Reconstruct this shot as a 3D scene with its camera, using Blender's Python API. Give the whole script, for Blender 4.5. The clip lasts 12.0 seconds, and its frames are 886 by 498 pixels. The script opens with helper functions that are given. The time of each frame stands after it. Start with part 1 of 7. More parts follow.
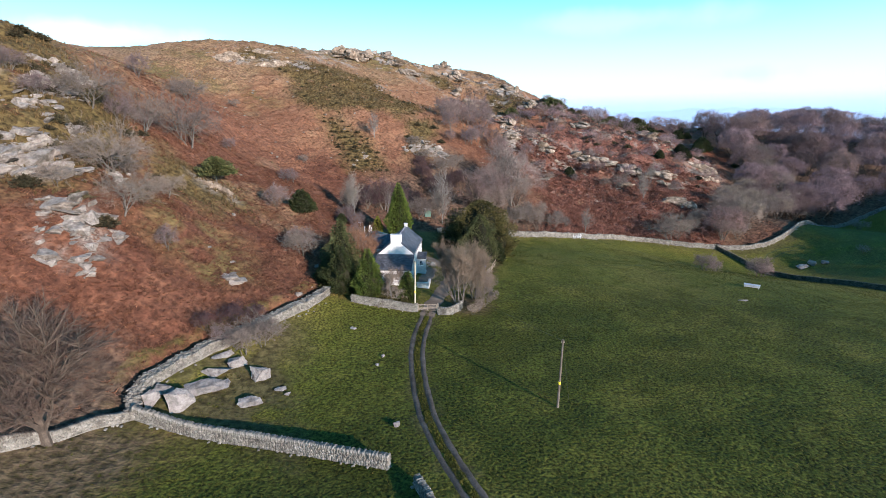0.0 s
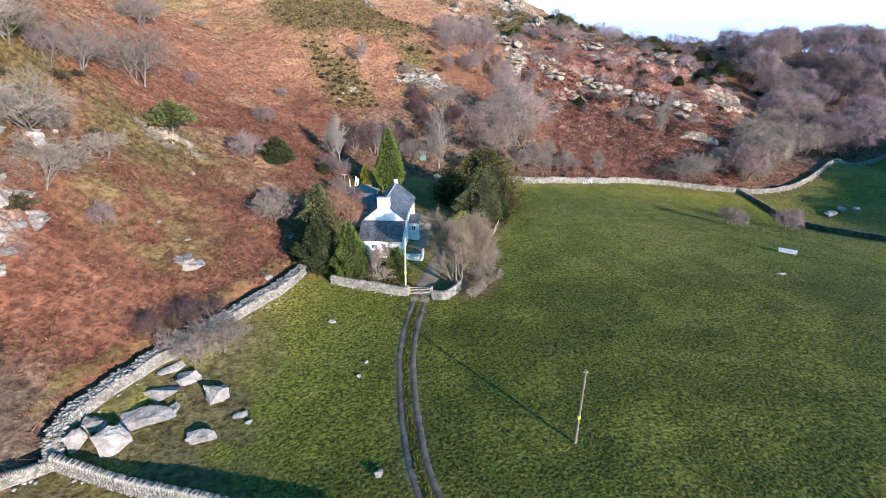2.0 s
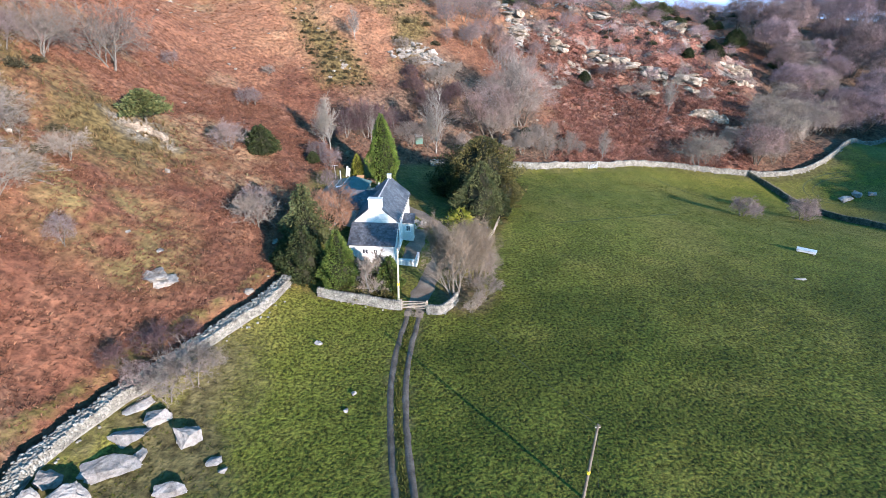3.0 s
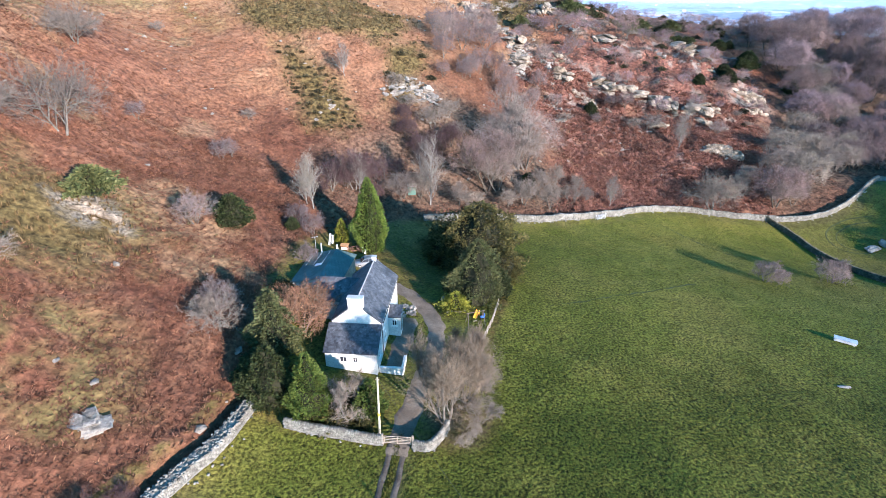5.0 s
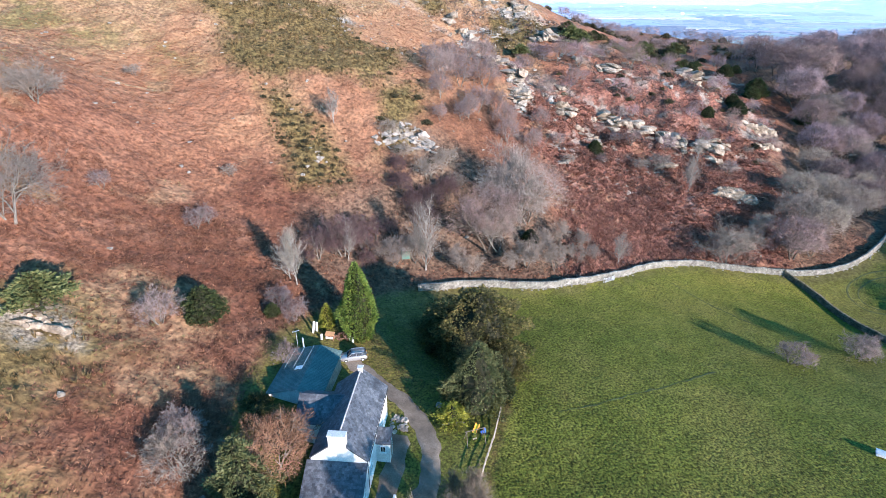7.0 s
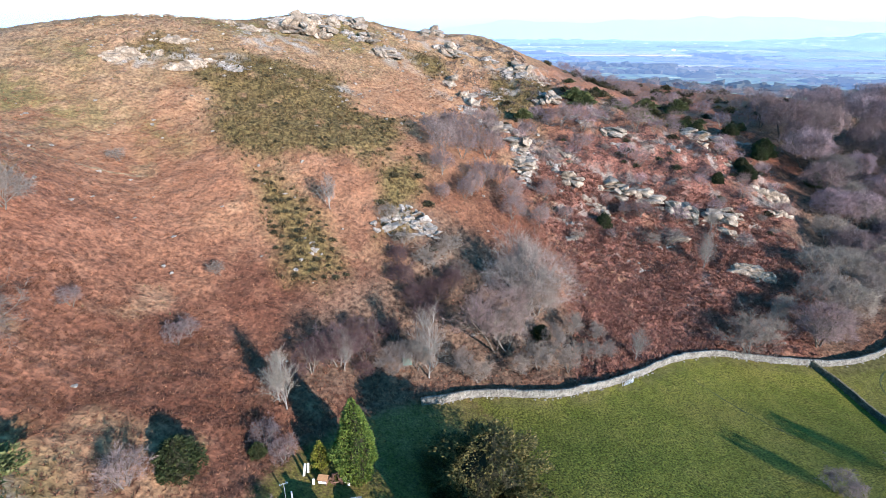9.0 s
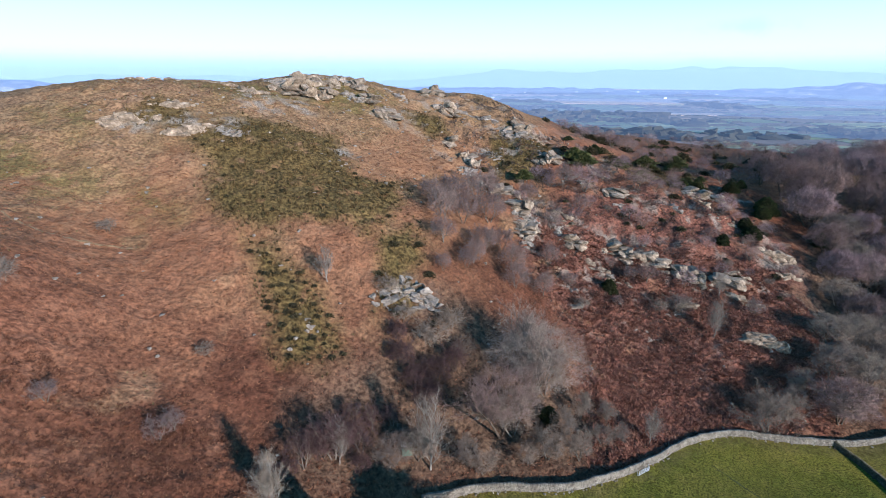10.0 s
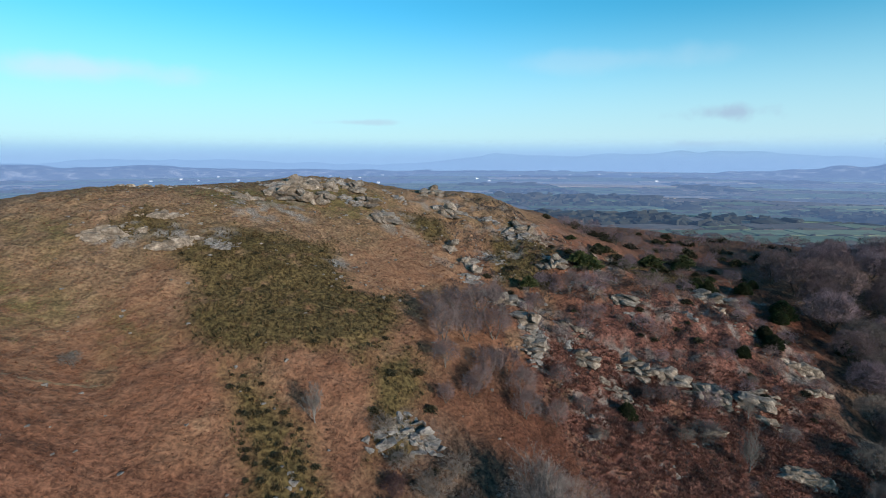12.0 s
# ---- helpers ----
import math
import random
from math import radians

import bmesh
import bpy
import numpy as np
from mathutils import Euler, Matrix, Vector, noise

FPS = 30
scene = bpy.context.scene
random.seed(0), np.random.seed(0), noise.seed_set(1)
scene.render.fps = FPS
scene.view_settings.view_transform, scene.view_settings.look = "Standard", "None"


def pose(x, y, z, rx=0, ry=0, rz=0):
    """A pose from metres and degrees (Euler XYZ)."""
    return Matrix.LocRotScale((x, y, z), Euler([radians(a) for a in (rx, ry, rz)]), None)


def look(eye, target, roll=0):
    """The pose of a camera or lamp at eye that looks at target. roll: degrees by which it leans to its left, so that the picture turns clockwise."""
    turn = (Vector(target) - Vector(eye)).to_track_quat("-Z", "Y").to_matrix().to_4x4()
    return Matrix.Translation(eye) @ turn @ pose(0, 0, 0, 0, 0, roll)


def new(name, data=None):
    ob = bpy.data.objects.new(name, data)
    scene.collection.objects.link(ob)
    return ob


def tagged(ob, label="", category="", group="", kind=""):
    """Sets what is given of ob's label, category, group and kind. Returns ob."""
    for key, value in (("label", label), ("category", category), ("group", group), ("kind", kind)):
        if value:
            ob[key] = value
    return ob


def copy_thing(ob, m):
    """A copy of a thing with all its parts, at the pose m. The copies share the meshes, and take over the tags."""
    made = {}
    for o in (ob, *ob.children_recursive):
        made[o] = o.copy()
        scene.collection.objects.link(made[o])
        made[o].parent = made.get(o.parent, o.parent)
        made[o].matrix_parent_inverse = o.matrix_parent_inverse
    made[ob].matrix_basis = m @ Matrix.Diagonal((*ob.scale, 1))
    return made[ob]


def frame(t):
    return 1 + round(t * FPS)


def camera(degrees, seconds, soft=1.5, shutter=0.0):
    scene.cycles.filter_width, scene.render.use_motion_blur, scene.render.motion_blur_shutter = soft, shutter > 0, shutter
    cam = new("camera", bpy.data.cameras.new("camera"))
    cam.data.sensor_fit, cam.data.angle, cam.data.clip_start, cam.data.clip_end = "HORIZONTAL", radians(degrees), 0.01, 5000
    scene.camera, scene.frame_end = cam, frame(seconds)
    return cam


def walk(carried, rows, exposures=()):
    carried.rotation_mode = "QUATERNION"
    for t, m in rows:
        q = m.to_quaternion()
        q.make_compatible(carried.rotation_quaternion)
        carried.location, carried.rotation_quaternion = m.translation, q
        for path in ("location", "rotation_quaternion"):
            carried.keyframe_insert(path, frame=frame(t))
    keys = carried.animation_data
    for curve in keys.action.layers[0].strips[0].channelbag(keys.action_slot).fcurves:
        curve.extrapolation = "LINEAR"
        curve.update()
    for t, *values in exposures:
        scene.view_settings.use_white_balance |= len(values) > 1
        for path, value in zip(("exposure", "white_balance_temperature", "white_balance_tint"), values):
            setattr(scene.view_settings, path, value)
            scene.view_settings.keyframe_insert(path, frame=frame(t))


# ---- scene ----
cam = camera(79.5, 12.0, soft=0.65)
PATH = [
    (0, (0.0, 0.0, 40.0), (-0.019, 1.944, 39.53), -0.3),
    (0.5, (0.032, 3.835, 40.93), (0.014, 5.774, 40.442), -0.2),
    (1, (0.149, 7.739, 41.93), (0.131, 9.648, 41.333), -0.2),
    (1.5, (0.235, 11.691, 43.039), (0.219, 13.57, 42.353), -0.3),
    (2, (0.382, 15.661, 44.149), (0.368, 17.511, 43.389), -0.2),
    (2.5, (0.521, 19.681, 45.436), (0.509, 21.5, 44.606), -0.2),
    (3, (0.721, 23.74, 47.142), (0.711, 25.538, 46.265), -0.1),
    (5, (1.946, 39.481, 55.06), (1.934, 41.277, 54.18), 0.0),
    (5.5, (2.09, 43.172, 57.226), (2.08, 44.968, 56.345), 0.1),
    (6, (2.202, 46.798, 59.444), (2.194, 48.594, 58.563), 0.1),
    (6.5, (2.254, 50.479, 61.783), (2.248, 52.275, 60.902), 0.1),
    (8.5, (1.008, 64.829, 71.187), (1.014, 66.637, 70.332), 0.2),
    (9, (0.541, 68.23, 73.627), (0.55, 70.071, 72.847), 0.1),
    (9.5, (0.139, 71.594, 76.042), (0.154, 73.467, 75.339), 0.2),
    (10, (-0.323, 75.003, 78.387), (-0.305, 76.901, 77.756), 0.2),
    (10.5, (-0.618, 78.279, 80.609), (-0.597, 80.2, 80.052), 0.2),
    (11, (-0.948, 81.539, 82.687), (-0.924, 83.479, 82.202), 0.2),
    (11.5, (-1.088, 84.627, 84.355), (-1.063, 86.583, 83.939), 0.2),
    (12, (-1.305, 87.768, 85.863), (-1.277, 89.737, 85.516), 0.1),
]
EXPOSURES = [(0.0, 1.05, 6500, 22), (1.0, 1.22, 6450, 20), (1.8, 1.58, 6400, 20), (2.5, 1.83, 6300, 21), (5.0, 1.84, 6150, 21), (8.5, 1.78, 6100, 20), (9.5, 1.24, 6150, 18), (10.5, 0.57, 6450, 21), (11.2, 0.28, 6350, 16), (12.0, 0.10, 6350, 13)]
walk(cam, [(t, look(eye, target, roll)) for t, eye, target, roll in PATH], EXPOSURES)

# ---- light ----
SUN_AZ, SUN_EL = 139.5, 13.3
world = bpy.data.worlds.new("sky")
world.use_nodes = True
scene.world = world
wn, wl = world.node_tree.nodes, world.node_tree.links
sky = wn.new("ShaderNodeTexSky")
sky.sky_type = "NISHITA"
sky.sun_disc = False
sky.sun_elevation, sky.sun_rotation = radians(SUN_EL), radians(SUN_AZ)
sky.air_density, sky.dust_density, sky.ozone_density = 1.0, 0.2, 2.5
sky.altitude = 80
wn["Background"].inputs["Strength"].default_value = 0.12
tint = wn.new("ShaderNodeMix")
tint.data_type, tint.blend_type = "RGBA", "MULTIPLY"
tint.inputs[0].default_value, tint.inputs[7].default_value = 1.0, (0.36, 1.34, 1.46, 1)
wl.new(sky.outputs[0], tint.inputs[6])
# Pale winter haze low over the horizon.
where = wn.new("ShaderNodeTexCoord")
parts_xyz = wn.new("ShaderNodeSeparateXYZ")
wl.new(where.outputs["Generated"], parts_xyz.inputs[0])
low = wn.new("ShaderNodeMapRange")
low.interpolation_type = "SMOOTHSTEP"
for key, value in (("From Min", 0.0), ("From Max", 0.26), ("To Min", 0.85), ("To Max", 0.0)):
    low.inputs[key].default_value = value
wl.new(parts_xyz.outputs["Z"], low.inputs["Value"])
haze = wn.new("ShaderNodeMix")
haze.data_type = "RGBA"
haze.inputs[7].default_value = (4.7, 6.3, 7.2, 1)
wl.new(low.outputs[0], haze.inputs[0])
wl.new(tint.outputs[2], haze.inputs[6])
last = haze.outputs[2]


def cloud(last, way, wide, tall, colour, most, grain):
    """A small cloud or wisp round a direction of the sky, broken up by noise."""
    off = wn.new("ShaderNodeVectorMath")
    off.operation = "SUBTRACT"
    off.inputs[1].default_value = way
    wl.new(where.outputs["Generated"], off.inputs[0])
    size = wn.new("ShaderNodeVectorMath")
    size.operation = "MULTIPLY"
    size.inputs[1].default_value = (1 / wide, 1 / wide, 1 / tall)
    wl.new(off.outputs[0], size.inputs[0])
    far = wn.new("ShaderNodeVectorMath")
    far.operation = "LENGTH"
    wl.new(size.outputs[0], far.inputs[0])
    puff = wn.new("ShaderNodeTexNoise")
    puff.inputs["Scale"].default_value, puff.inputs["Detail"].default_value = grain, 6.0
    wl.new(where.outputs["Generated"], puff.inputs["Vector"])
    add = wn.new("ShaderNodeMath")
    add.operation = "MULTIPLY_ADD"
    add.inputs[1].default_value = 1.6
    wl.new(puff.outputs[0], add.inputs[0])
    wl.new(far.outputs["Value"], add.inputs[2])
    edge = wn.new("ShaderNodeMapRange")
    edge.interpolation_type = "SMOOTHSTEP"
    for key, value in (("From Min", 0.9), ("From Max", 1.7), ("To Min", most), ("To Max", 0.0)):
        edge.inputs[key].default_value = value
    wl.new(add.outputs[0], edge.inputs["Value"])
    m = wn.new("ShaderNodeMix")
    m.data_type = "RGBA"
    m.inputs[7].default_value = (*colour, 1)
    wl.new(edge.outputs[0], m.inputs[0])
    wl.new(last, m.inputs[6])
    return m.outputs[2]


last = cloud(last, (0.474, 0.878, 0.068), 0.10, 0.022, (3.1, 4.2, 5.4), 0.8, 22.0)
last = cloud(last, (0.445, 0.895, 0.018), 0.07, 0.010, (3.2, 4.2, 5.4), 0.6, 22.0)
last = cloud(last, (-0.526, 0.841, 0.127), 0.22, 0.030, (5.6, 6.4, 6.8), 0.55, 9.0)
last = cloud(last, (0.27, 0.95, 0.159), 0.30, 0.030, (5.4, 6.3, 6.8), 0.2, 9.0)
last = cloud(last, (-0.133, 0.989, 0.058), 0.10, 0.008, (3.8, 4.9, 5.9), 0.5, 18.0)
wl.new(last, wn["Background"].inputs[0])
sun_data = bpy.data.lights.new("sun", "SUN")
sun_data.energy, sun_data.angle, sun_data.color = 5.0, radians(0.55), (1.0, 0.89, 0.76)
sun = new("sun", sun_data)
ca = math.cos(radians(SUN_EL))
to_sun = Vector((ca * math.sin(radians(SUN_AZ)), ca * math.cos(radians(SUN_AZ)), math.sin(radians(SUN_EL))))
sun.matrix_world = look(to_sun * 300, (0, 0, 0))

# ---- materials ----
def shader(name):
    m = bpy.data.materials.new(name)
    m.use_nodes = True
    return m, m.node_tree.nodes, m.node_tree.links, m.node_tree.nodes["Principled BSDF"]


def ramp(nodes, stops):
    r = nodes.new("ShaderNodeValToRGB")
    el = r.color_ramp.elements
    while len(el) < len(stops):
        el.new(0.5)
    for e, (p, c) in zip(el, stops):
        e.position, e.color = p, (*c, 1)
    return r


def noise_tex(nodes, links, co, scale, detail=4.0, rough=0.6):
    n = nodes.new("ShaderNodeTexNoise")
    n.inputs["Scale"].default_value, n.inputs["Detail"].default_value, n.inputs["Roughness"].default_value = scale, detail, rough
    links.new(co, n.inputs["Vector"])
    return n


def mix(nodes, links, fac, a, b, mode="MIX"):
    n = nodes.new("ShaderNodeMix")
    n.data_type, n.blend_type = "RGBA", mode
    for sock, v in ((n.inputs[0], fac), (n.inputs[6], a), (n.inputs[7], b)):
        if isinstance(v, (int, float)):
            sock.default_value = v
        elif isinstance(v, tuple):
            sock.default_value = (*v, 1)
        else:
            links.new(v, sock)
    return n.outputs[2]


def surface(name, dark, mid, light, scale=2.0, fine=12.0, rough=0.85, bump=0.4, depth=0.05, metal=0.0, vary=0.0, island=False, spec=0.3):
    """A weathered surface: patches at one scale, grain at another, relief from the grain, and variation from piece to piece."""
    m, nodes, links, b = shader(name)
    co = nodes.new("ShaderNodeNewGeometry").outputs["Position"] if not island else nodes.new("ShaderNodeTexCoord").outputs["Object"]
    big, small = noise_tex(nodes, links, co, scale), noise_tex(nodes, links, co, fine, 5.0, 0.7)
    r = ramp(nodes, [(0.28, dark), (0.5, mid), (0.74, light)])
    links.new(big.outputs[0], r.inputs[0])
    grain = ramp(nodes, [(0.3, (0.55, 0.55, 0.55)), (0.7, (1.3, 1.3, 1.3))])
    links.new(small.outputs[0], grain.inputs[0])
    col = mix(nodes, links, 0.8, r.outputs[0], grain.outputs[0], "MULTIPLY")
    if vary:
        src = nodes.new("ShaderNodeNewGeometry").outputs["Random Per Island"] if island else nodes.new("ShaderNodeObjectInfo").outputs["Random"]
        v = ramp(nodes, [(0.0, (1 - vary,) * 3), (1.0, (1 + vary,) * 3)])
        links.new(src, v.inputs[0])
        col = mix(nodes, links, 1.0, col, v.outputs[0], "MULTIPLY")
    links.new(col, b.inputs["Base Color"])
    b.inputs["Roughness"].default_value, b.inputs["Metallic"].default_value = rough, metal
    b.inputs["Specular IOR Level"].default_value = spec
    if bump:
        bp = nodes.new("ShaderNodeBump")
        bp.inputs["Strength"].default_value, bp.inputs["Distance"].default_value = bump, depth
        links.new(small.outputs[0], bp.inputs["Height"])
        links.new(bp.outputs[0], b.inputs["Normal"])
    return m


def plain(name, col, rough=0.5, metal=0.0, spec=0.5):
    return surface(name, tuple(c * 0.88 for c in col), col, tuple(min(1, c * 1.08) for c in col), 3.0, 25.0, rough, 0.1, 0.01, metal, spec=spec)


def leafy(name, dark, mid, light, vary=0.5, sheen=0.25, through_light=0.0):
    """Leaves, fronds or twigs: each small piece has its own tone."""
    m, nodes, links, b = shader(name)
    rnd = nodes.new("ShaderNodeNewGeometry").outputs["Random Per Island"]
    r = ramp(nodes, [(0.0, dark), (0.5, mid), (1.0, light)])
    links.new(rnd, r.inputs[0])
    co = nodes.new("ShaderNodeNewGeometry").outputs["Position"]
    n = noise_tex(nodes, links, co, 0.35, 3.0)
    v = ramp(nodes, [(0.3, (1 - vary * 0.6,) * 3), (0.7, (1 + vary * 0.6,) * 3)])
    links.new(n.outputs[0], v.inputs[0])
    col = mix(nodes, links, 1.0, r.outputs[0], v.outputs[0], "MULTIPLY")
    ob = nodes.new("ShaderNodeObjectInfo").outputs["Random"]
    v2 = ramp(nodes, [(0.0, (0.68, 0.66, 0.70)), (0.5, (1.0, 0.96, 0.96)), (1.0, (1.3, 1.26, 1.2))])
    links.new(ob, v2.inputs[0])
    col = mix(nodes, links, 1.0, col, v2.outputs[0], "MULTIPLY")
    links.new(col, b.inputs["Base Color"])
    b.inputs["Roughness"].default_value, b.inputs["Specular IOR Level"].default_value = 0.7, sheen
    if through_light:
        b.inputs["Subsurface Weight"].default_value = 0.0
        t = nodes.new("ShaderNodeBsdfTranslucent")
        links.new(col, t.inputs[0])
        ms = nodes.new("ShaderNodeMixShader")
        ms.inputs[0].default_value = through_light
        links.new(b.outputs[0], ms.inputs[1])
        links.new(t.outputs[0], ms.inputs[2])
        links.new(ms.outputs[0], nodes["Material Output"].inputs[0])
    return m


def ground_material():
    """Grass, dead bracken, heath, upland grass, litter and bare earth, blended by what grows where."""
    m, nodes, links, b = shader("ground_cover")
    co = nodes.new("ShaderNodeNewGeometry").outputs["Position"]
    n_big, n_mid, n_fine = noise_tex(nodes, links, co, 0.035, 4), noise_tex(nodes, links, co, 0.22, 6, 0.68), noise_tex(nodes, links, co, 1.15, 4, 0.6)
    n_turf = noise_tex(nodes, links, co, 3.0, 3, 0.55)

    def cover(stops, stops2, strength=0.95, grain=None):
        r, r2 = ramp(nodes, stops), ramp(nodes, stops2)
        links.new(n_mid.outputs[0], r.inputs[0])
        links.new(n_big.outputs[0], r2.inputs[0])
        col = mix(nodes, links, 0.5, r.outputs[0], r2.outputs[0])
        # Dark end of the grain also paints shadow gaps between tufts and clumps.
        g = ramp(nodes, [(0.34, (0.26, 0.26, 0.28)), (0.5, (0.95, 0.95, 0.95)), (0.68, (1.75, 1.75, 1.7))])
        links.new((grain or n_fine).outputs[0], g.inputs[0])
        return mix(nodes, links, strength, col, g.outputs[0], "MULTIPLY")

    bracken = cover([(0.3, (0.081, 0.037, 0.023)), (0.5, (0.147, 0.067, 0.042)), (0.72, (0.218, 0.111, 0.070))],
                    [(0.3, (0.120, 0.048, 0.029)), (0.5, (0.162, 0.074, 0.046)), (0.7, (0.205, 0.108, 0.062))], 0.72)
    lush = cover([(0.3, (0.019, 0.030, 0.005)), (0.5, (0.037, 0.045, 0.007)), (0.72, (0.063, 0.061, 0.011))],
                 [(0.35, (0.026, 0.038, 0.006)), (0.68, (0.053, 0.053, 0.009))], 1.0, n_turf)
    tan = cover([(0.3, (0.138, 0.066, 0.038)), (0.5, (0.219, 0.112, 0.065)), (0.72, (0.297, 0.171, 0.105))],
                [(0.3, (0.179, 0.082, 0.045)), (0.5, (0.224, 0.117, 0.067)), (0.7, (0.248, 0.153, 0.085))], 0.36)
    grass = cover([(0.3, (0.055, 0.064, 0.009)), (0.5, (0.089, 0.092, 0.017)), (0.7, (0.141, 0.122, 0.030))],
                  [(0.35, (0.055, 0.069, 0.009)), (0.5, (0.086, 0.087, 0.014)), (0.68, (0.139, 0.108, 0.028))], 0.92, n_turf)
    heath = cover([(0.3, (0.048, 0.039, 0.016)), (0.5, (0.085, 0.062, 0.024)), (0.7, (0.131, 0.091, 0.040))],
                  [(0.3, (0.067, 0.050, 0.021)), (0.7, (0.124, 0.083, 0.036))])
    upland = cover([(0.3, (0.124, 0.071, 0.040)), (0.5, (0.203, 0.122, 0.068)), (0.7, (0.289, 0.191, 0.107))],
                   [(0.35, (0.120, 0.095, 0.048)), (0.65, (0.256, 0.151, 0.097))], 0.7)
    litter = cover([(0.3, (0.05, 0.035, 0.026)), (0.5, (0.092, 0.064, 0.046)), (0.7, (0.14, 0.102, 0.072))],
                   [(0.3, (0.049, 0.034, 0.024)), (0.7, (0.089, 0.064, 0.044))])
    red = cover([(0.3, (0.060, 0.027, 0.021)), (0.5, (0.147, 0.065, 0.052)), (0.72, (0.239, 0.119, 0.091))],
                 [(0.3, (0.091, 0.038, 0.028)), (0.7, (0.161, 0.073, 0.050))])
    deep = cover([(0.3, (0.038, 0.016, 0.010)), (0.5, (0.094, 0.038, 0.024)), (0.72, (0.156, 0.076, 0.046))],
                 [(0.3, (0.058, 0.024, 0.015)), (0.7, (0.105, 0.045, 0.028))], 0.72)
    rank = cover([(0.3, (0.036, 0.031, 0.013)), (0.5, (0.068, 0.058, 0.024)), (0.7, (0.108, 0.087, 0.042))],
                 [(0.3, (0.048, 0.044, 0.018)), (0.7, (0.084, 0.069, 0.032))], 0.8)
    green = cover([(0.3, (0.070, 0.062, 0.022)), (0.5, (0.115, 0.096, 0.036)), (0.7, (0.165, 0.130, 0.055))],
                  [(0.3, (0.085, 0.076, 0.028)), (0.7, (0.140, 0.108, 0.046))], 0.6)
    stony = cover([(0.3, (0.090, 0.076, 0.062)), (0.5, (0.200, 0.178, 0.156)), (0.7, (0.320, 0.292, 0.262))],
                  [(0.3, (0.120, 0.100, 0.080)), (0.7, (0.270, 0.245, 0.220))], 0.9, n_turf)
    farland = cover([(0.3, (0.08, 0.09, 0.07)), (0.7, (0.18, 0.165, 0.12))], [(0.3, (0.06, 0.075, 0.06)), (0.7, (0.20, 0.18, 0.14))], 0.3)
    col = bracken
    for key, tone in (("tan", tan), ("deep", deep), ("red", red), ("upland", upland), ("green", green), ("heath", heath), ("stony", stony), ("litter", litter), ("grass", grass), ("lush", lush), ("rank", rank), ("farland", farland)):
        a = nodes.new("ShaderNodeAttribute")
        a.attribute_name = key
        col = mix(nodes, links, a.outputs["Fac"], col, tone)
    links.new(col, b.inputs["Base Color"])
    b.inputs["Roughness"].default_value, b.inputs["Specular IOR Level"].default_value = 0.95, 0.1
    bp = nodes.new("ShaderNodeBump")
    bp.inputs["Strength"].default_value, bp.inputs["Distance"].default_value = 1.0, 0.42
    links.new(n_fine.outputs[0], bp.inputs["Height"])
    turf = nodes.new("ShaderNodeAttribute")
    turf.attribute_name = "grass"
    soft_turf = nodes.new("ShaderNodeMapRange")
    soft_turf.inputs["To Min"].default_value, soft_turf.inputs["To Max"].default_value = 1.0, 0.42
    links.new(turf.outputs["Fac"], soft_turf.inputs["Value"])
    links.new(soft_turf.outputs[0], bp.inputs["Strength"])
    tuft = nodes.new("ShaderNodeBump")
    tuft.inputs["Distance"].default_value = 0.16
    links.new(turf.outputs["Fac"], tuft.inputs["Strength"])
    links.new(n_turf.outputs[0], tuft.inputs["Height"])
    links.new(bp.outputs[0], tuft.inputs["Normal"])
    links.new(tuft.outputs[0], b.inputs["Normal"])
    return m


def glass_material():
    m, nodes, links, b = shader("window_glass")
    b.inputs["Base Color"].default_value = (0.03, 0.035, 0.045, 1)
    b.inputs["Roughness"].default_value, b.inputs["Specular IOR Level"].default_value = 0.06, 0.8
    return m


M_GROUND = ground_material()
M_STONE = surface("wall_stone", (0.092, 0.085, 0.074), (0.157, 0.150, 0.132), (0.231, 0.225, 0.205), 0.9, 7.0, 0.9, 0.7, 0.04, vary=0.35, island=True)
# Wall stone at about half tone, with the wall's shaded side painted in.
M_STONE_SHADED = surface("shaded_wall_stone", (0.040, 0.038, 0.026), (0.082, 0.078, 0.056), (0.150, 0.142, 0.112), 0.9, 7.0, 0.95, 0.7, 0.04, vary=0.35, island=True)
M_ROCK = surface("crag_rock", (0.103, 0.090, 0.072), (0.229, 0.203, 0.180), (0.359, 0.330, 0.296), 0.9, 2.6, 0.95, 1.0, 0.35, vary=0.22)
M_BOULDER = surface("grey_boulder", (0.114, 0.105, 0.099), (0.201, 0.190, 0.182), (0.285, 0.272, 0.264), 0.9, 3.4, 0.95, 1.0, 0.25, vary=0.15)
M_CRAG = surface("grey_brown_crag", (0.090, 0.070, 0.051), (0.218, 0.174, 0.134), (0.405, 0.336, 0.267), 0.7, 2.2, 0.95, 1.0, 0.35, vary=0.25)
M_LIMEWASH = surface("white_limewash", (0.490, 0.490, 0.476), (0.560, 0.560, 0.553), (0.602, 0.602, 0.595), 1.2, 9.0, 0.8, 0.25, 0.02)
M_SLATE = surface("roof_slate", (0.036, 0.040, 0.049), (0.062, 0.068, 0.081), (0.110, 0.117, 0.130), 0.8, 6.0, 0.55, 0.3, 0.02, vary=0.4, island=True)
M_RIDGE = surface("grey_ridge_tile", (0.16, 0.165, 0.175), (0.23, 0.235, 0.245), (0.31, 0.315, 0.32), 1.0, 9.0, 0.7, 0.2, 0.02)
M_SLATE_BED = surface("slate_bed", (0.04, 0.045, 0.05), (0.06, 0.065, 0.075), (0.08, 0.085, 0.09), 1.0, 8.0, 0.8, 0.3, 0.02)
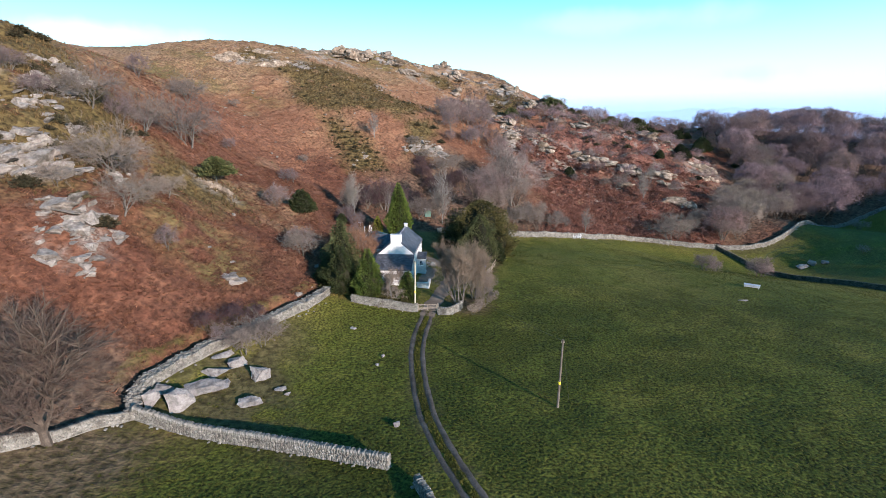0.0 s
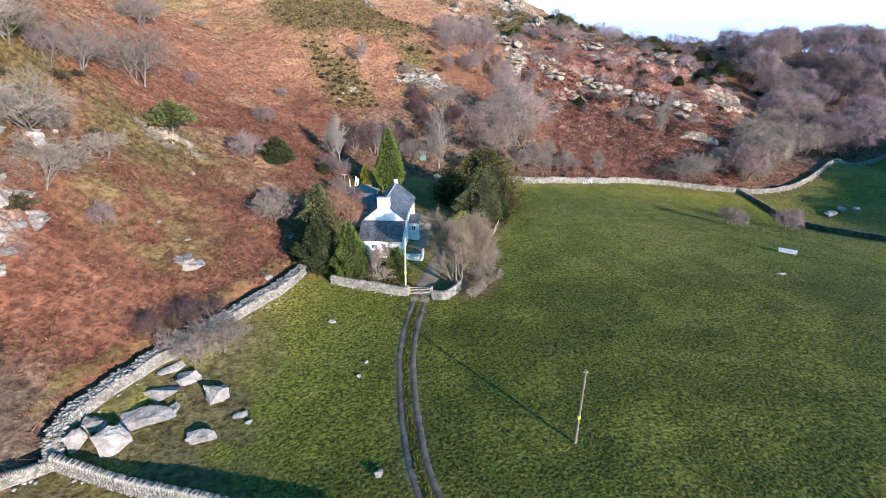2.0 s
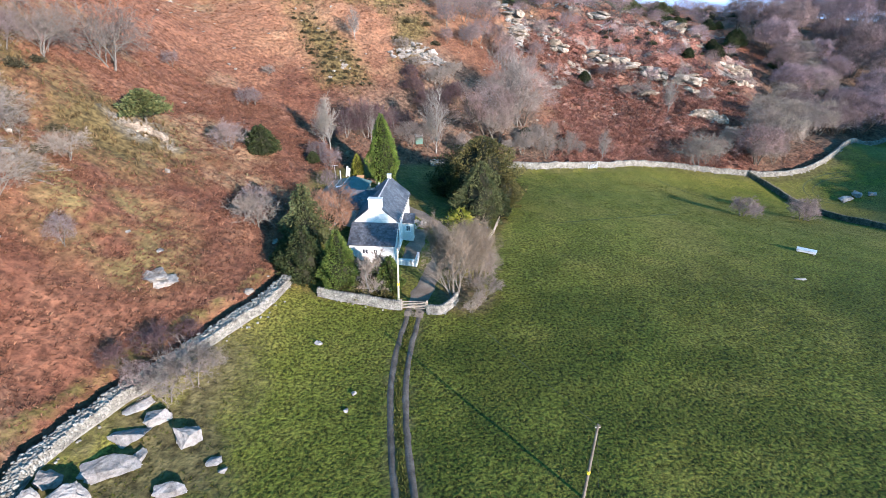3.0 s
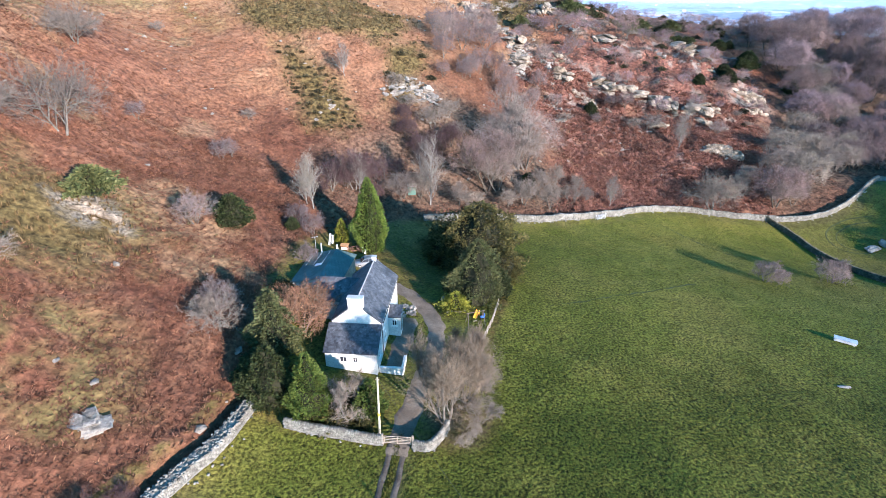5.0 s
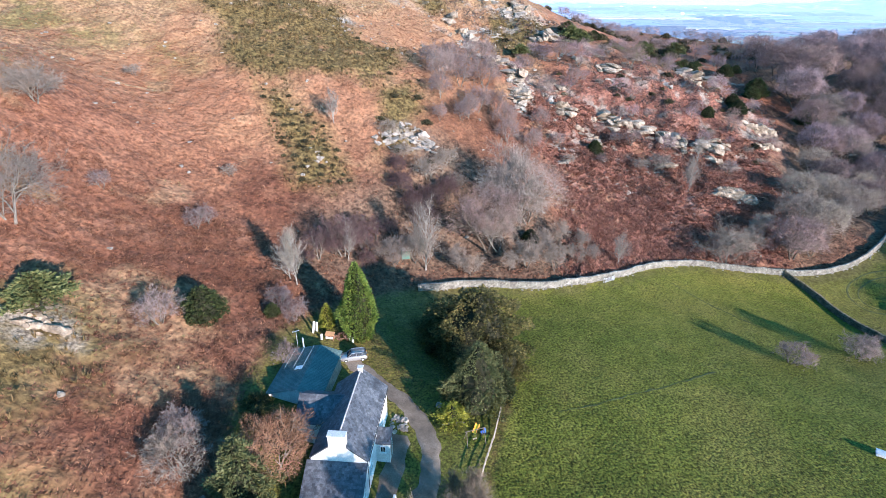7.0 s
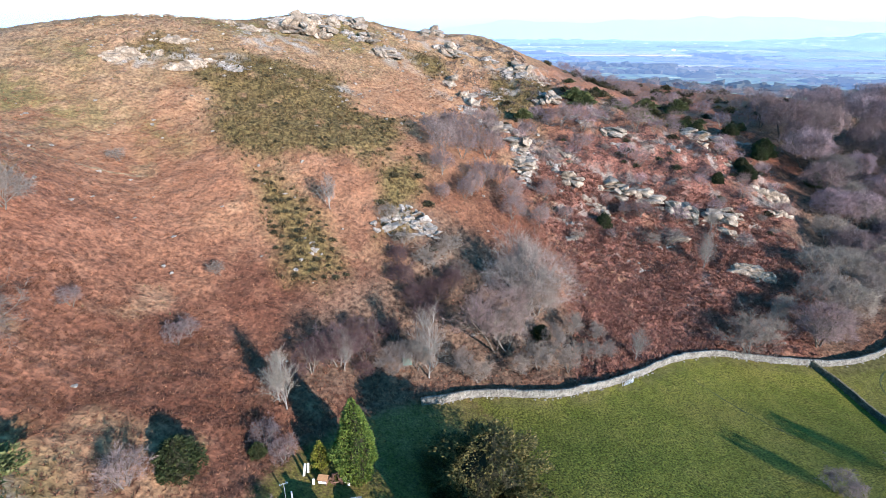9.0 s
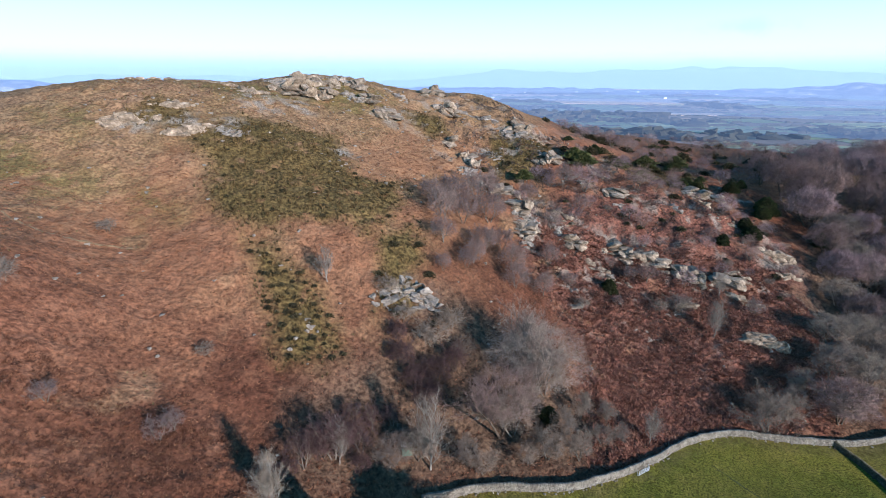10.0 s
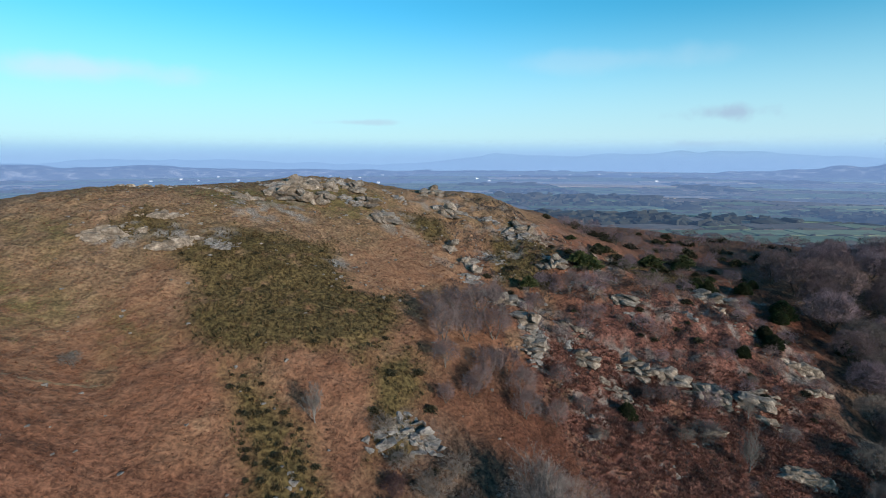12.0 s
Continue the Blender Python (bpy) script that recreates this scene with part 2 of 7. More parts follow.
M_GREENROOF = surface("green_sheeting", (0.041, 0.076, 0.073), (0.061, 0.100, 0.097), (0.095, 0.140, 0.136), 0.5, 6.0, 0.45, 0.2, 0.02)
M_GREENROOF_PALE = surface("pale_green_sheeting", (0.131, 0.199, 0.230), (0.206, 0.275, 0.306), (0.281, 0.352, 0.383), 0.5, 6.0, 0.45, 0.2, 0.02)
M_ROOFLIGHT = plain("translucent_rooflight", (0.55, 0.62, 0.66), 0.3)
M_GLASS = glass_material()
M_WHITEPAINT = plain("white_paint", (0.78, 0.78, 0.77), 0.5)
M_TIMBER = surface("grey_timber", (0.14, 0.115, 0.09), (0.24, 0.20, 0.16), (0.34, 0.29, 0.24), 2.0, 14.0, 0.85, 0.5, 0.02)
M_POLE = surface("creosoted_pole", (0.061, 0.048, 0.036), (0.101, 0.083, 0.066), (0.144, 0.124, 0.104), 0.8, 14.0, 0.8, 0.4, 0.02)
M_PALEPOLE = surface("bleached_pole", (0.26, 0.24, 0.18), (0.36, 0.33, 0.25), (0.45, 0.42, 0.33), 0.8, 14.0, 0.8, 0.4, 0.02)
M_YELLOW = plain("yellow_marker", (0.75, 0.52, 0.03), 0.5)
M_BLUE = plain("blue_plastic", (0.03, 0.16, 0.60), 0.4)
M_ORANGE = plain("orange_plastic", (0.65, 0.28, 0.04), 0.4)
M_WIRE = plain("dark_wire", (0.03, 0.03, 0.03), 0.6)
M_GALV = surface("galvanised_steel", (0.34, 0.37, 0.42), (0.48, 0.51, 0.56), (0.60, 0.63, 0.68), 1.0, 10.0, 0.4, 0.1, 0.01, metal=0.5)
M_TANK = surface("pale_grey_sheet", (0.341, 0.347, 0.360), (0.422, 0.428, 0.440), (0.484, 0.490, 0.496), 1.0, 9.0, 0.5, 0.15, 0.01)
M_CAR = plain("silver_paint", (0.343, 0.356, 0.376), 0.28, 0.6)
M_TYRE = plain("black_rubber", (0.02, 0.02, 0.02), 0.8)
M_FIREWOOD = surface("split_firewood", (0.085, 0.045, 0.030), (0.165, 0.090, 0.060), (0.27, 0.165, 0.115), 2.0, 14.0, 0.9, 0.4, 0.02)
M_ORANGEWOOD = plain("stained_boards", (0.42, 0.22, 0.10), 0.7)
M_MUD = surface("track_mud", (0.036, 0.029, 0.022), (0.066, 0.054, 0.044), (0.103, 0.088, 0.075), 0.7, 5.0, 0.85, 0.7, 0.06)
M_WORN = surface("worn_dark_turf", (0.022, 0.030, 0.010), (0.038, 0.048, 0.014), (0.060, 0.066, 0.022), 0.6, 3.0, 0.95, 0.6, 0.06)
M_PATH = surface("trodden_turf", (0.10, 0.066, 0.038), (0.17, 0.118, 0.070), (0.25, 0.18, 0.115), 0.4, 4.0, 0.95, 0.6, 0.05)
M_GRAVEL = surface("drive_gravel", (0.068, 0.053, 0.041), (0.120, 0.095, 0.074), (0.182, 0.148, 0.120), 0.4, 7.0, 0.95, 0.5, 0.03)
M_BARK = surface("grey_bark", (0.059, 0.050, 0.042), (0.108, 0.094, 0.081), (0.162, 0.148, 0.130), 1.5, 12.0, 0.9, 0.6, 0.03)
M_BARK_PALE = surface("pale_birch_bark", (0.114, 0.103, 0.092), (0.185, 0.174, 0.160), (0.235, 0.228, 0.214), 1.5, 9.0, 0.8, 0.4, 0.02)
M_BARK_DARK = surface("dark_bark", (0.038, 0.030, 0.024), (0.068, 0.053, 0.041), (0.105, 0.083, 0.068), 1.5, 12.0, 0.9, 0.6, 0.03)
M_GORSE_BUSH = leafy("dark_gorse_leaves", (0.020, 0.019, 0.010), (0.043, 0.039, 0.021), (0.088, 0.072, 0.042), 0.4, 0.1)
M_TWIG = leafy("grey_brown_twigs", (0.094, 0.073, 0.059), (0.159, 0.130, 0.109), (0.223, 0.194, 0.170), 0.3)
M_TWIG_GREY = leafy("grey_twigs", (0.175, 0.145, 0.122), (0.255, 0.215, 0.188), (0.340, 0.295, 0.263), 0.3)
M_TWIG_TAN = leafy("tan_twigs", (0.089, 0.066, 0.044), (0.149, 0.115, 0.081), (0.217, 0.174, 0.128), 0.3)
M_TWIG_PALE = leafy("pale_grey_twigs", (0.101, 0.084, 0.068), (0.147, 0.122, 0.103), (0.196, 0.166, 0.143), 0.3)
M_TWIG_PURPLE = leafy("purplish_twigs", (0.082, 0.060, 0.059), (0.133, 0.100, 0.098), (0.196, 0.154, 0.150), 0.3)
M_TWIG_ORANGE = leafy("russet_leaves", (0.135, 0.066, 0.040), (0.235, 0.120, 0.064), (0.31, 0.18, 0.105), 0.5)
M_TWIG_DARK = leafy("dark_brown_twigs", (0.037, 0.024, 0.019), (0.064, 0.044, 0.034), (0.099, 0.068, 0.056), 0.3)
# Purplish twigs darkened to paint in the shade they stand in.
M_TWIG_PURPLE_SHADED = leafy("shaded_purple_twigs", (0.030, 0.016, 0.018), (0.056, 0.031, 0.034), (0.090, 0.055, 0.058), 0.3)
M_TWIG_WOOD = leafy("mauve_brown_twigs", (0.081, 0.055, 0.060), (0.151, 0.107, 0.118), (0.255, 0.190, 0.210), 0.3)
M_TWIG_BROWN = leafy("brown_twigs", (0.071, 0.048, 0.045), (0.130, 0.089, 0.086), (0.213, 0.152, 0.149), 0.3)
M_CYPRESS = leafy("bright_green_foliage", (0.025, 0.047, 0.009), (0.054, 0.087, 0.015), (0.107, 0.137, 0.028), 0.35, 0.2, 0.2)
M_LIME = leafy("yellow_green_foliage", (0.098, 0.112, 0.014), (0.196, 0.210, 0.025), (0.294, 0.294, 0.049), 0.35, 0.2, 0.2)
M_YEW = leafy("dark_yew_foliage", (0.015, 0.017, 0.005), (0.038, 0.039, 0.011), (0.095, 0.078, 0.027), 0.4, 0.2, 0.1)
M_PINE = leafy("blue_green_needles", (0.029, 0.042, 0.014), (0.060, 0.073, 0.026), (0.113, 0.118, 0.046), 0.4, 0.2, 0.1)
M_HOLLY = leafy("deep_green_leaves", (0.009, 0.017, 0.005), (0.023, 0.033, 0.011), (0.050, 0.062, 0.021), 0.4, 0.15, 0.1)
M_BRACKEN = leafy("dead_bracken_fronds", (0.085, 0.035, 0.023), (0.152, 0.072, 0.045), (0.228, 0.122, 0.072), 0.5, 0.1, 0.15)
M_BRACKEN_TAN = leafy("tan_bracken_fronds", (0.137, 0.064, 0.036), (0.217, 0.109, 0.064), (0.298, 0.167, 0.101), 0.4, 0.1, 0.15)
M_BRACKEN_DEEP = leafy("red_bracken_fronds", (0.103, 0.044, 0.033), (0.199, 0.092, 0.068), (0.316, 0.174, 0.124), 0.5, 0.1, 0.15)
M_GORSE = leafy("gorse_and_heather", (0.050, 0.038, 0.018), (0.094, 0.070, 0.031), (0.163, 0.110, 0.053), 0.45, 0.1)
M_SCRUB = leafy("grey_brown_scrub", (0.055, 0.042, 0.036), (0.105, 0.083, 0.072), (0.170, 0.140, 0.125), 0.45, 0.1)
M_BLADES = leafy("pasture_grass", (0.035, 0.046, 0.006), (0.066, 0.074, 0.010), (0.117, 0.103, 0.022), 0.5, 0.15, 0.2)
M_TUSSOCK = leafy("dry_tussock_grass", (0.079, 0.061, 0.029), (0.139, 0.107, 0.053), (0.208, 0.173, 0.094), 0.4, 0.1, 0.15)
# Dark filler for crown interiors, with their shade in its colour.
M_CORE = plain("painted_crown_shade", (0.02, 0.02, 0.012), 0.95, spec=0.1)

# ---- the lie of the land ----
# Rounded forms that add up to the hill, the crags' shoulders and the dip of the pasture: x, y, height.
BROAD = [(-120, 320, 49.1), (-280, -80, 10.2), (-280, 0, 9.4), (280, 400, 10.9), (-280, 160, 13.5), (-280, 400, 16.6), (200, 400, 23.1), (-200, -80, 8.2), (-280, 80, 9.6), (-200, 160, 20.9)]
MIDDLE = [(-120, 80, 27.9), (120, 360, -0.4), (280, 360, -0.2), (-240, 120, 1.7), (0, 440, 23.2), (40, -80, 11.2), (120, 440, 16.9), (240, 280, 3.7), (-280, 240, 0.3), (-160, -80, 10.9), (-160, 440, 14.2), (240, 440, -2.1), (240, 160, -11.3), (280, -80, 4.7), (-280, 400, 0.2), (-200, 160, 5.3), (-280, 120, -1.8), (120, -40, 3.5), (320, 40, -3.2), (-200, -80, 8.5), (240, 320, 7.7), (320, 440, 2.7), (-200, 200, 9.5), (200, 40, 5.7), (320, 200, 4.9), (-80, -80, -1.4), (-280, -40, 7.8), (40, -40, 5.9), (-80, 440, 15.9), (-240, 80, 2.9), (-280, 320, 3.4), (320, 280, -5.6)]
SMALL = [(20, 320, 23.7), (70, 45, 4.5), (70, 270, 6.1), (145, 220, -20.5), (45, 95, 1.3), (-55, 245, -0.3), (-105, 345, 5.3), (95, 245, -0.7), (-30, 120, -7.6), (-5, 345, 15.1), (20, 45, 1.3), (120, 70, 2.6), (-105, 270, 16.0), (-30, 220, 14.0), (95, 120, 9.7), (120, 195, 11.6), (-105, 45, 2.0), (-55, 295, 20.8), (120, 270, 14.8), (70, 345, 11.6), (145, 320, 2.1), (-80, 220, 6.7), (20, 245, 9.7), (145, 170, 12.4), (-80, 120, 8.5), (20, 120, 5.2), (-105, 195, -3.9), (95, 145, -10.7), (45, 295, 10.2), (145, 120, -4.7), (-5, 295, -19.7), (45, 195, -2.5)]
LITTLE = [(-24, 138, 0.3), (165, 420, -1.4), (-150, 290, -2.1), (-95, 300, -7.0), (-102, 130, 1.0), (74, 173, -3.7), (-38, 47, -7.7), (30, 156, -1.1), (-65, 330, 0.2), (-10, 30, 0.9), (40, 120, -0.9), (-4, 188, 4.8), (-120, 280, -6.3), (-40, 360, 2.4), (115, 166, -10.9), (51, 222, -1.4), (-73, 188, -6.0), (-82, 159, 12.0), (-22, 80, -1.6), (40, 335, -1.5), (4, 300, 2.6), (-46, 297, 2.4), (-29, 313, 10.5), (-63, 151, -7.9), (-2, 153, -5.7), (105, 296, -3.6), (135, 283, -4.2), (-16, 276, 11.2)]
TINY = [(-51, 73, 3.0), (-58, 78, 2.0), (22, 238, 3.2), (27, 226, -1.5), (-69, 102, 1.5), (-45, 169, -1.8), (5, 256, 2.5), (-53, 284, -1.5)]
RIDGES = [(-98, 260, -0.6), (-76, 278, -2.3), (-33, 313, -0.8), (-19, 327, -1.0), (45, 318, -1.8), (56, 317, -3.3), (68, 318, -4.2), (79, 308, -1.8), (-101, 151, -3.8), (-101, 129, 2.9), (-128, 240, -1.5), (-117, 251, 1.9), (-85, 350, 3.3), (-110, 340, 0.7), (58, 401, 6.7), (42, 385, 2.8)]
FORMS = [(x, y, 120.0, h) for x, y, h in BROAD] + [(x, y, 60.0, h) for x, y, h in MIDDLE] + [(x, y, 35.0, h) for x, y, h in SMALL] + [(x, y, 20.0, h) for x, y, h in LITTLE] + [(x, y, 18.0, h) for x, y, h in RIDGES] + [(x, y, 9.0, h) for x, y, h in TINY]
# Field walls, the garden's edge, the track and the drive, as plans.
WALL_WEST = [(-20.6, 86.5), (-22.0, 80.5), (-24.4, 76.6), (-26.6, 72.2), (-28.7, 68.4), (-30.7, 64.8), (-32.5, 61.5), (-34.0, 58.6), (-34.8, 56.0), (-35.0, 54.0), (-34.5, 52.3), (-33.7, 51.0)]
BANK = [(x - 3.3, y + 0.8) for x, y in WALL_WEST]
WALL_NEAR = [(-33.7, 51.0), (-27.6, 49.9), (-18.2, 48.1), (-10.7, 45.7), (-5.6, 44.0)]
WALL_LOW = [(-33.7, 51.0), (-36.2, 48.3), (-38.6, 44.8), (-41.5, 41.5), (-47, 37), (-60, 30), (-85, 22)]
WALL_FAR = [(-3.0, 147.2), (1.2, 148.6), (5.2, 150.6), (10.3, 151.6), (16.4, 151.8), (23, 152.2), (29.0, 154.4), (39.6, 160.2), (50.9, 169.2), (60, 174.5), (68.0, 177.4), (75.6, 176.6), (88.5, 176.2), (98.2, 176.8), (108, 179.0), (118.1, 183.2), (128.9, 192.4), (139, 202), (150.5, 213), (168, 224), (195, 236), (230, 240)]
WALL_DARK = [(90.6, 176.0), (94.4, 170.5), (96.6, 161.0), (99.5, 148.5), (104, 136), (110, 120), (122, 98)]
GARDEN_FRONT = [(-16.2, 84.6), (-12.0, 84.0), (-8.5, 83.7), (-5.1, 83.4)]
GARDEN_STUB = [(-1.75, 83.1), (0.2, 82.7), (1.2, 84.2), (2.2, 86.2)]
GARDEN = [(-20.6, 86.5), (-16.2, 84.6), (-5.1, 83.5), (-1.8, 83.2), (0.2, 82.7), (2.2, 86.2), (5.0, 91), (7.5, 97.5), (8.2, 101), (9.6, 108), (11.6, 114), (12.8, 124), (12.5, 136), (9.8, 146), (5.2, 150.6), (-6, 146), (-14, 140), (-20, 132), (-24, 124), (-25, 112), (-23.5, 100)]
FIELD = WALL_WEST[::-1] + GARDEN[1:15] + WALL_FAR[3:] + [(420, 260), (420, -300), (-300, -300), (-150, 0), (-85, 22), (-60, 30), (-47, 37), (-41.5, 41.5), (-38.6, 44.8), (-36.2, 48.3)]
TRACK = [(4.6, 33), (2.9, 38.5), (1.0, 43.0), (-0.7, 47.5), (-2.2, 52.5), (-3.3, 58.5), (-4.1, 64.5), (-4.5, 70.3), (-4.25, 76.5), (-3.55, 81.5), (-3.3, 85.0)]
DRIVE = [(-3.4, 82.0), (-3.0, 86), (-2.0, 90), (-0.8, 95), (0.3, 100), (0.6, 105), (-0.6, 110), (-3.6, 114.0), (-7.0, 117.2), (-10.0, 119.6), (-12.4, 121.8)]
HEATHS = [[(-71, 225), (-65, 232), (-61, 245), (-47, 247), (-35, 256), (-30, 244), (-24, 228), (-11, 238), (-10, 214), (-18, 201), (-28, 200), (-41, 196), (-50, 196), (-59, 205), (-61, 217)],
          [(-45, 192), (-39, 193), (-34, 188), (-26, 183), (-22, 176), (-19, 170), (-23, 166), (-32, 167), (-37, 178), (-42, 187)],
          [(-16, 203), (-14, 190), (-12, 178), (-6, 184), (-4, 198), (-5, 210)],
          [(-90, 229), (-86, 244), (-76, 240), (-70, 232), (-80, 228)],
          [(-14, 288), (1, 299), (4, 284), (-4, 276)],
          [(20, 262), (34, 264), (46, 292), (30, 310), (18, 290)],
          [(-90, 62), (-66, 60), (-54, 76), (-56, 96), (-68, 118), (-95, 130), (-110, 90)],
          [(-56, 96), (-46, 96), (-40, 104), (-46, 114), (-58, 112)],
          [(60, 296), (90, 292), (112, 300), (120, 318), (80, 330)]]
# Greener grassy hollows on the open hill.
GREENS = [[(-112, 226), (-100, 233), (-91, 224), (-98, 220)], [(-114, 211), (-107, 213), (-93, 208), (-78, 206), (-77, 201), (-90, 198), (-112, 194)], [(-76, 206), (-63, 202), (-61, 196), (-70, 195)],
          [(-90, 262), (-64, 284), (-50, 296), (-30, 300), (-14, 296), (-24, 280), (-46, 270), (-70, 254)], [(-100, 140), (-84, 150), (-82, 166), (-100, 166)], [(-60, 104), (-44, 100), (-40, 112), (-52, 120)], [(-50, 96), (-38, 92), (-32, 84), (-33, 77), (-42, 76), (-54, 86)]]
# Stony ground round the outcrops: x, y, reach.
STONY = [(-86, 229, 8), (-74, 233, 7), (-62, 236, 7), (-60, 260, 9), (-50, 268, 8), (-52, 282, 9), (-51, 70, 6), (-62, 78, 6), (-74, 102, 6), (5, 312, 8), (28, 300, 9), (-6, 188, 6), (26, 238, 7), (42, 238, 5), (56, 241, 6), (66, 236, 6), (76, 230, 7), (92, 230, 6), (112, 246, 7), (122, 249, 6), (110, 300, 10), (-19, 280, 8), (9, 268, 7), (-30, 242, 4), (-48, 109, 5), (60, 290, 14), (34, 250, 8)]


def vnoise(x, y, seed=0):
    """Smooth noise from 0 to 1 on a plane, for arrays."""
    xi, yi = np.floor(x).astype(np.int64), np.floor(y).astype(np.int64)
    u, v = x - xi, y - yi
    u, v = u * u * (3 - 2 * u), v * v * (3 - 2 * v)

    def cell(a, b):
        h = (a * 374761393 + b * 668265263 + seed * 974711) & 0xFFFFFFFF
        h = ((h ^ (h >> 13)) * 1274126177) & 0xFFFFFFFF
        return ((h ^ (h >> 16)) & 0xFFFFFF) / float(0xFFFFFF)

    return (cell(xi, yi) * (1 - u) + cell(xi + 1, yi) * u) * (1 - v) + (cell(xi, yi + 1) * (1 - u) + cell(xi + 1, yi + 1) * u) * v


def fbm(x, y, seed=0, octaves=4):
    out, amp, tot = 0.0, 1.0, 0.0
    for k in range(octaves):
        out = out + amp * vnoise(x * 2.0**k + 17.3 * k, y * 2.0**k - 9.1 * k, seed + k)
        tot, amp = tot + amp, amp * 0.5
    return out / tot


def inside(poly, x, y):
    hit = np.zeros(np.shape(x), bool)
    for (x0, y0), (x1, y1) in zip(poly, poly[1:] + poly[:1]):
        cross = (y0 > y) != (y1 > y)
        hit ^= cross & (x < (x1 - x0) * (y - y0) / ((y1 - y0) or 1e-9) + x0)
    return hit


def edge_distance(line, x, y):
    best = np.full(np.shape(x), 1e9)
    for (x0, y0), (x1, y1) in zip(line, line[1:]):
        dx, dy = x1 - x0, y1 - y0
        k = np.clip(((x - x0) * dx + (y - y0) * dy) / (dx * dx + dy * dy), 0, 1)
        best = np.minimum(best, np.hypot(x - x0 - k * dx, y - y0 - k * dy))
    return best


def soft_inside(poly, x, y, width):
    d = edge_distance(poly + poly[:1], x, y)
    return np.clip(0.5 + np.where(inside(poly, x, y), d, -d) / width, 0, 1)


def step(a, b, v):
    k = np.clip((v - a) / (b - a), 0, 1)
    return k * k * (3 - 2 * k)


PLAIN_Z = -38.0
# Broken ground: the rocky slope towards the wood, and the outcrops above the near wall.
CRAGGY = [(34, 205), (60, 196), (100, 212), (128, 250), (138, 300), (125, 335), (60, 330), (10, 335), (-20, 300), (0, 262), (14, 228)]
RED_SLOPE = [(29, 158), (40, 163), (54, 173), (72, 179), (90, 180), (102, 190), (118, 215), (128, 240), (124, 268), (90, 280), (50, 262), (28, 240), (26, 214), (34, 200), (34, 180)]
CRAGGY_WEST = [(-90, 64), (-62, 60), (-46, 68), (-46, 82), (-60, 104), (-84, 122), (-98, 110)]


def base_height(x, y):
    z = np.full(np.shape(x), -8.0)
    for cx, cy, w, h in FORMS:
        z = z + h * np.exp(-((x - cx) ** 2 + (y - cy) ** 2) / (2 * w * w))
    out = np.maximum(np.maximum(np.abs(x - 10) - 290, 0), np.maximum(np.maximum(y - 430, -y - 120), 0))
    k = step(0, 420, out)
    return z * (1 - k) + (PLAIN_Z + 1.5 * fbm(x / 300, y / 300, 5)) * k


def ground_height(x, y):
    x, y = np.asarray(x, float), np.asarray(y, float)
    z = base_height(x, y)
    near = (np.abs(x) < 450) & (y < 560) & (y > -200)
    tame = np.maximum(soft_inside(FIELD, x, y, 4.0), soft_inside(GARDEN, x, y, 4.0))
    rough = 0.9 * (fbm(x / 5.5, y / 5.5, 11) - 0.5) + 1.0 * (fbm(x / 2.3, y / 2.3, 23, 2) - 0.5) + 2.2 * (fbm(x / 17, y / 17, 31, 3) - 0.5)
    craggy = soft_inside(CRAGGY, x, y, 30.0) + 0.7 * soft_inside(CRAGGY_WEST, x, y, 16.0)
    fold = 1 - 4 * np.abs(fbm(x / 15, y / 15, 103, 3) - 0.5)
    rough = rough + craggy * (2.6 * (fold - 0.4) + 2.4 * (fbm(x / 7, y / 7, 107, 3) - 0.5))
    rough = rough + 0.5 * (fbm(x / 1.9, y / 1.9, 113, 2) - 0.5)
    trench = edge_distance(WALL_WEST, x + 1.5, y - 0.3)
    rough = rough - 0.9 * step(1.3, 0.3, trench) + 0.35 * step(1.2, 0.3, edge_distance(BANK, x, y))
    mild = 0.30 * (fbm(x / 7, y / 7, 41, 3) - 0.5)
    return z + np.where(near, rough * (1 - tame) + mild * tame, 0)


def gz(x, y):
    return float(ground_height(np.array([x]), np.array([y]))[0])


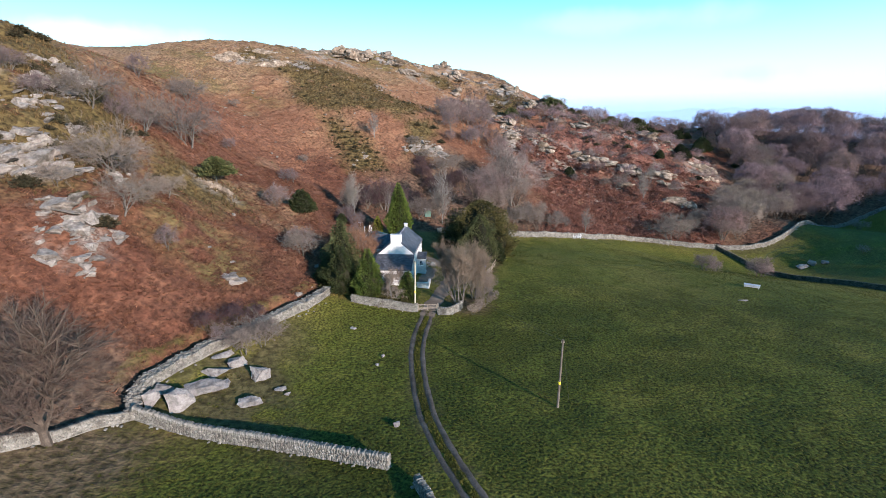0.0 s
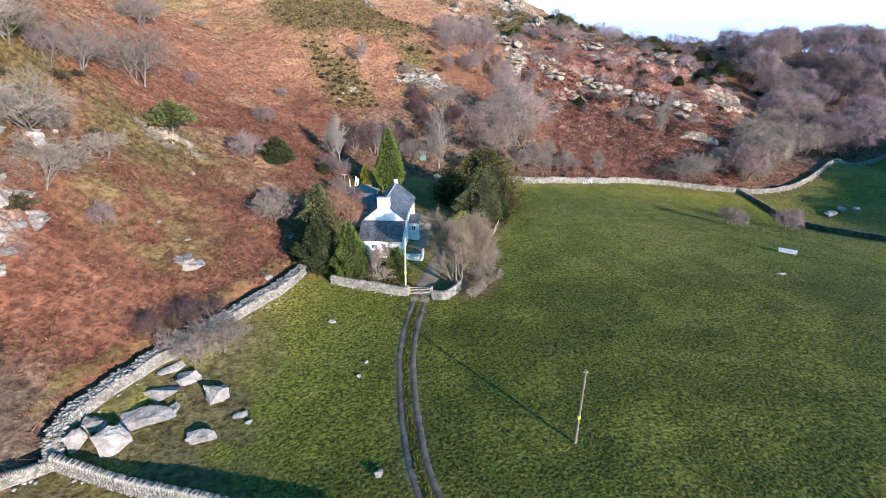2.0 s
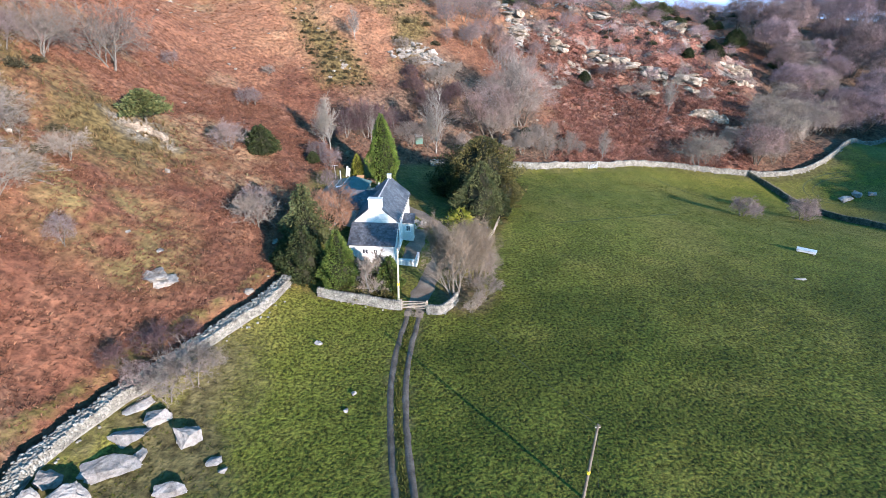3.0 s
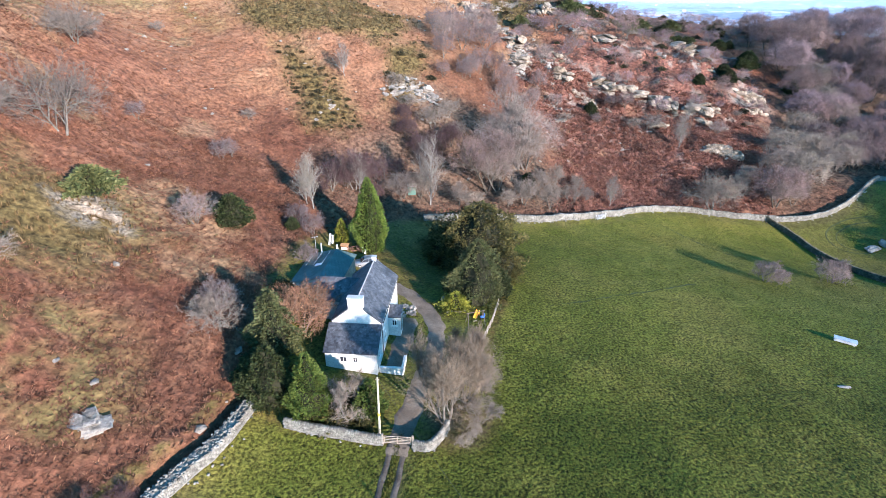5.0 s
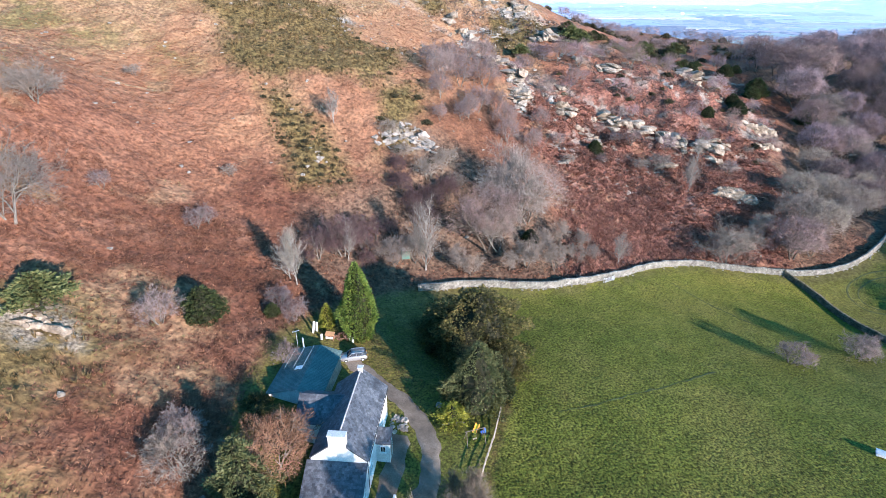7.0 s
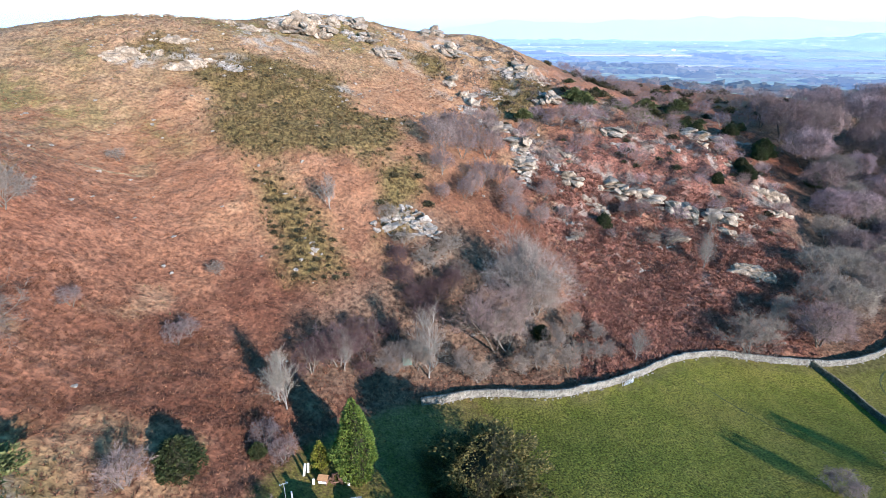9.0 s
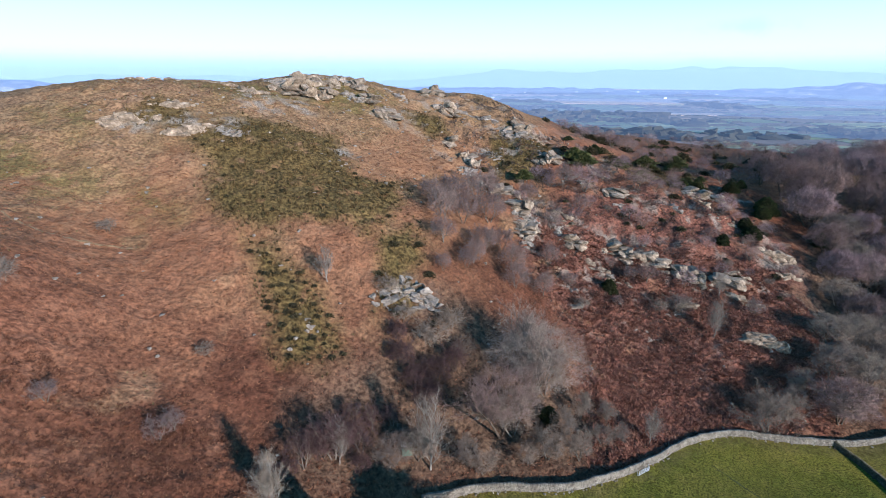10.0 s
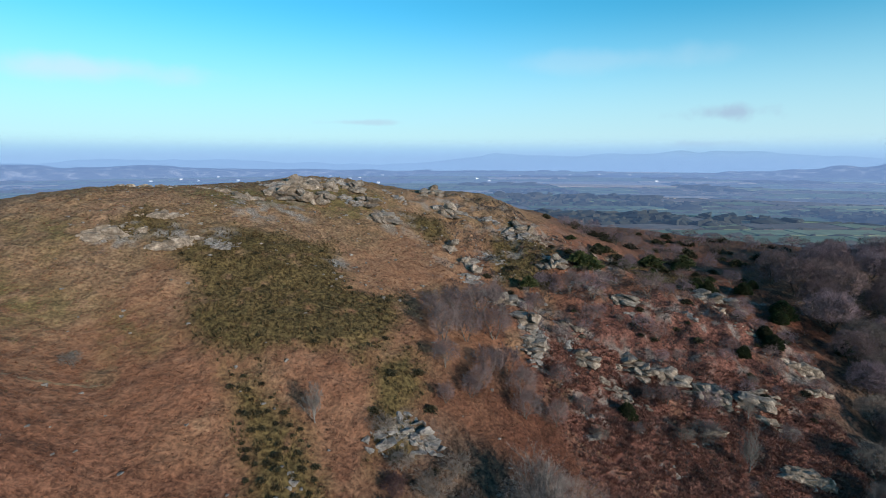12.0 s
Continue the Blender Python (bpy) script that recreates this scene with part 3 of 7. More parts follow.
def covers(x, y):
    """What grows where, from 0 to 1, in arrays."""
    wob = 5 * (fbm(x / 6, y / 6, 51) - 0.5)
    grass = np.maximum(soft_inside(FIELD, x + wob * 0.12, y + wob * 0.12, 1.2), soft_inside(GARDEN, x, y, 3.0))
    heath = np.zeros(np.shape(x))
    for patch in HEATHS:
        heath = np.maximum(heath, soft_inside(patch, x + wob * 1.3, y - wob * 1.3, 6.0))
    heath = heath * step(0.12, 0.36, fbm(x / 3.2, y / 3.2, 61))
    greens = np.zeros(np.shape(x))
    for patch in GREENS:
        greens = np.maximum(greens, soft_inside(patch, x + wob * 2.2, y - wob * 2.2, 9.0))
    stony = np.zeros(np.shape(x))
    for cx, cy, reach in STONY:
        stony = np.maximum(stony, step(reach * 1.15, reach * 0.4, np.hypot(x - cx, y - cy) + wob))
    stony = np.maximum(stony, 0.8 * soft_inside(CRAGGY, x, y, 20.0) * step(0.56, 0.66, fbm(x / 5, y / 5, 211)))
    stony = stony * step(0.40, 0.60, fbm(x / 2.4, y / 2.4, 207, 3))
    z = base_height(x, y)
    upland = step(44, 62, z + 16 * (fbm(x / 14, y / 14, 71) - 0.5)) * 0.9
    upland = np.maximum(upland, 0.6 * step(0.56, 0.68, fbm(x / 11, y / 11, 81)) * (1 - 0.6 * step(30, 60, x)) * step(84, 108, y))
    # Dark ground colour painted in where the big trees cast their shade.
    tree_shade = soft_inside([(-16, 152), (30, 152), (36, 180), (28, 212), (2, 214), (-10, 190), (-16, 172)], x + wob, y + wob, 10.0)
    upland = upland * (1 - 0.9 * tree_shade)
    leaf = 0.95 * soft_inside([(-70, 20), (-52, 24), (-40, 30), (-31, 36), (-28, 43), (-28, 50), (-33, 52), (-38, 60), (-60, 56), (-80, 40)], x + wob, y + wob, 6.0) + 0.85 * step(0.0, 1.0, soft_inside([(95, 178), (125, 192), (152, 216), (240, 242), (280, 340), (180, 345), (140, 320), (150, 280), (110, 225)], x, y, 14.0))
    # Leaf litter, spread wider here to paint in the trees' dark shade.
    leaf = np.maximum(leaf, 0.8 * soft_inside([(-28, 140), (-6, 149), (8, 152), (30, 157), (40, 168), (24, 186), (0, 192), (-10, 176), (-28, 160)], x + wob, y + wob, 8.0))
    leaf = np.maximum(leaf, 0.85 * step(6.5, 2.5, np.hypot(x - 3.5, y - 87.5)))
    back = 0.35 * soft_inside([(-26, 110), (-14, 112), (-3, 114), (3, 116), (9, 128), (8, 151), (-8, 151), (-28, 128)], x, y, 5.0)
    leaf = np.maximum(leaf, 0.95 * back)
    deep = step(40, 22, z + 10 * (fbm(x / 13, y / 13, 121) - 0.5)) * step(0.24, 0.54, fbm(x / 9, y / 9, 131) + 0.12 * step(20, 50, x))
    lush = grass * np.clip(step(116, 84, y + 20 * (fbm(x / 12, y / 12, 141) - 0.5)) * step(-26, 2, x + 18 * (fbm(x / 9, y / 9, 151) - 0.5)) + 0.5 * step(62, 40, y), 0, 1) * (0.55 + 0.45 * step(0.35, 0.6, fbm(x / 5, y / 5, 161)))
    tan = step(158, 206, y + 30 * (fbm(x / 16, y / 16, 191) - 0.5)) * step(24, 4, x + 12 * (fbm(x / 10, y / 10, 193) - 0.5)) * (0.6 + 0.4 * step(0.3, 0.55, fbm(x / 8, y / 8, 195)))
    deep = np.maximum(deep * (1 - 0.8 * tan), np.maximum(0.85 * step(106, 84, y), 0.8 * tree_shade))
    bank = 0.6 * step(0.8, 0.3, edge_distance(BANK, x, y)) * step(0.25, 0.5, fbm(x / 2, y / 2, 197))
    grass = np.maximum(grass, bank)
    hedge_bank = bank
    red = 0.95 * soft_inside(RED_SLOPE, x + wob, y + wob, 8.0)
    lawn = soft_inside(GARDEN, x, y, 2.0)
    lush = lush * (1 - lawn)
    rank = grass * (1.0 * soft_inside([(-37, 49), (-14, 46), (-17, 56), (-20, 64), (-21, 74), (-27, 75), (-33, 63)], x + wob, y + wob, 5.0) + 0.5 * step(4, 1.5, edge_distance(WALL_FAR, x, y)) + 0.35 * lawn + 0.35 * soft_inside([(94, 178), (99, 150), (112, 118), (240, 120), (240, 236), (130, 190)], x, y, 4.0)) * step(0.22, 0.5, fbm(x / 3, y / 3, 201))
    rank = np.maximum(rank, 0.7 * grass * step(2.2, 1.0, edge_distance(TRACK, x, y)) * step(0.45, 0.6, fbm(x / 1.6, y / 1.6, 203)))
    rank = np.maximum(rank, hedge_bank)
    far = step(380, 700, np.hypot(x - 10, y - 180))
    bare = 1 - 0.95 * np.clip(leaf, 0, 1)
    return {"rank": rank * bare, "red": red, "tan": tan, "lush": lush * bare, "deep": deep, "grass": grass * (1 - 0.9 * np.clip(leaf, 0, 1) * ((y < 95) | (x < 12))), "heath": heath * (1 - grass), "upland": upland, "litter": np.clip(leaf, 0, 1), "green": 0.75 * greens * (1 - grass) * step(0.3, 0.55, fbm(x / 3, y / 3, 209)), "stony": 0.85 * stony * (1 - grass), "farland": far}


# ---- building blocks ----
def part(name, verts, faces, material, parent=None, label="", smooth=False, at=None):
    """One mesh object from vertices and faces, under a thing or a part."""
    me = bpy.data.meshes.new(name)
    me.from_pydata([tuple(map(float, v)) for v in verts], [], faces)
    me.materials.append(material)
    if smooth:
        me.polygons.foreach_set("use_smooth", np.ones(len(me.polygons), bool))
    ob = new(name, me)
    if parent is not None:
        ob.parent = parent
    if at is not None:
        ob.matrix_basis = at
    if label:
        ob["label"] = label
    return ob


def mesh_of(name, verts, tris, material, smooth=False):
    """A mesh from arrays of vertices and equal faces; quick for many small pieces."""
    verts, tris = np.asarray(verts, np.float32), np.asarray(tris, np.int32)
    me = bpy.data.meshes.new(name)
    me.vertices.add(len(verts))
    me.vertices.foreach_set("co", verts.ravel())
    n, k = tris.shape
    me.loops.add(n * k)
    me.loops.foreach_set("vertex_index", tris.ravel())
    me.polygons.add(n)
    me.polygons.foreach_set("loop_start", np.arange(n, dtype=np.int32) * k)
    me.polygons.foreach_set("loop_total", np.full(n, k, np.int32))
    me.materials.append(material)
    me.update(calc_edges=True)
    if smooth:
        me.polygons.foreach_set("use_smooth", np.ones(n, bool))
    return me


def thing(name, x, y, z, label, category, group="", kind="", turn=0.0):
    ob = new(name)
    ob.matrix_basis = pose(x, y, z, 0, 0, turn)
    ob.empty_display_size = 0.3
    return tagged(ob, label, category, group, kind)


def box(x0, x1, y0, y1, z0, z1):
    v = [(x, y, z) for z in (z0, z1) for y in (y0, y1) for x in (x0, x1)]
    return v, [(0, 2, 3, 1), (4, 5, 7, 6), (0, 1, 5, 4), (2, 6, 7, 3), (0, 4, 6, 2), (1, 3, 7, 5)]


def joined(*pieces):
    v, f = [], []
    for pv, pf in pieces:
        f += [tuple(i + len(v) for i in face) for face in pf]
        v += list(pv)
    return v, f


def bevelled(verts, faces, width=0.02, segments=1):
    bm = bmesh.new()
    vs = [bm.verts.new(v) for v in verts]
    for f in faces:
        bm.faces.new([vs[i] for i in f])
    bmesh.ops.recalc_face_normals(bm, faces=bm.faces)
    bmesh.ops.bevel(bm, geom=list(bm.edges), offset=width, segments=segments, affect="EDGES", profile=0.5)
    bm.verts.index_update()
    out = [v.co.copy() for v in bm.verts], [tuple(v.index for v in f.verts) for f in bm.faces]
    bm.free()
    return out


def tube(points, radii, sides=6):
    """A tapered tube through points, closed at its end."""
    pts = [Vector(p) for p in points]
    v, f = [], []
    for i, p in enumerate(pts):
        d = (pts[min(i + 1, len(pts) - 1)] - pts[max(i - 1, 0)]).normalized()
        a = d.cross(Vector((0.31, 0.17, 0.93)) if abs(d.z) < 0.9 else Vector((1, 0.2, 0))).normalized()
        b = d.cross(a)
        for k in range(sides):
            w = 2 * math.pi * k / sides
            v.append(p + (a * math.cos(w) + b * math.sin(w)) * radii[i])
    for i in range(len(pts) - 1):
        for k in range(sides):
            q = (k + 1) % sides
            f.append((i * sides + k, i * sides + q, (i + 1) * sides + q, (i + 1) * sides + k))
    f.append(tuple((len(pts) - 1) * sides + k for k in range(sides)))
    return v, f


def resample(line, gap):
    pts = [np.array(p, float) for p in line]
    out = [pts[0]]
    for a, b in zip(pts, pts[1:]):
        n = max(1, int(round(np.linalg.norm(b - a) / gap)))
        out += [a + (b - a) * (k + 1) / n for k in range(n)]
    return np.array(out)


def rounded_line(line, rounds=2):
    """The same plan with its corners cut to a soft curve."""
    p = np.array(line, float)
    for _ in range(rounds):
        q = np.empty((2 * len(p) - 2, 2))
        q[0::2], q[1::2] = p[:-1] * 0.75 + p[1:] * 0.25, p[:-1] * 0.25 + p[1:] * 0.75
        p = np.vstack([line[0], q[1:-1], line[-1]])
    return [tuple(v) for v in p]


# ---- ground ----
def spread(lo, hi, gap, far_lo, far_hi):
    core = np.arange(lo, hi + 0.01, gap)
    up, down, g = [hi], [lo], gap
    while up[-1] < far_hi or down[-1] > far_lo:
        g *= 1.075
        up.append(min(up[-1] + g, far_hi)) if up[-1] < far_hi else None
        down.append(max(down[-1] - g, far_lo)) if down[-1] > far_lo else None
    return np.concatenate([np.array(down[1:][::-1]), core, np.array(up[1:])])


def build_ground():
    xs, ys = spread(-118, 178, 0.9, -4880, 4880), spread(34, 322, 0.9, -1500, 4880)
    X, Y = np.meshgrid(xs, ys)
    x, y = X.ravel(), Y.ravel()
    nx, ny = len(xs), len(ys)
    i = (np.arange(ny - 1)[:, None] * nx + np.arange(nx - 1)[None]).ravel()
    me = mesh_of("ground", np.stack([x, y, ground_height(x, y)], 1), np.stack([i, i + 1, i + nx + 1, i + nx], 1), M_GROUND, True)
    for key, values in covers(x, y).items():
        me.attributes.new(key, "FLOAT", "POINT").data.foreach_set("value", values.astype(np.float32))
    tagged(new("ground", me), "pasture, rust-red bracken hillside and far plain", "ground", kind="structure")


build_ground()


def ribbon(name, line, width, lift, material, label, category, offset=0.0, gap=0.7, ragged=0.12, across=4):
    """A worn strip of bare ground laid along a plan, with uneven edges and a thin skirt."""
    p = resample(rounded_line(line), gap)
    d = np.gradient(p, axis=0)
    d /= np.linalg.norm(d, axis=1)[:, None]
    side = np.stack([d[:, 1], -d[:, 0]], 1)
    n = len(p)
    s = np.arange(n) * gap
    lo = offset - width / 2 - ragged * (fbm(s / 1.7, s * 0, 7 + int(offset * 10)) - 0.5) * 2
    hi = offset + width / 2 + ragged * (fbm(s / 1.5, s * 0 + 40, 9 + int(offset * 10)) - 0.5) * 2
    cols = []
    for k in range(across + 1):
        q = p + side * (lo + (hi - lo) * k / across)[:, None]
        edge = 0.0 if 0 < k < across else -0.09
        cols.append(np.column_stack([q, ground_height(q[:, 0], q[:, 1]) + lift + edge]))
    v = np.stack(cols, 1).reshape(-1, 3)
    m = across + 1
    f = [(r * m + k, r * m + k + 1, (r + 1) * m + k + 1, (r + 1) * m + k) for r in range(n - 1) for k in range(across)]
    return tagged(part(name, v, f, material, smooth=True), label, category, kind="structure")


ribbon("track", TRACK, 0.74, 0.07, M_MUD, "muddy wheel rut of the farm track", "track", offset=-0.80)
ribbon("track", TRACK, 0.74, 0.07, M_MUD, "muddy wheel rut of the farm track", "track", offset=0.80)
ribbon("wheel_mark", [(121, 177.8), (115, 177.8), (111, 176.6), (107, 174.4), (104.8, 171.5), (104.3, 168.5), (105.2, 165.5), (108, 163.6), (113, 163.4)], 0.5, 0.05, M_WORN, "curved muddy wheel mark in the far pasture", "wheel mark", ragged=0.2)
ribbon("wheel_mark", [(120, 175.6), (115, 175.8), (111.8, 174.6), (108.6, 172.6), (107, 170.6), (106.6, 168.4), (107.4, 166.4), (109.5, 165.2)], 0.45, 0.05, M_WORN, "curved muddy wheel mark in the far pasture", "wheel mark", ragged=0.2)
# Two thin, faint dark lines laid across the pasture.
ribbon("wheel_mark", [(19, 113.6), (25, 115.6), (31, 118.5), (38, 121.6), (43, 124.2), (49, 127.4)], 0.32, 0.035, M_WORN, "faint dark line across the pasture", "wheel mark", ragged=0.45)
ribbon("wheel_mark", [(57, 166), (62, 160), (66, 155), (71, 150)], 0.5, 0.05, M_WORN, "faint dark line across the pasture", "wheel mark", ragged=0.45)
ribbon("footpath", [(-92, 182.5), (-83, 178.4), (-78, 179.6), (-73, 182), (-66, 186)], 0.7, 0.06, M_PATH, "faint trodden path across the bracken hillside", "path", ragged=0.4)
ribbon("terrace", [(-4.9, 95.6), (-4.6, 99), (-3.9, 103.0), (-3.6, 107.5)], 2.9, 0.05, M_GRAVEL, "grey paved terrace beside the house", "terrace", ragged=0.5, across=6)
ribbon("drive", DRIVE, 2.7, 0.08, M_GRAVEL, "brown gravel drive curving past the house", "drive", ragged=0.55, across=8)

# ---- dry stone walls ----
def stone_cloud(centre, ahead, size, rng, jitter=0.16):
    """Rough blocks, one a row: centres, directions in plan and sizes along, across and up."""
    corner = np.array([(x, y, z) for z in (-0.5, 0.5) for y in (-0.5, 0.5) for x in (-0.5, 0.5)])
    n = len(centre)
    c = corner[None] * size[:, None] * (1 + rng.uniform(-jitter, jitter, (n, 8, 3)))
    c[:, 4:, :2] *= rng.uniform(0.75, 0.98, (n, 1, 1))
    t = np.arctan2(ahead[:, 1], ahead[:, 0]) + rng.normal(0, 0.09, n)
    ct, st = np.cos(t)[:, None], np.sin(t)[:, None]
    lean = rng.normal(0, 0.10, (n, 1))
    px = c[:, :, 0] + lean * c[:, :, 2]
    v = np.stack([px * ct - c[:, :, 1] * st, px * st + c[:, :, 1] * ct, c[:, :, 2]], -1) + centre[:, None]
    quad = np.array([(0, 2, 3, 1), (4, 5, 7, 6), (0, 1, 5, 4), (2, 6, 7, 3), (0, 4, 6, 2), (1, 3, 7, 5)])
    return v.reshape(-1, 3), (quad[None] + 8 * np.arange(n)[:, None, None]).reshape(-1, 4)


def dry_stone_wall(name, line, height, thick, stone, label, seed, coping=0.26, single=False, ruin=0.12, mat=None, rubble=False):
    rng = np.random.default_rng(seed)
    mat = mat or M_STONE
    p = resample(rounded_line(line, 1), 0.5)
    d = np.gradient(p, axis=0)
    d /= np.linalg.norm(d, axis=1)[:, None]
    side = np.stack([d[:, 1], -d[:, 0]], 1)
    s = np.concatenate([[0], np.cumsum(np.linalg.norm(np.diff(p, axis=0), axis=1))])
    top = height * (1 + ruin * 2 * (fbm(s / 3.5, s * 0, seed) - 0.5))
    g = ground_height(p[:, 0], p[:, 1])
    # The packed heart of the wall.
    rows = []
    for off, up in ((-0.42, -0.3), (-0.36, 0.92), (0.36, 0.92), (0.42, -0.3)):
        q = p + side * off * thick
        rows.append(np.column_stack([q, g + (top * up if up > 0 else up)]))
    v = np.stack(rows, 1).reshape(-1, 3)
    f = [(4 * i + k, 4 * i + k + 1, 4 * i + k + 5, 4 * i + k + 4) for i in range(len(p) - 1) for k in range(3)]
    f += [(0, 1, 2, 3), tuple(4 * (len(p) - 1) + k for k in (3, 2, 1, 0))]
    wall = tagged(part(name, v, f, mat), label, "dry stone wall", kind="structure")

    def along(k):
        return [np.interp(k, s, a) for a in (p[:, 0], p[:, 1], d[:, 0], d[:, 1], g, top)]

    centre, ahead, size = [], [], []
    courses = max(2, int(round(height / (stone * 0.62))))
    for c in range(courses):
        for sgn in (-1, 1):
            k = np.arange(rng.uniform(0, stone), s[-1], stone * 1.02)
            k = np.clip(k + rng.normal(0, stone * 0.15, len(k)), 0, s[-1])
            x, y, dx, dy, gg, tt = along(k)
            taper = (0.46 - 0.10 * c / courses) * thick
            z = gg + tt * (c + 0.5) / courses
            off = sgn * (taper - stone * 0.32 + rng.normal(0, 0.025, len(k)))
            centre.append(np.column_stack([x + dy * off, y - dx * off, z]))
            ahead.append(np.column_stack([dx, dy]))
            size.append(np.column_stack([stone * rng.uniform(0.75, 1.2, len(k)), stone * rng.uniform(0.7, 1.0, len(k)), tt / courses * rng.uniform(0.85, 1.08, len(k))]))
    # Tumbled and loose stones at the foot.
    k = rng.uniform(0, s[-1], int(s[-1] * 1.1))
    x, y, dx, dy, gg, tt = along(k)
    off = rng.choice([-1, 1], len(k)) * thick * rng.uniform(0.45, 0.95, len(k))
    qx, qy = x + dy * off, y - dx * off
    centre.append(np.column_stack([qx, qy, ground_height(qx, qy) + 0.05]))
    ahead.append(rng.normal(0, 1, (len(k), 2)))
    size.append(np.column_stack([stone * rng.uniform(0.6, 1.4, len(k)), stone * rng.uniform(0.6, 1.1, len(k)), stone * rng.uniform(0.4, 0.7, len(k))]))
    gap = stone * 0.5
    k = np.arange(0.1, s[-1], gap)
    x, y, dx, dy, gg, tt = along(k)
    if rubble:
        # Tumbled stones lying over the broad top.
        k = rng.uniform(0, s[-1], int(s[-1] / stone * 5))
        x, y, dx, dy, gg, tt = along(k)
        off = rng.uniform(-0.5, 0.5, len(k)) * thick
        centre.append(np.column_stack([x + dy * off, y - dx * off, gg + tt * 0.95 + rng.uniform(-0.08, 0.06, len(k))]))
        ahead.append(rng.normal(0, 1, (len(k), 2)))
        size.append(np.column_stack([stone * rng.uniform(0.6, 1.7, len(k)), stone * rng.uniform(0.5, 1.1, len(k)), stone * rng.uniform(0.3, 0.8, len(k))]))
    elif single:
        shapes = []
        for n in range(6):
            cv, cf = stone_cloud(np.zeros((1, 3)), np.array([[1.0, 0.0]]), np.array([[gap * rng.uniform(0.7, 1.0), thick * rng.uniform(0.75, 0.95), coping * 1.3 * rng.uniform(0.8, 1.25)]]), rng, 0.2)
            shapes.append(mesh_of("coping_stone", cv, cf, M_STONE))
        for i in range(len(k)):
            ob = new("coping_stone", shapes[int(rng.integers(6))])
            ob.parent = wall
            ob.matrix_basis = pose(x[i], y[i], gg[i] + tt[i] + coping * 0.4, rng.normal(0, 5), rng.normal(8, 7), math.degrees(math.atan2(dy[i], dx[i])) + rng.normal(0, 6))
    else:
        centre.append(np.column_stack([x, y, gg + tt + coping * 0.35]))
        ahead.append(np.column_stack([dx, dy]))
        size.append(np.column_stack([gap * rng.uniform(0.7, 1.05, len(k)), thick * rng.uniform(0.6, 0.95, len(k)), coping * rng.uniform(0.7, 1.3, len(k))]))
    cv, cf = stone_cloud(np.vstack(centre), np.vstack(ahead), np.vstack(size), rng)
    ob = new("stones", mesh_of("stones", cv, cf, mat))
    ob.parent = wall
    ob["kind"] = "stuff"
    return wall


dry_stone_wall("field_wall", WALL_NEAR, 1.15, 0.75, 0.26, "grey dry stone wall with upright coping stones", 3, 0.30, True)
dry_stone_wall("field_wall", WALL_WEST, 1.1, 1.7, 0.27, "broad pale dry stone wall below the bracken", 4, 0.24, ruin=0.2, rubble=True)
dry_stone_wall("field_wall", WALL_LOW, 0.95, 0.9, 0.30, "mossy tumbledown dry stone wall under a bare tree", 5, 0.2, ruin=0.3)
dry_stone_wall("field_wall", WALL_FAR, 1.2, 0.85, 0.36, "long pale dry stone wall between pasture and hillside", 6, 0.28)
dry_stone_wall("field_wall", WALL_DARK, 1.25, 0.8, 0.36, "dry stone wall dividing the pastures, shade painted into its stone", 7, 0.28, mat=M_STONE_SHADED)
dry_stone_wall("garden_wall", GARDEN_FRONT, 1.15, 0.65, 0.24, "pale stone garden wall beside the gate", 8, 0.2)
dry_stone_wall("garden_wall", GARDEN_STUB, 1.15, 0.6, 0.24, "short pale stone garden wall beside the gate", 9, 0.2)
dry_stone_wall("field_wall", [(-2.9, 41.6), (-1.6, 39.0), (-0.8, 36.0), (-0.5, 31)], 1.0, 0.75, 0.28, "broken end of a dry stone wall by the track", 10, 0.25)


# ---- rocks ----
def rock_shape(rng, flat=0.6, cuts=7, worn=True):
    """An angular block: the hull of points on a boxy form, with worn edges."""
    bm = bmesh.new()
    u = rng.normal(0, 1, (cuts + 9, 3))
    u /= (np.abs(u) ** 5).sum(1)[:, None] ** 0.2
    u *= rng.uniform(0.82, 1.0, (len(u), 1))
    for p in u:
        bm.verts.new(p)
    hull = bmesh.ops.convex_hull(bm, input=list(bm.verts))
    bmesh.ops.delete(bm, geom=[g for g in hull["geom_interior"] if isinstance(g, bmesh.types.BMVert)], context="VERTS")
    if worn:
        bmesh.ops.bevel(bm, geom=list(bm.edges), offset=0.035, segments=1, affect="EDGES", profile=0.5)
    for v in bm.verts:
        v.co *= 1 + 0.08 * noise.noise(v.co * 2.3 + Vector((rng.uniform(0, 0.3), 0, 0)))
    bm.verts.index_update()
    co = np.array([v.co[:] for v in bm.verts])
    co -= (co.max(0) + co.min(0)) / 2
    co *= np.array([1, 1, flat]) / co.max(0)
    out = co, [tuple(v.index for v in f.verts) for f in bm.faces]
    bm.free()
    return out


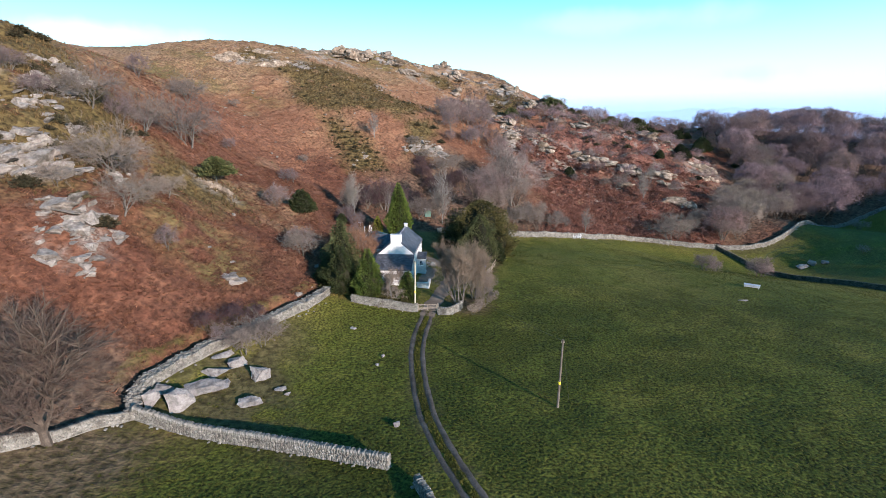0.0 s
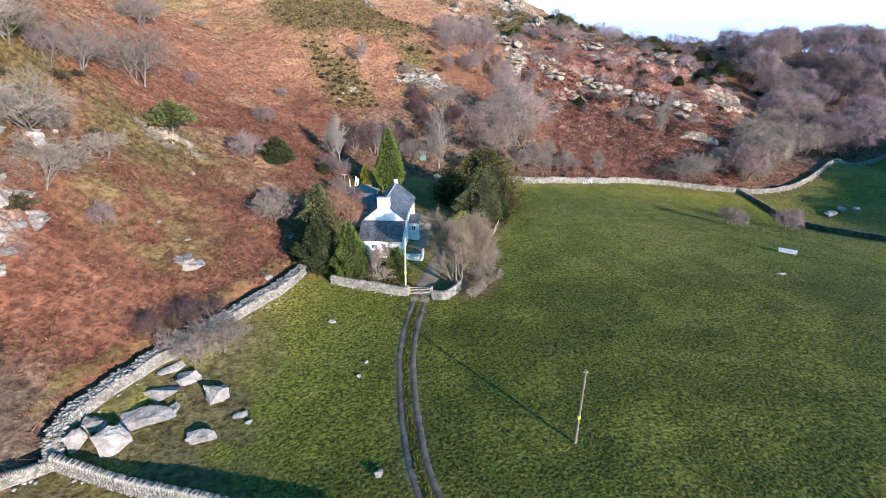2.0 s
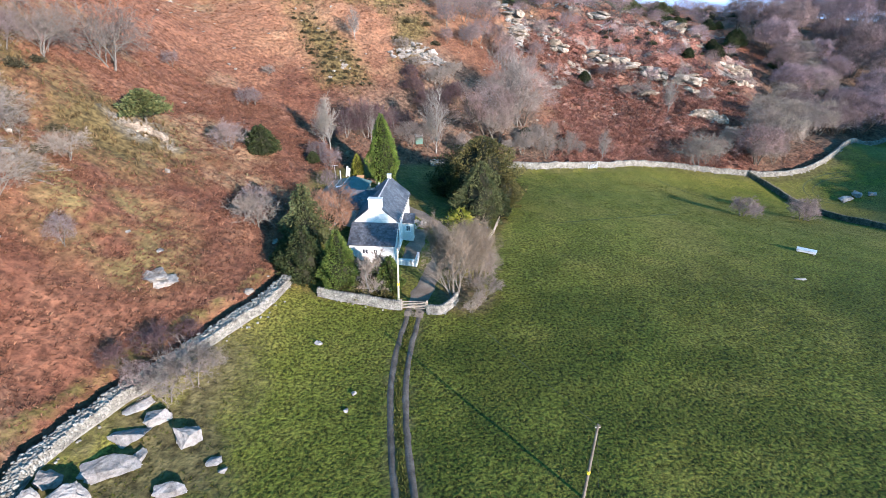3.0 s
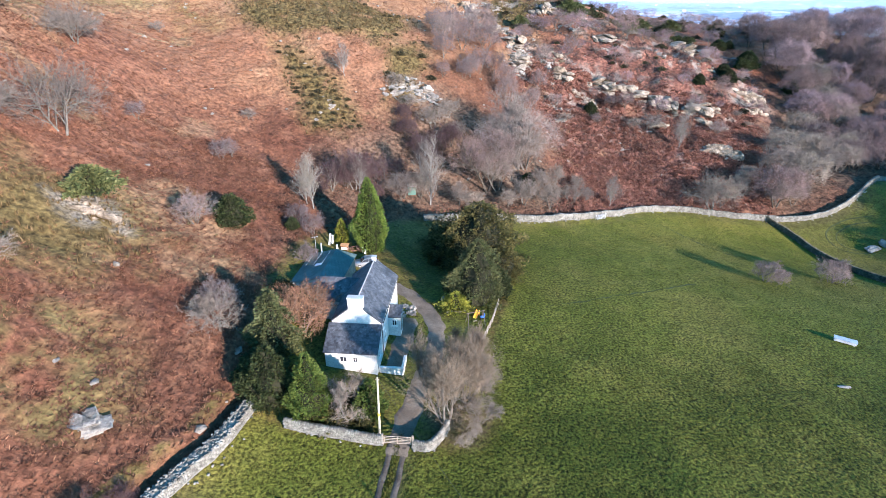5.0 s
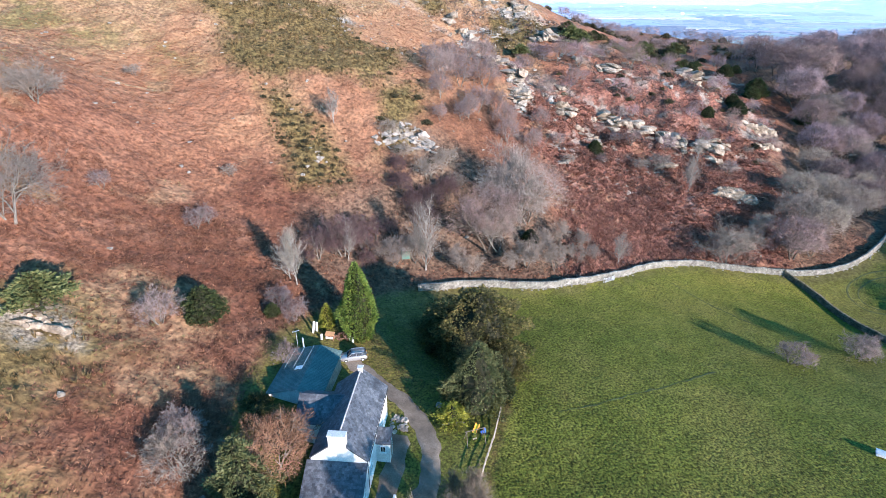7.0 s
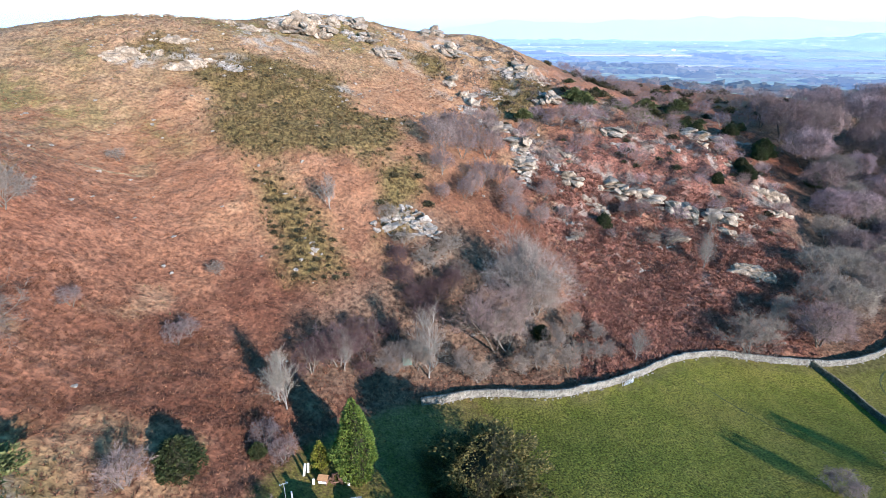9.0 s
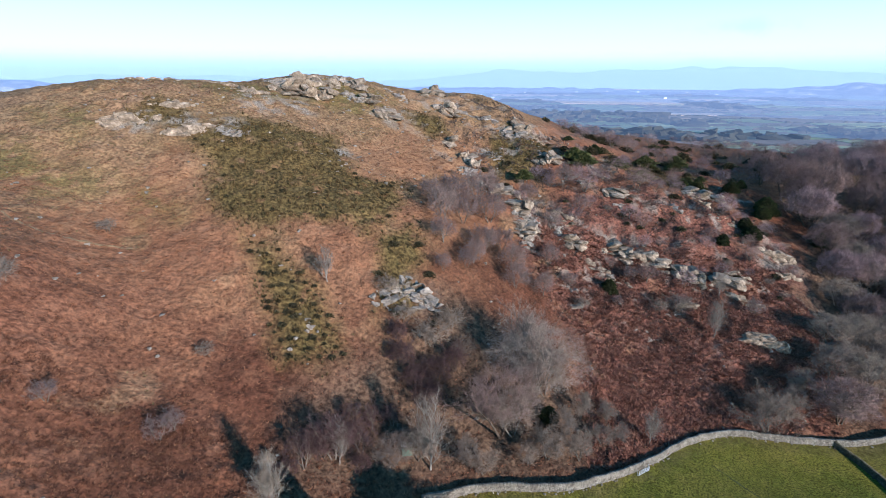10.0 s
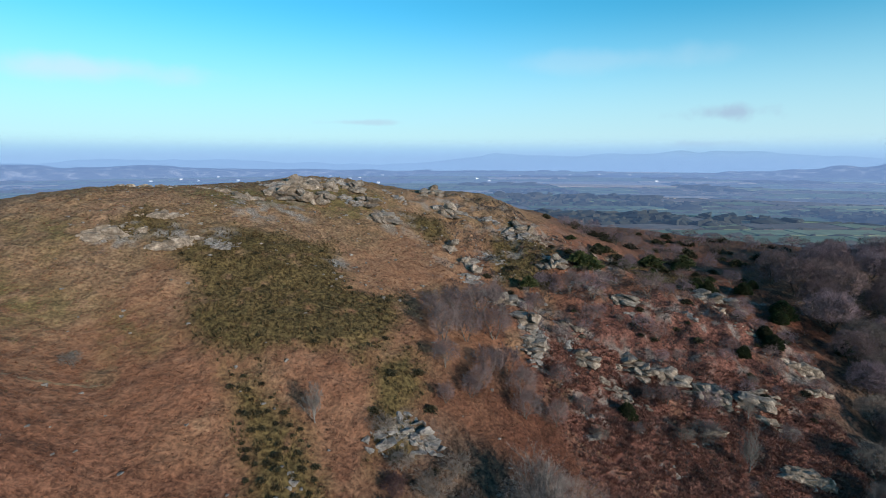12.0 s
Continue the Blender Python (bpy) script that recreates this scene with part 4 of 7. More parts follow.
ROCK_RNG = np.random.default_rng(77)
ROCKS = [rock_shape(ROCK_RNG, f) for f in (0.45, 0.55, 0.65, 0.8, 0.5, 0.7, 0.35, 0.9)]
PEBBLES = [rock_shape(ROCK_RNG, f, 5, False) for f in (0.45, 0.55, 0.65, 0.8, 0.5, 0.7, 0.35, 0.9)]
def weathered(rv, rf, seed, cuts=3, material=None, name="boulder", rough=1.0):
    """The same block with broken, pitted faces."""
    bm = bmesh.new()
    vs = [bm.verts.new(v) for v in rv]
    for f in rf:
        bm.faces.new([vs[i] for i in f])
    bmesh.ops.triangulate(bm, faces=bm.faces)
    bmesh.ops.subdivide_edges(bm, edges=bm.edges, cuts=cuts, use_grid_fill=True)
    for v in bm.verts:
        q = v.co * 2.1 + Vector((seed, 0, 0))
        ridge = 1 - 2 * abs(noise.noise(q * 1.3))
        v.co *= 1 + rough * (0.13 * noise.noise(q) + 0.10 * (ridge - 0.5) + 0.07 * noise.noise(q * 3.6) + 0.06 * abs(noise.noise(q * 6.5)))
    me = bpy.data.meshes.new(name)
    bm.to_mesh(me)
    bm.free()
    me.materials.append(material or M_ROCK)
    return me


BOULDER_MESHES = [weathered(*rock_shape(ROCK_RNG, f, 4, False), k, 4, M_BOULDER, "boulder", 0.95) for k, f in enumerate((0.45, 0.55, 0.6, 0.75, 0.5, 0.65, 0.4, 0.7))]
ROCK_MESHES = [weathered(*rock_shape(ROCK_RNG, f, 4, False), 20 + k, 3, M_ROCK, "rock", 1.05) for k, f in enumerate((0.45, 0.55, 0.65, 0.8, 0.5, 0.7, 0.35, 0.9))]
CRAG_MESHES = [weathered(*rock_shape(ROCK_RNG, f, 5, False), 40 + k, 3, M_CRAG, "rock", 1.0) for k, f in enumerate((0.6, 0.8, 0.9, 1.0, 0.7, 0.9))]


def boulder(x, y, sx, sy, sz, turn, n, label, tilt=0.0, sink=0.2):
    ob = new("boulder", BOULDER_MESHES[n % 8])
    ob.matrix_basis = pose(x, y, gz(x, y) + sz * (1 - sink) * 0.6, tilt, tilt * 0.5, turn) @ Matrix.Diagonal((sx, sy, sz * 1.05 / 0.6, 1))
    return tagged(ob, label, "boulder", "boulders below the wall")


boulder(-28.8, 60.6, 1.90, 1.15, 0.66, 22, 0, "flat pale grey boulder on the grass", 6)
boulder(-28.8, 57.5, 2.55, 1.30, 0.80, 18, 4, "long cracked grey boulder in rough grass", 8)
boulder(-26.9, 58.9, 0.88, 0.65, 0.40, 60, 2, "small grey boulder beside a larger one")
boulder(-30.2, 53.6, 1.30, 1.40, 1.15, 75, 3, "tall slanted grey boulder casting a deep shadow", 18)
boulder(-23.1, 56.0, 1.45, 0.80, 0.62, 12, 4, "low wedge-shaped pale boulder", 12)
boulder(-23.6, 61.2, 1.15, 0.93, 0.85, 30, 5, "rounded grey boulder standing alone on grass")
boulder(-32.7, 55.3, 1.05, 0.90, 0.80, 45, 1, "grey boulder against the stone wall")
boulder(-33.0, 53.1, 0.80, 0.74, 0.95, 80, 3, "upright grey boulder against the stone wall", 12)
boulder(-27.0, 62.6, 1.18, 0.93, 0.70, 10, 2, "blocky pale boulder near the stone wall")
boulder(-29.3, 63.6, 1.40, 0.74, 0.46, 40, 6, "low pale boulder near the stone wall")
boulder(-20.5, 59.0, 0.68, 0.56, 0.28, 10, 6, "half-buried stone in the pasture")
boulder(-19.4, 58.2, 0.42, 0.36, 0.22, 50, 0, "half-buried stone in the pasture")
boulder(-14.4, 75.6, 0.50, 0.36, 0.22, 20, 1, "half-buried stone in the pasture")
boulder(-9.0, 68.0, 0.29, 0.24, 0.22, 20, 2, "small pale stone in the pasture")
boulder(-9.5, 65.6, 0.25, 0.24, 0.18, 70, 5, "small pale stone in the pasture")
boulder(-5.6, 51.5, 0.42, 0.32, 0.29, 70, 5, "small grey stone beside the track")
boulder(56.0, 96.5, 0.84, 0.28, 0.18, -8, 6, "pale flat stone lying in the pasture")
boulder(113.0, 165.0, 2.02, 1.28, 0.86, 10, 4, "large cracked grey boulder in the far pasture")
boulder(117.0, 166.5, 1.85, 1.28, 0.79, 50, 2, "large upright grey boulder in the far pasture")
boulder(120.5, 165.5, 1.34, 1.04, 0.65, 50, 1, "grey boulder at the end of a group")


def outcrop(x, y, rx, ry, count, size, label, seed, turn=0.0, proud=0.35):
    """A group of rocks that break out of the hillside."""
    rng = np.random.default_rng(seed)
    th = thing("rock_outcrop", x, y, gz(x, y), label, "rock outcrop")
    z0 = gz(x, y)
    ct, st = math.cos(radians(turn)), math.sin(radians(turn))
    for _ in range(int(count * 1.9)):
        r, a = math.sqrt(rng.uniform(0, 1)), rng.uniform(0, 2 * math.pi)
        lx, ly = r * rx * math.cos(a), r * ry * math.sin(a)
        dx, dy = lx * ct - ly * st, lx * st + ly * ct
        k = 0.85 * size * rng.uniform(0.2, 1.0) ** 1.1 * (1.25 - 0.6 * r)
        ledge = rx > 2.4 * ry or ry > 2.4 * rx
        ob = new("rock", CRAG_MESHES[int(rng.integers(6))] if ledge else ROCK_MESHES[int(rng.integers(8))])
        ob.parent = th
        turned = turn + (90 if ry > rx else 0)
        if ledge:
            # Bedded rock: long blocks that follow the ledge.
            m = pose(dx, dy, gz(x + dx, y + dy) - z0 + k * 0.22, rng.normal(0, 7), rng.normal(0, 7), turned + rng.normal(0, 9)) @ Matrix.Diagonal((k * rng.uniform(1.1, 2.0), k * rng.uniform(0.5, 0.8), k * rng.uniform(0.7, 1.15), 1))
        else:
            m = pose(dx, dy, gz(x + dx, y + dy) - z0 + k * proud * 0.12, rng.normal(6, 12), rng.normal(0, 12), turned + rng.normal(0, 25)) @ Matrix.Diagonal((k * rng.uniform(0.9, 1.7), k * rng.uniform(0.7, 1.2), k * rng.uniform(0.4, 0.85), 1))
        ob.matrix_basis = m
    return th


WEST_ROCKS = [(-61.0, 78.0, 6, 4, 22, 2.9, 20), (-50.8, 72.0, 4.5, 3, 20, 2.5, 10), (-49.5, 66.5, 4.5, 2.5, 16, 1.7, 0), (-77, 111, 6, 4, 20, 2.6, 30), (-64, 84, 5, 3, 14, 2.2, 15), (-72, 101, 5, 3, 12, 2.0, 20), (-68.5, 92.6, 7, 4, 16, 1.9, 20), (-54, 84, 4, 2.5, 8, 1.4, 0), (-33.6, 79.3, 1.2, 1.1, 12, 1.5, 0), (-47.6, 108.8, 4.5, 1.5, 12, 1.1, 0), (-5.0, 187.5, 3.5, 5.0, 16, 1.9, 60), (-11, 184, 4, 3, 14, 1.6, 20)]
SLOPE_ROCKS = [(-26.5, 173.8, 1.6, 1.6, 6, 1.0, 0), (27, 236, 3.4, 5.5, 26, 2.2, 10), (26, 229, 2.6, 3.0, 12, 1.8, 10), (37, 240, 2.6, 4.4, 16, 1.7, 10), (16, 252, 3, 4, 12, 1.6, 0), (66, 214, 5, 2.6, 10, 1.4, -20), (56, 205, 4, 2, 7, 1.1, -25), (88.8, 204.3, 6, 2.0, 18, 2.3, -15), (118, 250, 6, 2, 18, 2.6, -5), (49, 228, 5, 2, 10, 2.0, -30), (92, 222, 6, 1.4, 12, 1.8, -22), (108, 300, 11, 5, 24, 2.6, 0), (-50, 294, 13, 4.0, 26, 3.1, -5)]
SUMMIT_ROCKS = [(-40, 300, 6, 3, 12, 2.8, -15), (-62, 290, 5, 3, 10, 2.6, 0), (-66, 268, 6, 2, 9, 1.6, 0), (-2, 322, 7, 3, 14, 2.4, -10), (-71, 229, 7, 2.2, 20, 2.2, 28), (-87, 229, 8, 1.8, 22, 1.9, 30), (-60, 232, 5, 2.4, 16, 1.8, 10), (-80, 240, 6, 1.6, 14, 1.6, 25), (-33, 286, 5, 2.5, 14, 2.2, -20), (-18, 305, 6, 2.5, 14, 2.0, -10), (19, 306, 6, 3, 16, 2.2, -20), (35, 300, 5, 3, 14, 2.0, -25), (-75, 270, 9, 1.6, 14, 1.3, 10)]
RIDGE_ROCKS = [(-96, 262, 9, 1.6, 14, 1.2, 5), (-18.8, 283, 5, 2.5, 12, 2.0, 0), (5, 308, 7, 3, 16, 2.4, 0), (10, 260, 4, 4, 12, 1.8, 30), (29, 300, 8, 4, 20, 2.4, -20), (-30, 241.7, 1.8, 1.6, 6, 1.2, 0), (20, 280, 6, 4, 12, 1.8, -30), (50, 270, 5, 3, 10, 1.6, -20), (60, 285, 5, 3, 10, 1.8, -20), (40, 245, 5, 2, 10, 1.7, -30), (37, 215, 3, 2, 6, 1.2, 0), (95, 232, 5, 2, 8, 1.4, -20)]
for n, (x, y, rx, ry, count, size, turn) in enumerate(WEST_ROCKS + SLOPE_ROCKS + SUMMIT_ROCKS + RIDGE_ROCKS):
    outcrop(x, y, rx, ry, count, size, "pale lichened rock outcrop breaking out of the hillside", 300 + n, turn)


def crag(x, y, width, high, turn, label, seed, lean=0.45, block=1.9, thin=0.34):
    """A broken cliff: bedded blocks, stacked in uneven columns and stepping back into the slope."""
    rng = np.random.default_rng(seed)
    z0 = gz(x, y)
    th = thing("crag", x, y, z0, label, "crag")
    ct, st = math.cos(radians(turn)), math.sin(radians(turn))
    s = -width / 2
    while s < width / 2:
        w = block * rng.uniform(0.7, 1.9)
        edge = 1 - (2 * abs(s) / width) ** 2.5
        top = high * max(0.2, edge * (0.55 + 0.9 * float(fbm(np.array([s / 3.1 + seed]), np.array([0.5]), seed, 3)[0])))
        step_out, z = rng.normal(0, 0.6), -0.9
        while z < top:
            h = block * rng.uniform(thin, thin + 0.5)
            out = step_out + lean * (z + 0.9) + rng.normal(0, 0.3)
            dx, dy = s * ct - out * st, s * st + out * ct
            ob = new("rock", CRAG_MESHES[int(rng.integers(6))])
            ob.parent = th
            ob.matrix_basis = pose(dx, dy, z + h * 0.5, rng.normal(0, 4), rng.normal(0, 4), turn + rng.normal(0, 6)) @ Matrix.Diagonal((w * 0.66, rng.uniform(0.8, 1.4) * block, h * rng.uniform(0.75, 1.0), 1))
            z += h * 0.95
        s += w * 0.82
    return th


HIGH_CRAGS = [(-55, 277.5, 15, 4.4, -3, 0.1), (-43, 280.5, 10, 3.6, -15, 0.2), (-33, 297, 6, 2.6, -20, 0.5), (-27.4, 286.4, 8, 3.4, -15, 0.5), (-20.4, 278.6, 12, 2.2, 5, 0.6), (-1.7, 320, 8, 3.4, -10, 0.5), (4.4, 304, 9, 4.2, -10, 0.5), (2.9, 277.5, 7, 3.0, -45, 0.6), (9.5, 270, 10, 2.8, -35, 0.6), (34.2, 302, 9, 3.4, -10, 0.5), (42, 277, 9, 2.2, -15, 0.8)]
LOW_CRAGS = [(20.5, 248, 9, 3.0, 0, 0.5), (24.5, 238, 8, 4.2, -30, 0.4), (26, 231, 6, 3.8, -35, 0.5), (41, 233, 6, 3.2, -30, 0.5), (57, 237.5, 11, 2.0, -24, 0.9), (65, 233.5, 9, 2.2, -22, 0.9), (75, 228.5, 11, 3.6, -12, 0.5), (89.7, 226.5, 8, 1.3, -25, 0.9), (103, 285, 10, 3.2, 0, 0.5), (112, 288, 8, 2.6, -10, 0.5), (64, 262, 7, 2.0, -20, 0.7)]
for n, (x, y, width, high, turn, lean) in enumerate(HIGH_CRAGS):
    crag(x, y, width * 1.1, high * 0.6, turn, "pale rounded crag of cracked rock on the hilltop", 500 + n, lean + 0.7, 2.3, 0.55)
for n, (x, y, width, high, turn, lean) in enumerate(LOW_CRAGS):
    crag(x, y, width * 1.15, high * 0.6, turn, "pale fractured crag of bedded rock on the hillside", 530 + n, lean + 0.45, 2.5, 0.28)


rng_crag = np.random.default_rng(91)
for n in range(16):
    while True:
        x, y = rng_crag.uniform(4, 130), rng_crag.uniform(192, 312)
        if inside(CRAGGY, np.array([x]), np.array([y]))[0]:
            break
    outcrop(x, y, rng_crag.uniform(2, 5), rng_crag.uniform(1, 2), int(rng_crag.integers(4, 10)), rng_crag.uniform(0.9, 1.9), "grey rock ledge among bracken and bushes", 700 + n, rng_crag.uniform(-40, 10))


def scattered_stones():
    rng = np.random.default_rng(5)
    v, f = [], []
    spots = 0
    while spots < 620:
        x, y = (rng.uniform(-110, 110), rng.uniform(60, 320)) if spots < 240 else (rng.uniform(-105, 60), rng.uniform(225, 325))
        if inside(FIELD, np.array([x]), np.array([y]))[0] or inside(GARDEN, np.array([x]), np.array([y]))[0] or abs(x + 40) < 14 and y < 70:
            continue
        rv, rf = PEBBLES[int(rng.integers(8))]
        k = rng.uniform(0.18, 0.55)
        t = rng.uniform(0, 6.28)
        w = rv * k * np.array([1.3, 1.0, 1.0])
        w = np.column_stack([w[:, 0] * math.cos(t) - w[:, 1] * math.sin(t) + x, w[:, 0] * math.sin(t) + w[:, 1] * math.cos(t) + y, w[:, 2] + gz(x, y) + 0.12])
        f += [tuple(i + len(v) for i in face) for face in rf]
        v += list(w)
        spots += 1
    tagged(part("loose_stones", v, f, M_ROCK), "pale loose stones strewn over the hillside", "stones", kind="stuff")


scattered_stones()


# ---- the white house ----
def slates(p0, along, up, length, rise, course=0.30, width=0.32, seed=0, lift=0.05):
    """Overlapping slates on a slope: p0 is the eaves' start, along and up are unit directions in the slope."""
    rng = np.random.default_rng(seed)
    p0, a, u = np.array(p0, float), np.array(along, float), np.array(up, float)
    nrm = np.cross(a, u)
    nrm = nrm if nrm[2] > 0 else -nrm
    v, f = [], []
    for c in range(int(rise / course) + 1):
        u0, u1 = c * course, min(c * course + course * 1.25, rise)
        x = -width * 0.5 * (c % 2)
        while x < length:
            w = width * rng.uniform(0.8, 1.2)
            a0, a1 = max(x, 0), min(x + w - 0.012, length)
            if a1 - a0 > 0.05:
                dz = rng.normal(0, 0.006)
                low = lift + 0.035 + dz
                i = len(v)
                v += [p0 + a * a0 + u * (u0 + rng.normal(0, 0.012)) + nrm * low, p0 + a * a1 + u * (u0 + rng.normal(0, 0.012)) + nrm * low, p0 + a * a1 + u * u1 + nrm * (lift + 0.005), p0 + a * a0 + u * u1 + nrm * (lift + 0.005)]
                f.append((i, i + 1, i + 2, i + 3))
            x += w
    return v, f


def slab(a, b, c, d, t):
    """A sloping slab of thickness t under the four corners, in order."""
    pts = [Vector(p) for p in (a, b, c, d)]
    n = (pts[1] - pts[0]).cross(pts[3] - pts[0]).normalized()
    n = n if n.z > 0 else -n
    return pts + [p - n * t for p in pts], [(0, 1, 2, 3), (7, 6, 5, 4), (0, 4, 5, 1), (1, 5, 6, 2), (2, 6, 7, 3), (3, 7, 4, 0)]


def roof_slope(parent, a, b, c, d, seed, label="weathered blue-grey slate roof slope"):
    """A slate roof slope with corners eaves a to b and ridge c above b, d above a."""
    A, B, C, D = (Vector(p) for p in (a, b, c, d))
    roof = part("roof", *slab(a, b, c, d, 0.14), M_SLATE_BED, parent, label)
    along, up = (B - A).normalized(), (D - A).normalized()
    part("slate_coat", *slates(A, along, up, (B - A).length, (D - A).length, seed=seed, lift=0.01), M_SLATE, roof)
    return roof


def house_window(parent, x, y, z, w, h, facing, bars=1):
    """A sash window set in a wall: facing is the outward direction, 'front' or 'side'. The origin is its centre on the wall's face."""
    turn = {"front": 0, "side": 90, "back": 180, "left": -90}[facing]
    m = pose(x, y, z, 0, 0, turn)
    t = 0.07
    pieces = [box(-w / 2, w / 2, -0.05, 0.05, h / 2 - t, h / 2), box(-w / 2, w / 2, -0.05, 0.05, -h / 2, -h / 2 + t), box(-w / 2, -w / 2 + t, -0.05, 0.05, -h / 2 + t, h / 2 - t), box(w / 2 - t, w / 2, -0.05, 0.05, -h / 2 + t, h / 2 - t)]
    for k in range(bars):
        xb = -w / 2 + w * (k + 1) / (bars + 1)
        pieces.append(box(xb - 0.03, xb + 0.03, -0.04, 0.04, -h / 2 + t, h / 2 - t))
    win = part("window", *joined(*pieces), M_WHITEPAINT, parent, "white-painted window frame", at=m)
    for k in range(bars + 1):
        x0, x1 = -w / 2 + w * k / (bars + 1), -w / 2 + w * (k + 1) / (bars + 1)
        part("pane", *box(x0 + 0.03, x1 - 0.03, -0.012, 0.0, -h / 2 + t, h / 2 - t), M_GLASS, win)
    part("window_sill", *bevelled(*box(-w / 2 - 0.1, w / 2 + 0.1, -0.16, 0.04, -h / 2 - 0.09, -h / 2 - 0.005), 0.015), M_WHITEPAINT, win)
    return win


def white_house():
    h = thing("house", -9.9, 98.4, 10.7, "white limewashed stone farmhouse with slate roofs and wide chimney", "house", turn=-4.4)
    E, R, W, L = 4.7, 7.4, 3.25, 12.9
    # Main block: a gabled shell.
    prof = [(-W, -2.0), (W, -2.0), (W, E), (0, R), (-W, E)]
    v = [(x, 0, z) for x, z in prof] + [(x, L, z) for x, z in prof]
    part("wall", v, [(0, 1, 2, 3, 4), (9, 8, 7, 6, 5)] + [(i, i + 5, (i + 1) % 5 + 5, (i + 1) % 5) for i in (0, 1, 4)], M_LIMEWASH, h, "bright white limewashed gabled wall")
    o, k = 0.22, (R - E) / W
    roof_slope(h, (W + o, 0.06, E - o * k + 0.16), (W + o, L + 0.12, E - o * k + 0.16), (0, L + 0.12, R + 0.16), (0, 0.06, R + 0.16), 1)
    roof_slope(h, (-W - o, 0.06, E - o * k + 0.16), (-W - o, L + 0.12, E - o * k + 0.16), (0, L + 0.12, R + 0.16), (0, 0.06, R + 0.16), 2)
    part("ridge_tiles", *joined(*[([(x * 0.12, 0.9 + 0.45 * n + dy, R + 0.17 + (0.09 if x == 0 else -0.05)) for dy in (0, 0.43) for x in (-1, 0, 1)], [(0, 1, 4, 3), (1, 2, 5, 4)]) for n in range(26)]), M_RIDGE, h, "pale grey ridge tiles")
    # Chimneys.
    for y0, wide, deep, base, top, pots in ((-0.02, 1.0, 0.85, 5.6, 8.2, 2), (L - 0.62, 0.30, 0.55, 6.4, 8.0, 1)):
        ch = part("chimney", *bevelled(*box(-wide, wide, y0, y0 + deep, base, top), 0.03), M_LIMEWASH, h, "white rendered chimney stack")
        part("chimney_cap", *bevelled(*box(-wide - 0.09, wide + 0.09, y0 - 0.07, y0 + deep + 0.07, top, top + 0.13), 0.02), M_TANK, ch)
    # Lean-to against the gable.
    D, z1, z0 = 3.6, 4.35, 2.35
    v = [(-3.5, -D, -2.2), (W, -D, -2.2), (W, -D, z0), (-3.5, -D, z0), (-3.5, -0.01, -2.2), (W, -0.01, -2.2), (W, -0.01, z1), (-3.5, -0.01, z1)]
    part("lean_to_wall", v, [(0, 1, 2, 3), (1, 5, 6, 2), (4, 0, 3, 7), (3, 2, 6, 7)], M_LIMEWASH, h, "white limewashed lean-to wall")
    ks = (z1 - z0) / D
    roof_slope(h, (-3.7, -D - 0.2, z0 - 0.2 * ks + 0.16), (W + 0.2, -D - 0.2, z0 - 0.2 * ks + 0.16), (W + 0.2, -0.03, z1 + 0.16), (-3.7, -0.03, z1 + 0.16), 3, "mossy dark slate lean-to roof")
    house_window(h, -1.1, -D - 0.01, 1.35, 0.95, 0.85, "front", 1)
    house_window(h, 0.45, -D - 0.01, 1.35, 0.6, 0.8, "front", 1)
    # Rear wing.
    x0, ya, yb, yr, ze, zr = -7.0, 5.7, 11.5, 8.6, 4.3, 6.4
    v = [(x0, ya, -1.5), (x0, yb, -1.5), (x0, yb, ze), (x0, yr, zr), (x0, ya, ze)] + [(-W + 0.02, ya, -1.5), (-W + 0.02, yb, -1.5), (-W + 0.02, yb, ze), (-W + 0.02, yr, zr), (-W + 0.02, ya, ze)]
    part("wing_wall", v, [(4, 3, 2, 1, 0), (0, 5, 9, 4), (1, 2, 7, 6)], M_LIMEWASH, h, "white rear wing wall")
    kk = (zr - ze) / (yr - ya)
    roof_slope(h, (x0 - 0.15, ya - 0.2, ze - 0.2 * kk + 0.15), (-1.2, ya - 0.2, ze - 0.2 * kk + 0.15), (-1.2, yr, zr + 0.15), (x0 - 0.15, yr, zr + 0.15), 4, "dark slate wing roof in shade")
    roof_slope(h, (x0 - 0.15, yb + 0.2, ze - 0.2 * kk + 0.15), (-1.2, yb + 0.2, ze - 0.2 * kk + 0.15), (-1.2, yr, zr + 0.15), (x0 - 0.15, yr, zr + 0.15), 5, "dark slate wing roof in shade")
    # Porch on the long side.
    v = [(W, 4.9, -1), (5.0, 4.9, -1), (5.0, 6.7, -1), (W, 6.7, -1), (W, 4.9, 2.55), (5.0, 4.9, 2.55), (5.0, 6.7, 3.3), (W, 6.7, 3.3)]
    porch = part("porch", v, [(0, 1, 5, 4), (1, 2, 6, 5), (2, 3, 7, 6)], M_LIMEWASH, h, "small white porch with slate roof")
    roof_slope(porch, (W + 0.01, 4.72, 2.55), (5.15, 4.72, 2.55), (5.15, 6.8, 3.42), (W + 0.01, 6.8, 3.42), 6)
    house_window(h, 4.15, 4.89, 1.55, 0.7, 0.95, "front", 1)
    part("porch_door", *bevelled(*box(5.0, 5.06, 5.4, 6.25, -0.1, 1.95), 0.015), M_TIMBER, porch)
